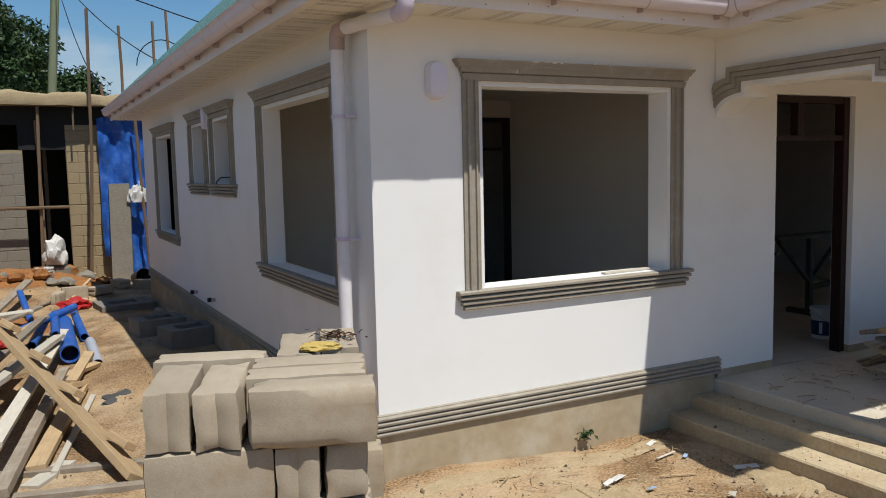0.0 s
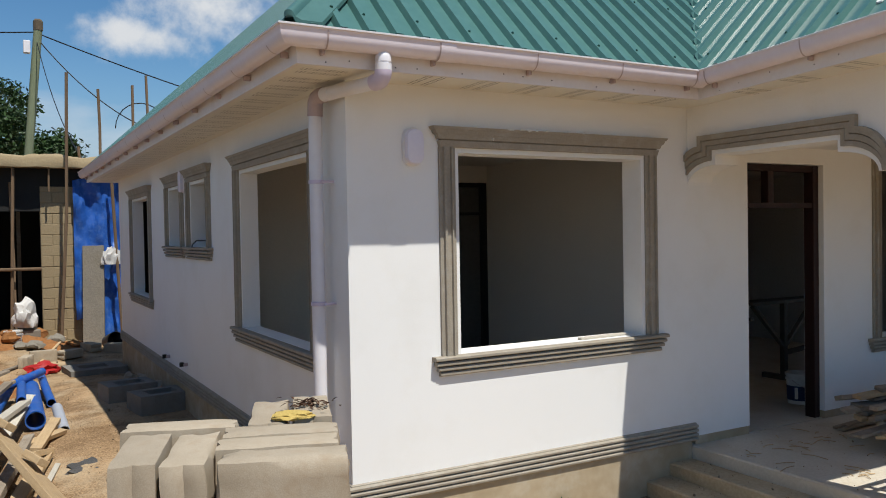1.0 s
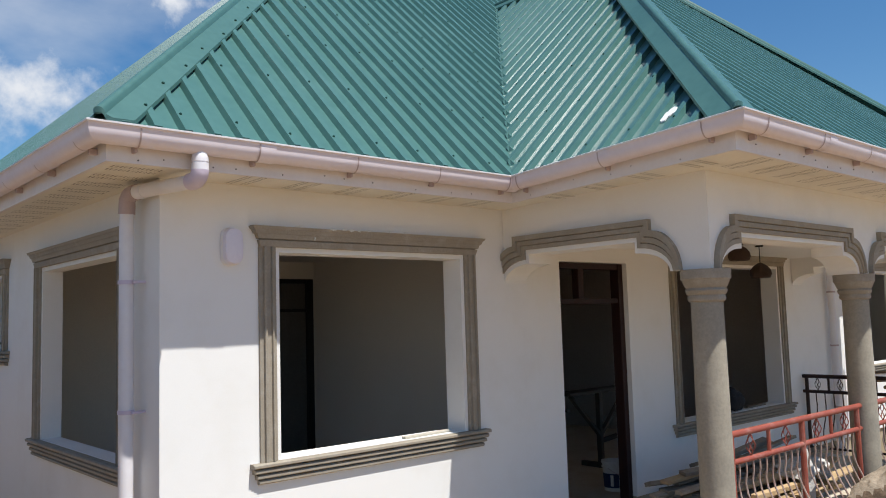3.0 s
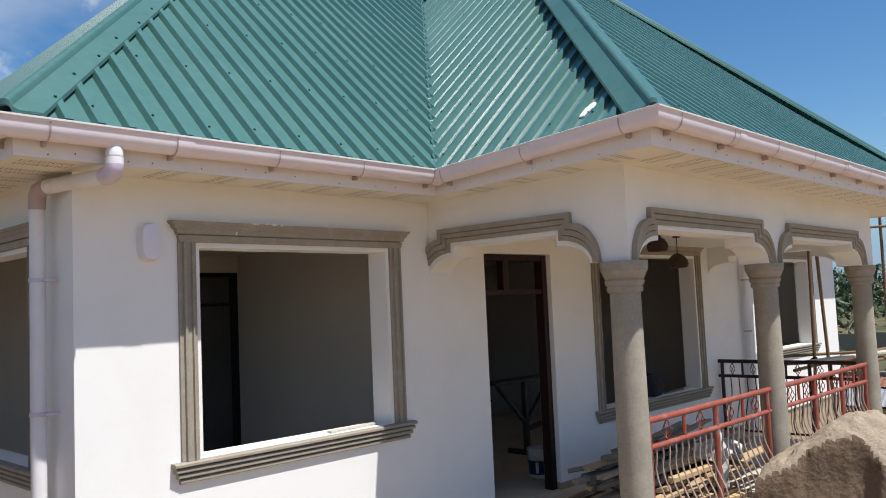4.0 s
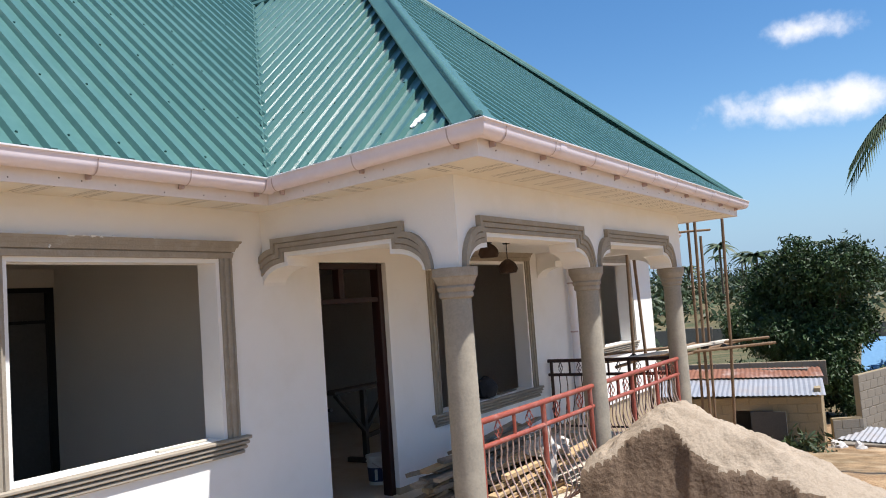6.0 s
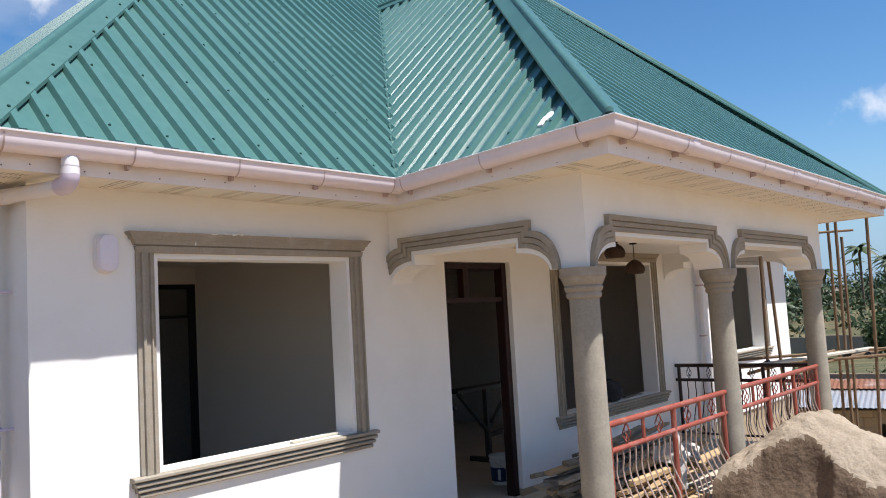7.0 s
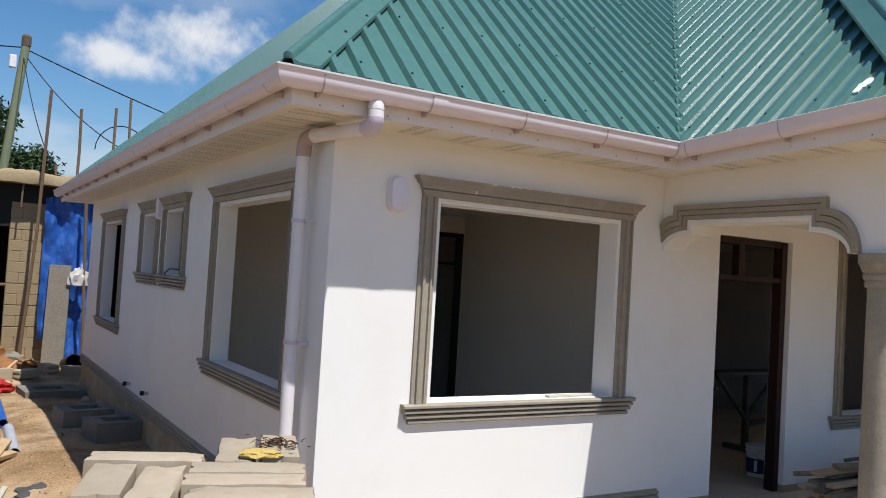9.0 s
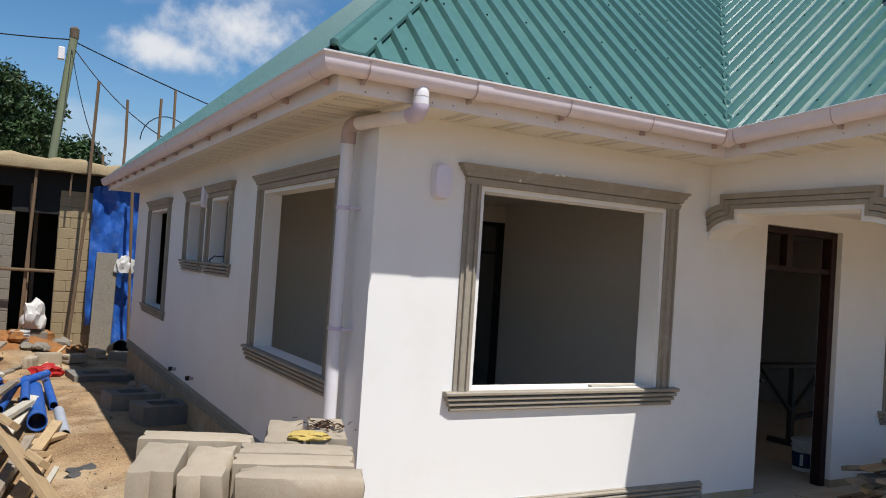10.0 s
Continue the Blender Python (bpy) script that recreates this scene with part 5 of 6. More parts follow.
for a, b, r in (((9.6, -0.35, 1.36), (11.7, -2.6, 1.43), 0.024), ((9.7, -0.25, 1.46), (12.0, -2.45, 1.50), 0.022), ((9.5, -0.75, 1.30), (13.2, -0.9, 1.36), 0.024), ((9.5, -1.45, 1.37), (13.0, -1.8, 1.40), 0.022), ((10.9, -1.2, 3.30), (11.5, -1.8, 3.32), 0.02)):
    pole(a, b, r, SP, G)
plank("scaffold_board", (9.4, -0.9, 1.42), (11.6, -1.9, 1.50), 0.16, 0.035, PALEWOOD, label="pale scaffold board lying on the poles", category="board")
for x, y, z in ((10.2, -0.78, 1.38), (10.2, -0.95, 1.38), (11.2, -1.92, 1.42), (11.2, -1.62, 1.42)):
    lump("rope_lashing", (x, y, z - 0.05), (0.06, 0.06, 0.07), BLACK, x + y, 0.3, 3, 2, label="dark rope lashing round scaffold poles", category="lashing", group="rope lashings")


# ---- trees ----
def leaf_material(name, a, b):
    m = material(name, a, b, 0.55, big=0.8, fine=4, amount=0.5, bump=0.0, spec=0.35, island=0.35)
    return m


LEAF = leaf_material("mango_leaves", (0.042, 0.082, 0.020), (0.015, 0.034, 0.010))
LEAF2 = leaf_material("distant_leaves", (0.05, 0.075, 0.028), (0.032, 0.052, 0.02))
BARK = material("bark", (0.16, 0.12, 0.08), (0.09, 0.07, 0.05), 0.95, big=4, fine=30, bump=0.6, stretch=(3, 3, 0.6))


def crown_mesh(name, lobes, clusters, leaf, seed, mat, per=6):
    """Many small drooping leaves in clusters over uneven lobes (centre, radii)."""
    rg = np.random.RandomState(seed)
    vol = np.array([r[0] * r[1] + r[1] * r[2] + r[0] * r[2] for _, r in lobes])
    pick = rg.choice(len(lobes), clusters, p=vol / vol.sum())
    c = np.array([l[0] for l in lobes])[pick]
    rad = np.array([l[1] for l in lobes])[pick]
    d = rg.normal(size=(clusters, 3))
    d /= np.linalg.norm(d, axis=1)[:, None]
    q = rg.uniform(0.62, 1.06, (clusters, 1))
    wob = 1 + 0.16 * np.sin(d[:, :1] * 7 + d[:, 1:2] * 9 + d[:, 2:] * 8 + pick[:, None])
    pos = np.repeat(c + d * rad * q * wob, per, axis=0)
    n = len(pos)
    pos = pos + rg.normal(size=(n, 3)) * leaf * 0.45
    ax = np.repeat(d, per, axis=0) * 0.6 + rg.normal(size=(n, 3)) * 0.7 + np.array([0, 0, -0.35])
    ax /= np.linalg.norm(ax, axis=1)[:, None]
    side = np.cross(ax, rg.normal(size=(n, 3)))
    side /= np.linalg.norm(side, axis=1)[:, None]
    ln = leaf * rg.uniform(0.7, 1.3, (n, 1))
    v = np.stack([pos - ax * ln * 0.5, pos + side * ln * 0.17, pos + ax * ln * 0.5, pos - side * ln * 0.17], axis=1).reshape(-1, 3)
    f = np.arange(4 * n).reshape(-1, 4)
    me = bpy.data.meshes.new(name)
    me.from_pydata(v.tolist(), [], f.tolist())
    me.materials.append(mat)
    return me


def tree(at, lobes, clusters, leaf, seed, label, trunk=0.22, mat=None):
    th = empty("tree", at, label=label, category="tree")
    cr = new("crown", crown_mesh("crown", lobes, clusters, leaf, seed, mat or LEAF))
    cr.parent = th
    bm = bmesh.new()
    zlow = min(l[0][2] - l[1][2] * 0.4 for l in lobes)
    tube(bm, (0, 0, -0.3), (0.1, 0.05, zlow + 0.5), trunk, trunk * 0.7, 10)
    part("trunk", bm, BARK, th, smooth=True)
    for k, (c, r) in enumerate(lobes):
        bm = tube(bmesh.new(), (0.1, 0.05, zlow + 0.3), c, trunk * 0.5, trunk * 0.12, 7)
        part("limb", bm, BARK, th, smooth=True)
    return th


def rand_lobes(rg, n, spread, z0, z1, r):
    out = []
    for _ in range(n):
        a, q = rg.uniform(0, 6.283), math.sqrt(rg.random())
        z = rg.uniform(z0, z1)
        k = 1 - 0.35 * abs((z - z0) / (z1 - z0) - 0.45)
        out.append(((spread[0] * q * k * math.cos(a), spread[1] * q * k * math.sin(a), z), (r * rg.uniform(0.7, 1.25), r * rg.uniform(0.7, 1.25), r * rg.uniform(0.6, 1.0))))
    return out


rg = random.Random(21)
tree((27.4, -0.75, -2.2), rand_lobes(rg, 26, (1.9, 2.2), 0.7, 5.3, 0.95), 15000, 0.16, 3, "dense dark green mango tree behind the sheds", 0.3)
tree((28.5, -4.4, -2.3), rand_lobes(rg, 9, (1.3, 1.3), 1.2, 3.4, 0.8), 3600, 0.22, 5, "leafy green tree beside the sheds", 0.2)
tree((-3.3, 26.6, 0.0), rand_lobes(rg, 15, (2.2, 1.9), 3.2, 7.2, 1.15), 10000, 0.19, 8, "dark green mango tree behind the unfinished building", 0.3)
tree((0.0, 28.0, 0.0), rand_lobes(rg, 10, (1.2, 1.2), 3.0, 5.6, 0.9), 5000, 0.22, 9, "dark green mango tree behind the unfinished building", 0.25)
tree((-7.5, 25.0, 0.0), rand_lobes(rg, 14, (2.4, 2.2), 3.0, 7.5, 1.2), 2600, 0.36, 10, "dark green mango tree behind the unfinished building", 0.3)

# far woods and palms on the hill
rs = np.random.RandomState(77)
lob = []
for i in range(260):
    x = rs.uniform(95, 255)
    y = rs.uniform(-70, 95)
    s = rs.uniform(1.4, 3.2) * (0.6 + x / 250)
    z = ground_z(x, y) + s * 0.5
    lob.append(((x, y, z), (s * 1.2, s * 1.5, s)))
for i in range(60):
    x = rs.uniform(55, 95)
    y = rs.uniform(-45, 45)
    s = rs.uniform(0.5, 1.2)
    lob.append(((x, y, ground_z(x, y) + s * 0.4), (s, s, s)))
far = tagged(new("far_woods", crown_mesh("far_woods", lob, 15000, 1.15, 12, LEAF2, 3)), "distant green woods and scrub on the hillside", "woods", kind="stuff")


def palm(at, h, seed, size=1.0, label="tall coconut palm on the far hillside"):
    th = empty("palm_tree", at, label=label, category="palm tree", group="distant palms")
    r = random.Random(seed)
    topx = r.uniform(-0.08, 0.08) * h
    part("trunk", pipe_run(bmesh.new(), [(0, 0, 0), (topx * 0.3, 0, h * 0.5), (topx, 0, h)], 0.16 * size, 6), BARK, th, smooth=True)
    bm = bmesh.new()
    for k in range(16):
        a = k * 0.393 + r.uniform(-0.2, 0.2)
        el = r.uniform(-0.1, 0.9)
        L_ = 2.6 * size * r.uniform(0.8, 1.2)
        prev = None
        for i in range(6):
            t = i / 5
            rr = L_ * t * math.cos(el * (1 - t))
            z = h + L_ * (math.sin(el) * t - 0.75 * t * t)
            w = 0.34 * size * math.sin(math.pi * min(t + 0.15, 1)) + 0.02
            p = Vector((topx + rr * math.cos(a), rr * math.sin(a), z))
            sd = Vector((-math.sin(a), math.cos(a), 0)) * w
            row = [bm.verts.new(p - sd - Vector((0, 0, w * 0.7))), bm.verts.new(p), bm.verts.new(p + sd - Vector((0, 0, w * 0.7)))]
            if prev:
                bm.faces.new((prev[0], prev[1], row[1], row[0]))
                bm.faces.new((prev[1], prev[2], row[2], row[1]))
            prev = row
    part("crown", bm, LEAF2, th)


for k, (x, y) in enumerate(((150, 22), (165, 30), (178, 18), (140, 12), (190, 36), (205, 5), (170, -2), (185, -14), (160, 40), (215, 48), (150, -22), (110, 17), (120, 24))):
    palm((x, y, ground_z(x, y)), 5.5 + (k * 37 % 5), k, 1.1)


def frond_palm():
    """The palm whose drooping leaves reach into view, near by."""
    th = empty("palm_tree", (14.6, -4.9, ground_z(14.6, -4.9)), label="coconut palm with drooping fronds beyond the sand heap", category="palm tree")
    base = ground_z(14.6, -4.9)
    h = 6.6
    part("trunk", pipe_run(bmesh.new(), [(0, 0, -0.2), (0.1, -0.1, 3.0), (0.0, -0.2, h)], 0.13, 10), BARK, th, smooth=True)
    r = random.Random(2)
    for k in range(11):
        a = k * 0.571 + r.uniform(-0.15, 0.15)
        bm = bmesh.new()
        pts = []
        L_ = r.uniform(1.7, 2.1)
        for i in range(9):
            t = i / 8
            pts.append(Vector((L_ * 0.8 * t * math.cos(a), -0.2 + L_ * 0.8 * t * math.sin(a), h + 0.55 * t - 1.5 * t * t * L_ * 0.6)))
        pipe_run(bm, pts, 0.012, 5)
        for i in range(1, 9):
            for j in range(4):
                p = pts[i - 1].lerp(pts[i], j / 4)
                for sgn in (-1, 1):
                    tip = p + Vector((-math.sin(a) * sgn * 0.16 + math.cos(a) * 0.12, math.cos(a) * sgn * 0.16 + math.sin(a) * 0.12, -0.36))
                    sd = Vector((math.cos(a), math.sin(a), 0)) * 0.018
                    bm.faces.new([bm.verts.new(p - sd), bm.verts.new(p + sd), bm.verts.new(tip)])
        part("frond", bm, LEAF, th)


frond_palm()

# ---- sheds beyond the yard ----
YBLOCK = material("yellow_block_wall", (0.36, 0.28, 0.165), (0.27, 0.205, 0.12), 0.95, big=2, fine=30, amount=0.45, bump=0.4, dirt=(0.20, 0.16, 0.10), dirt_amount=0.5, dirt_scale=2)
GREYBLOCK = material("grey_block_wall", (0.26, 0.23, 0.185), (0.18, 0.16, 0.13), 0.95, big=2, fine=30, amount=0.45, bump=0.4, dirt=(0.14, 0.115, 0.08), dirt_amount=0.5, dirt_scale=2)
ZINC = material("zinc_sheet", (0.36, 0.37, 0.39), (0.28, 0.29, 0.31), 0.5, metal=0.25, big=1.0, fine=10, bump=0.03, dirt=(0.35, 0.24, 0.17), dirt_amount=0.35, dirt_scale=1.2)
RUST = material("rusty_sheet", (0.26, 0.11, 0.06), (0.16, 0.07, 0.045), 0.8, big=2, fine=20, bump=0.1, dirt=(0.42, 0.36, 0.33), dirt_amount=0.6, dirt_scale=1.5)
JOINT = material("mortar", (0.33, 0.26, 0.16), (0.25, 0.195, 0.12), 0.95, bump=0.3)


def block_wall(name, a, b, z0, z1, thick, mat, parent, label="", bl=0.45, bh=0.225, skip=()):
    """A wall of separate blocks on a recessed mortar core, from plan point a to b."""
    a, b = Vector(a), Vector(b)
    L_ = (b - a).length
    ang = math.atan2(b.y - a.y, b.x - a.x)
    M = Matrix.Translation((a.x, a.y, 0)) @ Matrix.Rotation(ang, 4, "Z")
    bm = bmesh.new()
    rows = int((z1 - z0) / bh + 0.5)
    core = holed_slab(bmesh.new(), lambda u, w, v: (u, w, v), (0.0, L_), (z0, z1), thick - 0.03, [s for s in skip])
    bmesh.ops.transform(core, matrix=M @ Matrix.Translation((0, 0.015, 0)), verts=core.verts)
    wall = part(name, core, JOINT, parent, label)
    sizes = {}
    for r in range(rows):
        u = -bl / 2 if r % 2 else 0.0
        while u < L_ - 0.02:
            u0, u1 = max(u, 0.0), min(u + bl, L_)
            u += bl
            za, zb = z0 + r * bh, min(z0 + (r + 1) * bh, z1)
            pieces = [(u0, u1)]
            for s in skip:
                if zb > s[2] + 0.05 and za < s[3] - 0.05:
                    nxt = []
                    for p, q in pieces:
                        if q <= s[0] or p >= s[1]:
                            nxt.append((p, q))
                        else:
                            if p < s[0]:
                                nxt.append((p, s[0]))
                            if q > s[1]:
                                nxt.append((s[1], q))
                    pieces = nxt
            for p, q in pieces:
                if q - p < 0.06:
                    continue
                key = (round(q - p, 2), round(zb - za, 2))
                if key not in sizes:
                    t = boxes((-key[0] / 2 + 0.006, key[0] / 2 - 0.006, 0, thick, 0.006, key[1] - 0.006), bevel=0.006)
                    me = bpy.data.meshes.new("block")
                    t.to_mesh(me); t.free()
                    me.materials.append(mat)
                    sizes[key] = me
                ob = new("block", sizes[key])
                ob.parent = wall
                ob.matrix_local = M @ Matrix.Translation(((p + q) / 2, 0, za))
    return wall


shed = empty("shed", label="low block shed with a corrugated zinc roof", category="shed")
C0, C1, C2 = Vector((19.95, -2.0)), Vector((19.0, 3.2)), Vector((22.2, -1.75))
block_wall("front_wall", C1, C0, -2.5, -0.52, 0.15, YBLOCK, shed, skip=[(3.25, 4.15, -1.75, -0.85)])
block_wall("end_wall", C0 + Vector((0.02, -0.0)), C2, -2.5, -0.32, 0.15, YBLOCK, shed)
part("rear_wall", boxes((21.6, 22.1, -1.5, 3.6, -2.5, 0.0)), GREYBLOCK, shed)
# plain slab in the opening, its dark colour standing for shade inside
part("window_dark", boxes((19.52, 19.58, -1.22, -0.38, -1.75, -0.85)), DARKIN, shed, "plain dark slab painted for the shade in the window opening")
bm = bmesh.new()
n = 90
for k in range(n + 1):
    f = k / n
    e0, e1 = Vector((19.75, -2.15, -0.47)).lerp(Vector((18.75, 3.3, -0.42)), f), Vector((21.2, -1.9, -0.20)).lerp(Vector((20.2, 3.5, -0.15)), f)
    z = 0.02 if k % 2 else 0.0
    r_ = [bm.verts.new(e0 + Vector((0, 0, z))), bm.verts.new(e1 + Vector((0, 0, z)))]
    if k:
        bm.faces.new((pr[0], r_[0], r_[1], pr[1]))
    pr = r_
part("roof_sheet", bm, ZINC, shed, "pale corrugated zinc sheets")
bm = bmesh.new()
for k in range(n + 1):
    f = k / n
    e0, e1 = Vector((21.15, -1.95, -0.16)).lerp(Vector((20.15, 3.5, -0.11)), f), Vector((22.0, -1.75, 0.0)).lerp(Vector((21.2, 3.6, 0.04)), f)
    z = 0.02 if k % 2 else 0.0
    r_ = [bm.verts.new(e0 + Vector((0, 0, z))), bm.verts.new(e1 + Vector((0, 0, z)))]
    if k:
        bm.faces.new((pr[0], r_[0], r_[1], pr[1]))
    pr = r_
part("roof_sheet", bm, RUST, shed, "rusty corrugated sheets")
block_wall("parapet", (21.3, 3.6), (22.15, -1.9), -0.5, 0.16, 0.15, GREYBLOCK, shed)
wall2 = empty("yard_wall", label="grey block yard wall beside the shed", category="wall")
block_wall("wall_face", (21.2, -2.75), (23.6, -3.5), -2.6, -0.15, 0.15, GREYBLOCK, wall2)
block_wall("wall_face", (20.8, -2.1), (21.2, -2.75), -2.6, -1.2, 0.15, GREYBLOCK, wall2)
# small blue-roofed house further on
BLUESHEET = material("blue_roof_sheet", (0.16, 0.34, 0.55), (0.12, 0.27, 0.46), 0.5, big=1, fine=10, bump=0.03)
hs = empty("small_house", label="small house with a pale blue metal roof", category="house")
part("wall", boxes((29.6, 32.5, -6.2, -2.3, -2.6, -0.95)), GREYBLOCK, hs)
bm = bmesh.new()
vs = [bm.verts.new(p) for p in ((29.3, -6.5, -1.0), (29.3, -2.0, -1.0), (31.0, -2.0, 0.15), (31.0, -6.5, 0.15), (32.8, -6.5, -1.0), (32.8, -2.0, -1.0))]
for f in ((0, 1, 2, 3), (3, 2, 5, 4), (1, 5, 2), (0, 3, 4)):
    bm.faces.new([vs[k] for k in f])
part("roof", bm, BLUESHEET, hs)
part("door", boxes((29.56, 29.61, -3.2, -2.5, -2.5, -1.1)), BLUELAB, hs)
TARPM = material("blue_tarpaulin", (0.02, 0.105, 0.42), (0.014, 0.075, 0.32), 0.38, big=2.5, fine=20, amount=0.4, bump=0.35, bump_scale=5, spec=0.45, dirt=(0.12, 0.22, 0.46), dirt_amount=0.5, dirt_scale=9)
lump("tarpaulin", (23.0, -4.1, -1.95), (0.4, 0.45, 0.7), TARPM, 4, 0.5, 2, label="blue tarpaulin hung over a fence", category="tarpaulin")
bm = bmesh.new()
for k in range(25):
    z = 0.025 if k % 2 else 0
    r_ = [bm.verts.new((20.3 + 0.02 * k, -3.6 + 0.06 * k, -1.72 + z)), bm.verts.new((21.1 + 0.02 * k, -3.8 + 0.06 * k, -1.5 + z))]
    if k:
        bm.faces.new((pr[0], r_[0], r_[1], pr[1]))
    pr = r_
ob = tagged(part("roof_sheet", bm, ZINC), "loose corrugated sheet propped on blocks", "metal sheet")
tagged(part("low_wall", boxes((20.35, 21.0, -3.5, -2.3, -2.5, -1.74), bevel=0.02), GREYBLOCK), "low grey block wall under a loose sheet", "wall")
for i in range(10):
    lump("scrap_bag", (20.0 + rg.uniform(-0.25, 0.4), -2.5 + rg.uniform(-0.35, 0.5), -2.05 + 0.28 * rg.random()), (rg.uniform(0.08, 0.2),) * 3, PAPER if i % 2 else GREYBLOCK, i, 0.5, 2, 2, label="pale scrap heaped at the shed corner", category="scrap", group="scrap by the shed")
# shrubs and the far boundary wall
lob = [((19.0 + rg.uniform(-0.3, 0.5), -1.7 + rg.uniform(-0.5, 0.9), -2.0 + rg.uniform(0, 0.4)), (0.35, 0.35, 0.3)) for _ in range(10)]
lob += [((24 + rg.uniform(-2, 14), rg.uniform(1.5, 10), -2.0 + rg.uniform(0, 0.5)), (0.6, 0.6, 0.45)) for _ in range(40)]
tagged(new("shrub", crown_mesh("shrub", lob, 2600, 0.20, 31, LEAF2, 4)), "low green shrubs round the sheds", "shrubs", kind="stuff")
fence = empty("boundary_wall", label="pale grey boundary wall across the far field", category="wall")
for k in range(14):
    y = -10 + k * 3.2
    part("wall_panel", boxes((66.0, 66.2, y, y + 3.1, -2.6, -1.15 + 0.12 * (k % 3 == 1))), GREYBLOCK, fence)
    part("wall_post", boxes((65.9, 66.3, y + 3.1, y + 3.2, -2.6, -0.98)), GREYBLOCK, fence)
for x, y, w in ((170, 40, 5), (150, 24, 4), (160, 12, 5)):
    z = ground_z(x, y)
    hh = empty("far_house", label="small distant house with a grey roof", category="house", group="distant houses")
    part("wall", boxes((x, x + 4, y, y + w, z - 0.5, z + 1.8)), GREYBLOCK, hh)
    bm = bmesh.new()
    vs = [bm.verts.new(p) for p in ((x - 0.4, y - 0.4, z + 1.8), (x - 0.4, y + w + 0.4, z + 1.8), (x + 2, y + w + 0.4, z + 3.0), (x + 2, y - 0.4, z + 3.0), (x + 4.4, y - 0.4, z + 1.8), (x + 4.4, y + w + 0.4, z + 1.8))]
    for f in ((0, 1, 2, 3), (3, 2, 5, 4), (1, 5, 2), (0, 3, 4)):
        bm.faces.new([vs[k] for k in f])
    part("roof", bm, GREYBLOCK, hh)

# ---- unfinished building beyond the side passage ----
site = empty("unfinished_building", label="unfinished block building with a rough concrete roof slab", category="building")
bm = bmesh.new()
box(bm, -7.0, 3.0, 13.6, 19.0, 3.80, 3.98)
part("roof_slab", bm, YBLOCK, site)
bm = bmesh.new()
vs, fs = [], []
for i in range(101):
    for j, (yy, zz) in enumerate(((13.57, 3.80), (13.55, 4.0), (13.62, 4.06), (14.4, 4.05), (16.0, 4.03))):
        x = -7.0 + 0.1 * i
        vs.append((x, yy + 0.05 * noise.noise((x * 2, j, 0)), zz + (0.07 * noise.noise((x * 1.7, j * 0.6, 3)) + 0.03 * noise.noise((x * 6, j, 8)) if j else 0.03 * noise.noise((x * 3, 0, 0)))))
for i in range(100):
    for j in range(4):
        fs.append((i * 5 + j, i * 5 + j + 1, (i + 1) * 5 + j + 1, (i + 1) * 5 + j))
me = bpy.data.meshes.new("slab_edge")
me.from_pydata(vs, [], fs)
me.materials.append(YBLOCK)
me.shade_smooth()
ed = new("slab_edge", me)
ed.parent = site
# beam coloured black for the deep shade under the slab
part("ring_beam", boxes((-7.0, 3.0, 13.95, 14.2, 3.42, 3.80)), SHADEBLACK, site, "shuttering beam under the slab, painted black for deep shade")
block_wall("pier", (-1.11, 13.95), (-0.32, 13.95), -0.3, 3.42, 0.2, YBLOCK, site, "yellowish block pier")
block_wall("pier", (-4.6, 13.95), (-1.93, 13.95), -0.3, 2.9, 0.2, GREYBLOCK, site, "grey block wall stub")
block_wall("pier", (-0.30, 14.0), (3.0, 14.0), -0.3, 3.42, 0.2, GREYBLOCK, site, "grey block wall behind the tarpaulin")
# inner walls and lintel also blackened to paint the unlit interior
part("back_wall", boxes((-7.0, 3.0, 18.8, 19.0, -0.3, 3.8), (-7.0, -6.8, 14.2, 18.8, -0.3, 3.8), (2.8, 3.0, 14.2, 18.8, -0.3, 3.8)), SHADEBLACK, site)
part("lintel", boxes((-2.0, -1.1, 13.96, 14.14, 2.9, 3.42)), SHADEBLACK, site)
part("prop", boxes((-3.2, -3.12, 15.5, 15.58, -0.2, 3.8)), OLDWOOD, site)
part("prop", boxes((-1.5, -1.42, 16.0, 16.08, -0.2, 3.8)), OLDWOOD, site)

# blue tarpaulin hanging beside the pier
bm = bmesh.new()
nu, nv = 26, 40
grid = []
for j in range(nv + 1):
    row = []
    for i in range(nu + 1):
        u, v = i / nu, j / nv
        x = -0.48 + 1.15 * u + 0.03 * noise.noise((v * 4, u * 2, 1)) + 0.05 * v * noise.noise((u * 3, 2, v * 2))
        y = 13.91 - 0.08 * math.sin(u * 15 + 1.5 * noise.noise((v * 3, u, 0))) * (0.3 + 0.5 * v) - 0.10 * noise.noise((u * 4, v * 6, 4)) - 0.13 * abs(noise.noise((u * 6 + v * 3, v * 7, 4))) - 0.03 * noise.noise((u * 15, v * 22, 4)) - 0.12 * v
        z = 3.55 - 3.5 * v + 0.04 * math.sin(u * 9)
        row.append(bm.verts.new((x, y, z)))
    grid.append(row)
for j in range(nv):
    for i in range(nu):
        if (j > 33 and i < 4) or (j > 36 and i > 20):
            continue
        bm.faces.new((grid[j][i], grid[j][i + 1], grid[j + 1][i + 1], grid[j + 1][i]))
tagged(part("tarpaulin", bm, TARPM, smooth=True), "creased blue tarpaulin hung over an opening", "tarpaulin")
plank("concrete_lintel", (-0.18, 13.45, 0.0), (-0.12, 13.7, 2.15), 0.42, 0.10, GREYBLOCK, 0, label="grey cement-stained board leaning on the tarpaulin", category="board")
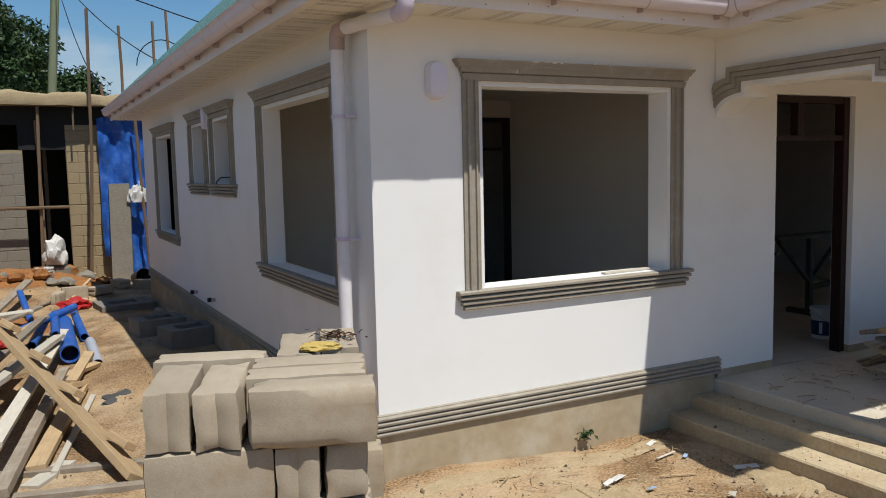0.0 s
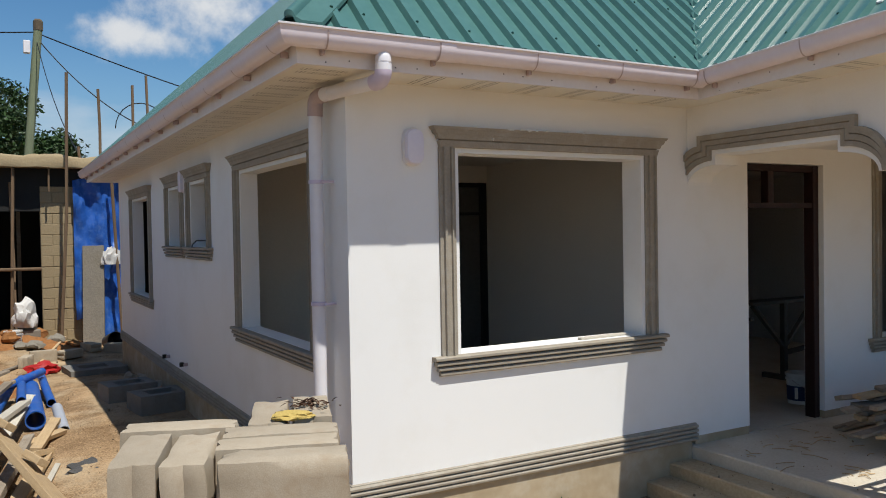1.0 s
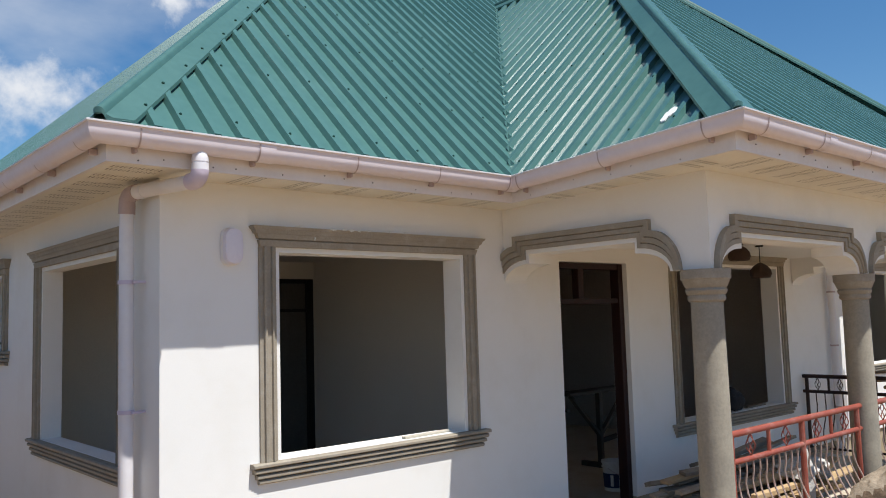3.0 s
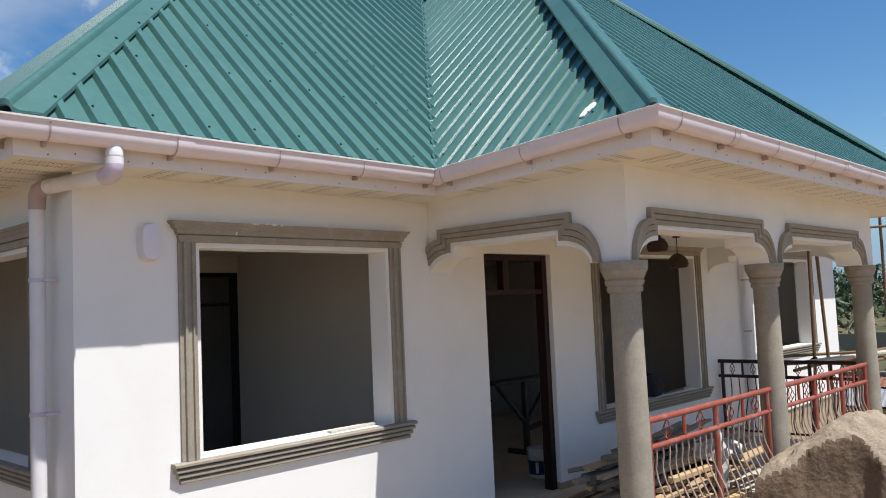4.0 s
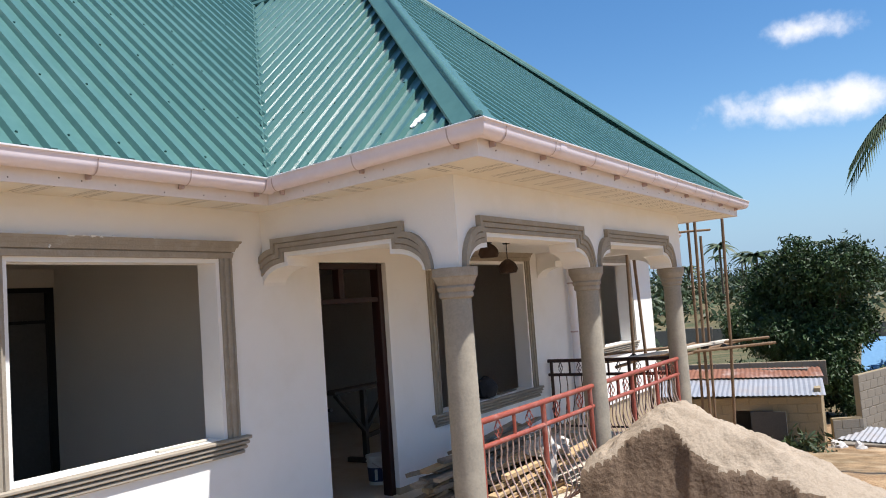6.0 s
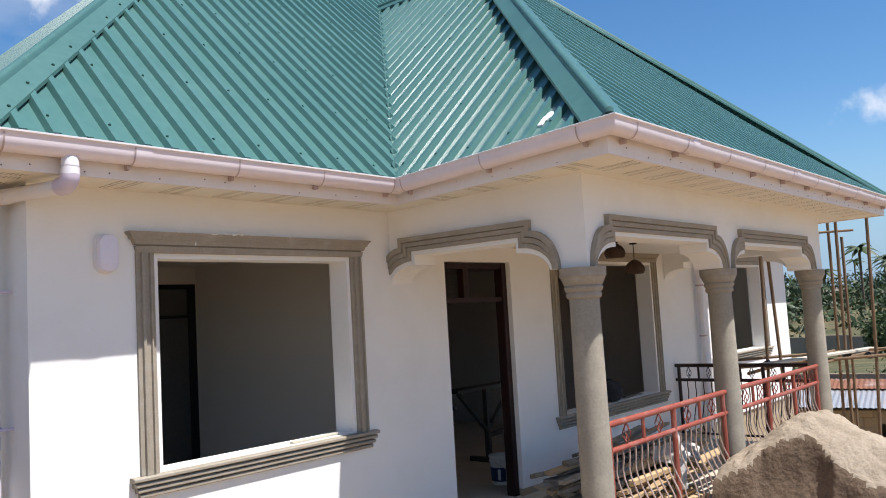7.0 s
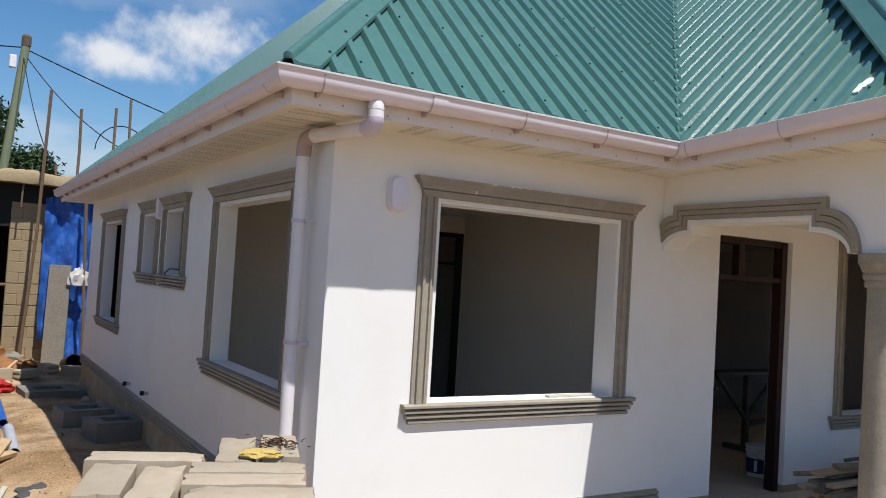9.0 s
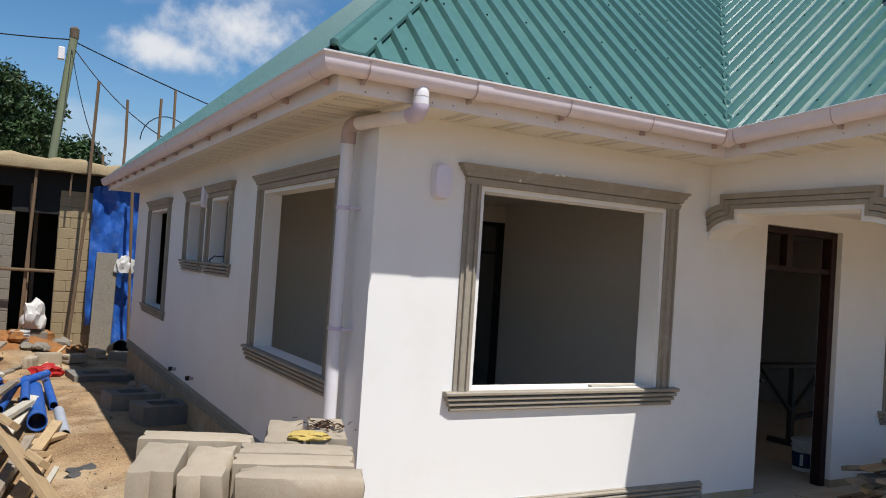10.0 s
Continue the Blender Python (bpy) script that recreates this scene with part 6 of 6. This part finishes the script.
lump("cloth", (0.22, 13.5, 1.75), (0.18, 0.06, 0.24), PAPER, 6, 0.6, 2.2, label="white torn sack tied to a pole", category="sack")
PG = "poles at the unfinished building"
PL = "thin upright wooden pole at the unfinished building"
for a, b, r in (((-0.82, 13.4, -0.1), (-0.58, 13.4, 5.75), 0.033), ((-1.70, 13.7, 0.2), (-1.60, 13.7, 3.8), 0.033), ((0.40, 13.4, -0.1), (0.25, 13.55, 3.75), 0.035), ((0.21, 15.0, 3.9), (0.20, 15.0, 5.72), 0.033), ((1.02, 15.5, 3.9), (1.02, 15.5, 5.95), 0.033), ((1.5, 16.0, 3.9), (1.42, 16.0, 6.3), 0.033), ((-0.25, 14.6, 3.9), (-0.28, 14.6, 4.35), 0.03), ((-1.62, 13.72, 0.0), (-1.66, 13.9, 3.5), 0.025)):
    pole(a, b, r, PL, PG)
pole((-4.2, 13.6, 1.72), (-1.12, 13.6, 1.70), 0.035, "level wooden pole tied across the doorway", PG)
pole((-0.95, 13.66, 3.3), (-0.93, 13.66, 3.85), 0.02, PL, PG)

# utility pole and lines
POLEM = material("treated_pole", (0.22, 0.25, 0.15), (0.16, 0.18, 0.11), 0.85, big=3, fine=40, bump=0.3, stretch=(4, 4, 0.6))
up = empty("utility_pole", label="greenish treated timber utility pole with wires", category="utility pole")
part("pole", pipe_run(bmesh.new(), [(-1.35, 24, -0.2), (-0.92, 24, 4.5), (-0.48, 24, 9.3)], 0.13, 12), POLEM, up, smooth=True)
part("meter_box", boxes((-0.95, -0.75, 23.7, 23.9, 8.2, 8.6), bevel=0.02), PVC, up)
part("pole_cap", lathe(bmesh.new(), [(0.145, 9.0), (0.145, 9.3), (0.09, 9.36)], (-0.50, 24, 0), 12), BARK, up)


def wire(a, b, sag, r=0.03, loop=0):
    a, b = Vector(a), Vector(b)
    pts = []
    for i in range(15):
        t = i / 14
        p = a.lerp(b, t) - Vector((0, 0, sag * 4 * t * (1 - t)))
        pts.append(p)
    return tagged(part("overhead_wire", pipe_run(bmesh.new(), pts, r, 6), BLACK), "thin black overhead cable from the utility pole", "cable", group="overhead cables")


wire((-0.5, 24, 8.95), (-9, 26, 9.3), 0.25, 0.02)
wire((-0.5, 24, 8.9), (8.5, 24, 6.4), 0.15, 0.02)
wire((-0.5, 24, 8.7), (3.0, 21, 5.4), 0.5, 0.018)
wire((-0.55, 23.9, 8.6), (-0.15, 15, 4.1), 0.45, 0.014)
loopp = [(2.1 + 0.75 * math.cos(t), 21, 5.6 + 0.8 * math.sin(t)) for t in [math.pi * k / 12 for k in range(13)]]
tagged(part("overhead_wire", pipe_run(bmesh.new(), loopp, 0.016, 6), BLACK), "loop of black cable beyond the roof", "cable", group="overhead cables")

# ---- building yard clutter along the side passage ----
BLUEPIPE = material("blue_pipe_plastic", (0.02, 0.11, 0.42), (0.015, 0.085, 0.34), 0.4, big=5, fine=40, bump=0.03, spec=0.45, dirt=(0.30, 0.26, 0.22), dirt_amount=0.35, dirt_scale=6)
GREYPIPE = material("grey_pipe_plastic", (0.42, 0.45, 0.50), (0.34, 0.36, 0.41), 0.45, big=5, fine=40, bump=0.03, dirt=(0.35, 0.28, 0.2), dirt_amount=0.3, dirt_scale=6)


def open_pipe(a, b, r, mat, label):
    a, b = Vector(a), Vector(b)
    d = b - a
    bm = lathe(bmesh.new(), [(r, 0), (r, d.length), (r * 0.88, d.length), (r * 0.88, 0.0)], seg=18)
    bmesh.ops.delete(bm, geom=[f for f in bm.faces if len(f.verts) > 4], context="FACES_ONLY")
    n = 18
    bm.verts.ensure_lookup_table()
    for k in range(n):
        bm.faces.new((bm.verts[k], bm.verts[(k + 1) % n], bm.verts[3 * n + (k + 1) % n], bm.verts[3 * n + k]))
    ob = part("plastic_pipe", bm, mat, smooth=True)
    ob.matrix_world = Matrix.Translation(a) @ d.to_track_quat("Z", "Y").to_matrix().to_4x4()
    return tagged(ob, label, "pipe", group="plastic pipes in the yard")


BP = "length of blue plastic pipe lying on the earth"
open_pipe((-1.42, 6.55, 0.20), (-1.45, 8.4, 0.30), 0.055, BLUEPIPE, BP)
open_pipe((-1.38, 5.1, 0.13), (-1.36, 6.5, 0.14), 0.065, GREYPIPE, "length of grey plastic pipe lying on the earth")
open_pipe((-1.66, 5.3, 0.25), (-1.62, 7.6, 0.25), 0.11, BLUEPIPE, "wide blue plastic pipe lying on the timber")
open_pipe((-1.78, 5.9, 0.38), (-1.72, 7.9, 0.34), 0.055, BLUEPIPE, BP)
open_pipe((-2.2, 6.6, 0.35), (-1.45, 7.9, 0.42), 0.055, BLUEPIPE, BP)
open_pipe((-2.05, 5.8, 0.30), (-1.85, 7.6, 0.30), 0.055, BLUEPIPE, BP)
open_pipe((-2.02, 8.5, 0.15), (-2.15, 9.9, 0.45), 0.05, BLUEPIPE, BP)
TG = "loose timbers in the yard"
TL = "loose sawn timber board in the yard heap"
boards = (((-2.36, 1.7, 0.36), (-1.66, 6.4, 0.34), 0.11, 0.05, PALEWOOD), ((-2.32, 1.0, 0.22), (-1.75, 4.6, 0.22), 0.10, 0.07, OLDWOOD),
          ((-2.10, 1.6, 0.16), (-1.64, 3.9, 0.18), 0.14, 0.05, WOODM), ((-1.98, 1.5, 0.13), (-1.55, 3.6, 0.14), 0.05, 0.04, PALEWOOD),
          ((-2.6, 2.6, 0.45), (-1.75, 5.6, 0.42), 0.13, 0.05, PALEWOOD), ((-2.7, 3.2, 0.40), (-1.9, 6.6, 0.50), 0.10, 0.05, OLDWOOD),
          ((-2.9, 2.0, 0.28), (-2.2, 4.9, 0.3), 0.12, 0.05, OLDWOOD), ((-1.85, 4.2, 0.22), (-1.40, 4.95, 0.17), 0.09, 0.05, WOODM),
          ((-1.72, 4.05, 0.20), (-1.45, 5.35, 0.22), 0.11, 0.06, WOODM), ((-2.15, 1.35, 0.10), (-1.88, 1.75, 0.11), 0.14, 0.05, PALEWOOD),
          ((-1.78, 3.55, 0.28), (-1.60, 3.95, 0.20), 0.10, 0.06, WOODM), ((-2.5, 7.5, 0.3), (-1.9, 8.6, 0.36), 0.13, 0.04, OLDWOOD),
          ((-2.6, 9.0, 0.2), (-2.0, 11.5, 0.45), 0.14, 0.05, OLDWOOD), ((-2.8, 8.0, 0.35), (-2.0, 8.3, 0.35), 0.12, 0.05, PALEWOOD),
          ((-2.5, 4.6, 0.52), (-1.85, 7.0, 0.45), 0.09, 0.04, WOODM), ((-1.3, 11.2, 0.1), (-0.75, 13.2, 0.3), 0.05, 0.04, WOODM), ((-1.9, 10.5, 0.1), (-1.2, 11.8, 0.12), 0.06, 0.03, OLDWOOD))
for a, b, w, t, m in boards:
    plank("timber_board", a, b, w, t, m, random.uniform(-12, 12), label=TL, category="timber", group=TG)
# a heavy board with cleats, leaning from the heap to the ground
brace = empty("cleated_board", label="heavy sawn board with nailed cleats leaning on the heap", category="timber")
plank("board", (-1.44, 1.05, 0.12), (-2.42, 4.6, 0.86), 0.21, 0.06, WOODM, 35, parent=brace)
for f in (0.12, 0.40, 0.62, 0.86):
    c = Vector((-1.44, 1.05, 0.12)).lerp(Vector((-2.42, 4.6, 0.86)), f) + Vector((0.05, 0.02, 0.05))
    plank("cleat", c - Vector((-0.05, 0.13, -0.02)), c + Vector((-0.05, 0.13, 0.05)), 0.10, 0.06, WOODM, 35, parent=brace)
for y0 in (1.25, 1.75):
    plank("timber_board", (-2.7, y0, 0.13), (-1.35, y0 - 0.3, 0.11), 0.09, 0.05, OLDWOOD, label=TL, category="timber", group=TG)
REDCLOTH = material("red_plastic_sheet", (0.42, 0.02, 0.02), (0.30, 0.015, 0.015), 0.5, big=8, fine=50, bump=0.3)
lump("plastic_sack", (-1.32, 10.2, 0.03), (0.24, 0.18, 0.13), REDCLOTH, 12, 0.6, 2, label="crumpled red plastic sack on the earth", category="sack")
lump("plastic_sack", (-2.4, 5.0, 0.46), (0.16, 0.2, 0.07), REDCLOTH, 14, 0.6, 2, label="crumpled red plastic sack on the timber", category="sack")
lump("cement_sack", (-1.47, 13.2, 0.55), (0.22, 0.2, 0.36), PAPER, 15, 0.4, 2, label="white cement sack standing in the doorway", category="sack")
tagged(part("block_pile", boxes((-1.75, -1.2, 13.1, 13.5, 0.0, 0.5), bevel=0.02), GREYBLOCK), "grey blocks under the cement sack", "blocks")
bucket((-1.70, 12.6, 0.22), 0.16, 0.34, "white dusty bucket standing on red earth")
BINM = material("black_bucket_plastic", (0.05, 0.05, 0.055), (0.035, 0.035, 0.04), 0.5, bump=0.05)
ob = part("black_bucket", lathe(bmesh.new(), [(0.13, 0), (0.18, 0.36), (0.17, 0.36), (0.125, 0.01)], seg=20), BINM, smooth=True)
ob.matrix_world = pose(0.02, 12.9, 0.17, 80, 0, 20)
tagged(ob, "black rubber bucket lying on its side", "bucket")
for i, (x, y) in enumerate(((-1.25, 11.4), (-0.8, 11.6), (-1.55, 11.0), (-0.35, 12.4), (0.1, 12.2))):
    ob = tagged(new("concrete_block", MESHES[i % 5]), "loose concrete block lying on the earth", "block", group="loose blocks")
    ob.matrix_world = pose(x, y, ground_z(x, y) + 0.08, 90 if i % 2 else 0, 0, i * 37)
GREYSHEET = material("dark_plastic_sheet", (0.10, 0.095, 0.09), (0.06, 0.058, 0.055), 0.5, big=8, fine=50, bump=0.4)
lump("plastic_sheet", (-1.28, 3.4, 0.07), (0.24, 0.3, 0.06), GREYSHEET, 17, 0.7, 2, label="crumpled dark plastic sheet on the earth", category="plastic sheet")

# scattered stones, straw and scraps on the earth
STONE = material("yard_stones", (0.33, 0.245, 0.155), (0.21, 0.15, 0.09), 0.95, big=8, fine=60, bump=0.3, island=0.4)
bm = bmesh.new()
for i in range(1500):
    if i < 1050:
        x, y = rng.uniform(-0.4, 3.4), rng.uniform(-3.2, -0.05)
        if x > 2.55 and y > -2.2:
            continue
    else:
        x, y = rng.uniform(-2.2, -0.1), rng.uniform(0.5, 12)
    s = rng.uniform(0.003, 0.011) * (2.0 if rng.random() < 0.08 else 1)
    m = Matrix.Translation((x, y, ground_z(x, y) + s * 0.3 + 0.01)) @ Euler((rng.uniform(0, 6), rng.uniform(0, 6), rng.uniform(0, 6))).to_matrix().to_4x4() @ Matrix.Diagonal((1, rng.uniform(0.6, 1), rng.uniform(0.4, 0.8), 1))
    bmesh.ops.create_icosphere(bm, subdivisions=1, radius=s, matrix=m)
tagged(part("pebble", bm, STONE), "small stones and crumbs scattered on the earth", "pebbles", kind="stuff")
bm = bmesh.new()
for i in range(150):
    if i < 110:
        x, y = rng.uniform(0.4, 3.0), rng.uniform(-2.6, -0.3)
        if x > 2.5 and y > -2.2:
            continue
        z = ground_z(x, y) + 0.02
    else:
        x, y = rng.uniform(3.2, 4.6), rng.uniform(-1.8, -0.1)
        z = FLOOR + 0.004
    an, ln = rng.uniform(0, 6.28), rng.uniform(0.04, 0.22)
    d_ = Vector((math.cos(an), math.sin(an), 0)) * ln / 2
    c = Vector((x, y, z))
    pipe_run(bm, [c - d_, c + Vector((rng.uniform(-0.01, 0.01), rng.uniform(-0.01, 0.01), 0.006)), c + d_], 0.0035, 5)
tagged(part("straw", bm, WOODM), "dry straw and twigs scattered on earth and steps", "straw", kind="stuff")
for i, (x, y) in enumerate(((1.3, -0.8),)):
    plank("paper_scrap", (x, y, ground_z(x, y) + 0.035), (x + 0.09, y + 0.03, ground_z(x, y) + 0.045), 0.035, 0.004, PAPER, 15, label="small pale scrap lying on the earth", category="scrap")
MORTAR = material("spilt_mortar", (0.42, 0.33, 0.205), (0.31, 0.225, 0.125), 0.95, big=5, fine=60, amount=0.6, bump=0.4, bump_scale=40)


def spill(cx, cy, rx, ry, seed, mat, label):
    """A thin ragged patch that follows the ground."""
    n = 44
    vs, fs, keep = [], [], []
    for j in range(n + 1):
        for i in range(n + 1):
            u, v = i / n * 2.6 - 1.3, j / n * 2.6 - 1.3
            x, y = cx + u * rx, cy + v * ry
            k = 1 - math.hypot(u, v) + 0.55 * noise.noise((u * 1.9, v * 1.9, seed)) + 0.22 * noise.noise((u * 6, v * 6, seed))
            keep.append(k > 0)
            vs.append((x, y, ground_z(x, y) + relief(x, y) - 0.012 + 0.030 * min(max(k * 4, 0), 1) + 0.006 * noise.noise((x * 14, y * 14, seed))))
    w = n + 1
    for j in range(n):
        for i in range(n):
            f = (j * w + i, j * w + i + 1, (j + 1) * w + i + 1, (j + 1) * w + i)
            if all(keep[k] for k in f):
                fs.append(f)
    me = bpy.data.meshes.new("mortar_spill")
    me.from_pydata(vs, [], fs)
    me.materials.append(mat)
    me.shade_smooth()
    return tagged(new("mortar_spill", me), label, "mortar", kind="stuff")


spill(1.05, -0.85, 0.55, 0.20, 3, MORTAR, "pale patch of spilt mortar on the earth")
spill(1.75, -0.28, 0.62, 0.13, 9, MORTAR, "crumbs of pale mortar along the plinth foot")
spill(0.55, -0.30, 0.55, 0.10, 14, MORTAR, "crumbs of pale mortar along the plinth foot")
spill(2.45, -1.25, 0.22, 0.30, 21, MORTAR, "pale mortar dust by the lowest step")
BLUEGLASS = material("pale_blue_plastic", (0.35, 0.48, 0.66), (0.28, 0.38, 0.55), 0.35, bump=0.1)
for k, (x, y, dx, dy, wd, m_, lb, ct) in enumerate((
        (1.42, -0.70, 0.16, 0.05, 0.06, PAPER, "torn piece of white paper on the earth", "paper"),
        (2.20, -0.62, 0.05, 0.03, 0.03, BLUEGLASS, "small crushed blue plastic bottle cap", "scrap"),
        (2.33, -0.98, 0.17, -0.06, 0.05, PAPER, "flattened pale carton on the earth", "carton"),
        (1.55, -0.95, 0.08, 0.02, 0.03, BLUEGLASS, "scrap of blue plastic on the earth", "scrap"),
        (0.98, -1.12, 0.10, 0.06, 0.04, PAPER, "small pale scrap on the earth", "scrap"),
        (2.15, -0.28, 0.09, 0.03, 0.04, PAPER, "small pale scrap on the earth", "scrap"),
        (1.95, -1.30, 0.07, 0.05, 0.05, PALEWOOD, "chip of pale wood on the earth", "wood chip"),
        (2.02, -0.52, 0.20, 0.02, 0.02, PALEWOOD, "splinter of pale wood on the earth", "wood chip"),
        (1.80, -0.80, 0.26, -0.08, 0.014, WOODM, "dry split twig on the earth", "twig"),
        (2.25, -1.55, 0.24, 0.10, 0.016, WOODM, "dry split twig on the earth", "twig"))):
    g0, g1 = ground_z(x, y) + relief(x, y), ground_z(x + dx, y + dy) + relief(x + dx, y + dy)
    plank("litter", (x, y, g0 + 0.022), (x + dx, y + dy, g1 + 0.026), wd, 0.005, m_, 8 * (k % 3) - 8, label=lb, category=ct)
bm = bmesh.new()
rl = random.Random(66)
for i in range(260):
    lvl = rl.choice((0, 1, 2, 3))
    if lvl == 0:
        x, y, z = rl.uniform(3.2, 4.9), rl.uniform(-2.0, -0.1), FLOOR - 0.003
    elif lvl < 3:
        x = (2.90, 2.64)[lvl - 1] + rl.uniform(0.0, 0.24)
        y, z = rl.uniform(-2.0, -0.05), (0.34, 0.23)[lvl - 1] + 0.001
    else:
        x, y = rl.uniform(1.6, 2.6), rl.uniform(-2.2, -0.1)
        z = ground_z(x, y) + relief(x, y)
    q = rl.uniform(0.002, 0.007) * (2.6 if rl.random() < 0.06 else 1)
    bmesh.ops.create_icosphere(bm, subdivisions=1, radius=q, matrix=Matrix.Translation((x, y, z + q * 0.35)) @ Euler((rl.uniform(0, 6), rl.uniform(0, 6), rl.uniform(0, 6))).to_matrix().to_4x4() @ Matrix.Diagonal((1, rl.uniform(0.5, 1), rl.uniform(0.35, 0.7), 1)))
tagged(part("cement_crumb", bm, STONE), "crumbs of dirt and cement on the steps", "crumbs", kind="stuff")
rl = random.Random(67)
for i in range(22):
    x, y = -1.75 + rl.gauss(0, 0.55), 12.75 + rl.gauss(0, 0.35)
    q = rl.uniform(0.06, 0.17)
    lump("rubble", (x, y, ground_z(x, y) + 0.10 * rl.random()), (q, q * rl.uniform(0.6, 1), q * rl.uniform(0.5, 0.9)), ORANGE if i % 3 else GREYBLOCK, i + 40, 0.5, 1.7, 2, label="clod of orange earth and broken block", category="rubble", group="rubble at the unfinished building")
bm = bmesh.new()
for i in range(26):
    m = Matrix.Translation((1.72 + rng.gauss(0, 0.035), -0.06 + rng.gauss(0, 0.02), 0.17 + rng.uniform(0, 0.09))) @ Euler((rng.uniform(-0.8, 0.8), rng.uniform(-0.8, 0.8), rng.uniform(0, 6.28))).to_matrix().to_4x4()
    bm.faces.new([bm.verts.new(m @ Vector(p)) for p in ((-0.03, 0, 0), (0, -0.013, 0.004), (0.03, 0, 0), (0, 0.013, 0.004))])
tagged(part("weed", bm, LEAF), "small green weed at the foot of the plinth", "weed", kind="stuff")


def earth_mound(cx, cy, rx, ry, hgt, seed, mat, label):
    vs, fs, n = [], [], 36
    for j in range(n + 1):
        for i in range(n + 1):
            u, v = i / n * 2 - 1, j / n * 2 - 1
            x, y = cx + u * rx, cy + v * ry
            k = max(1 - u * u - v * v, -0.2)
            vs.append((x, y, ground_z(x, y) - 0.06 + hgt * k + 0.10 * hgt * 4 * noise.noise((x * 2.2, y * 2.2, seed)) * max(k, 0) + 0.03 * noise.noise((x * 7, y * 7, seed))))
    w = n + 1
    for j in range(n):
        for i in range(n):
            fs.append((j * w + i, j * w + i + 1, (j + 1) * w + i + 1, (j + 1) * w + i))
    me = bpy.data.meshes.new("earth_mound")
    me.from_pydata(vs, [], fs)
    me.materials.append(mat)
    me.shade_smooth()
    return tagged(new("earth_mound", me), label, "earth mound", kind="stuff")


earth_mound(-2.1, 13.0, 1.5, 1.0, 0.24, 2, ORANGE, "mound of dug orange subsoil at the unfinished building")
earth_mound(-1.0, 12.9, 0.9, 0.8, 0.18, 5, ORANGE, "low mound of dug orange subsoil at the pier")
earth_mound(-2.6, 8.8, 1.0, 1.6, 0.22, 7, ORANGE, "low mound of orange earth under the timber")

# ---- splashes of dried white plaster ----
SPLASH = material("dried_plaster_splash", (0.80, 0.80, 0.78), (0.66, 0.65, 0.62), 0.85, big=8, fine=60, bump=0.1)


def splash(at, u, v, rag, seed):
    """A ragged low patch round a point, spread along u and v."""
    rnd = random.Random(seed)
    at, u, v = Vector(at), Vector(u), Vector(v)
    lift = u.cross(v).normalized() * 0.004
    bm = bmesh.new()
    ring = []
    for k in range(18):
        t = math.tau * k / 18
        r = 1 - rag * rnd.random()
        ring.append(at + u * (r * math.cos(t)) + v * (r * math.sin(t)))
    top = [bm.verts.new(p + lift) for p in ring]
    low = [bm.verts.new(p + (p - at) * 0.08 - lift) for p in ring]
    bm.faces.new(top)
    for k in range(18):
        bm.faces.new((low[k], low[(k + 1) % 18], top[(k + 1) % 18], top[k]))
    return bm


slope = Vector((1, 0, PITCH)).normalized()
tagged(lifted(part("plaster_splash", splash((2.96, -1.86, EZ + 0.22 * PITCH + 0.010), (0, -0.075, 0), slope * 0.10, 0.6, 4), SPLASH)), "dried white splash on the green roof sheet", "splash", kind="stuff")
for k, (x, z, w, h) in enumerate(((0.98, 3.068, 0.04, 0.007), (1.27, 3.060, 0.03, 0.010), (1.365, 3.062, 0.03, 0.010), (1.44, 3.062, 0.035, 0.012), (1.50, 3.060, 0.025, 0.012), (1.60, 3.064, 0.03, 0.009), (1.80, 3.064, 0.02, 0.010), (1.95, 3.064, 0.015, 0.010), (1.131, 2.987, 0.008, 0.014))):
    y = -0.048 if z < 3 else -0.080
    tagged(part("plaster_chip", splash((x, y, z), (w, 0, 0), (0, -0.3 * h, h), 0.75, 20 + k), SPLASH), "pale chip and dried plaster on the moulding", "chip", kind="stuff")

# smear of white plaster down the first column
bm = bmesh.new()
rows = []
for j in range(25):
    v = j / 24
    z = 1.34 + 0.44 * v
    mid = 2.86 - 0.16 * v + 0.12 * noise.noise((z * 9, 3, 1))
    wide = 0.55 * math.sin(math.pi * v) ** 0.7 * (0.75 + 0.9 * noise.noise((z * 14, 7, 2))) + 0.02
    rows.append([bm.verts.new((3.25 + 0.1225 * math.cos(a), -1.92 + 0.1225 * math.sin(a), z)) for a in [mid + wide * (i / 6 - 0.5) for i in range(7)]])
for j in range(24):
    for i in range(6):
        if noise.noise((j * 0.45, i * 0.9, 5)) < 0.28:
            bm.faces.new((rows[j][i], rows[j][i + 1], rows[j + 1][i + 1], rows[j + 1][i]))
tagged(part("plaster_smear", bm, SPLASH), "ragged white plaster smear on the cement column", "smear", kind="stuff")
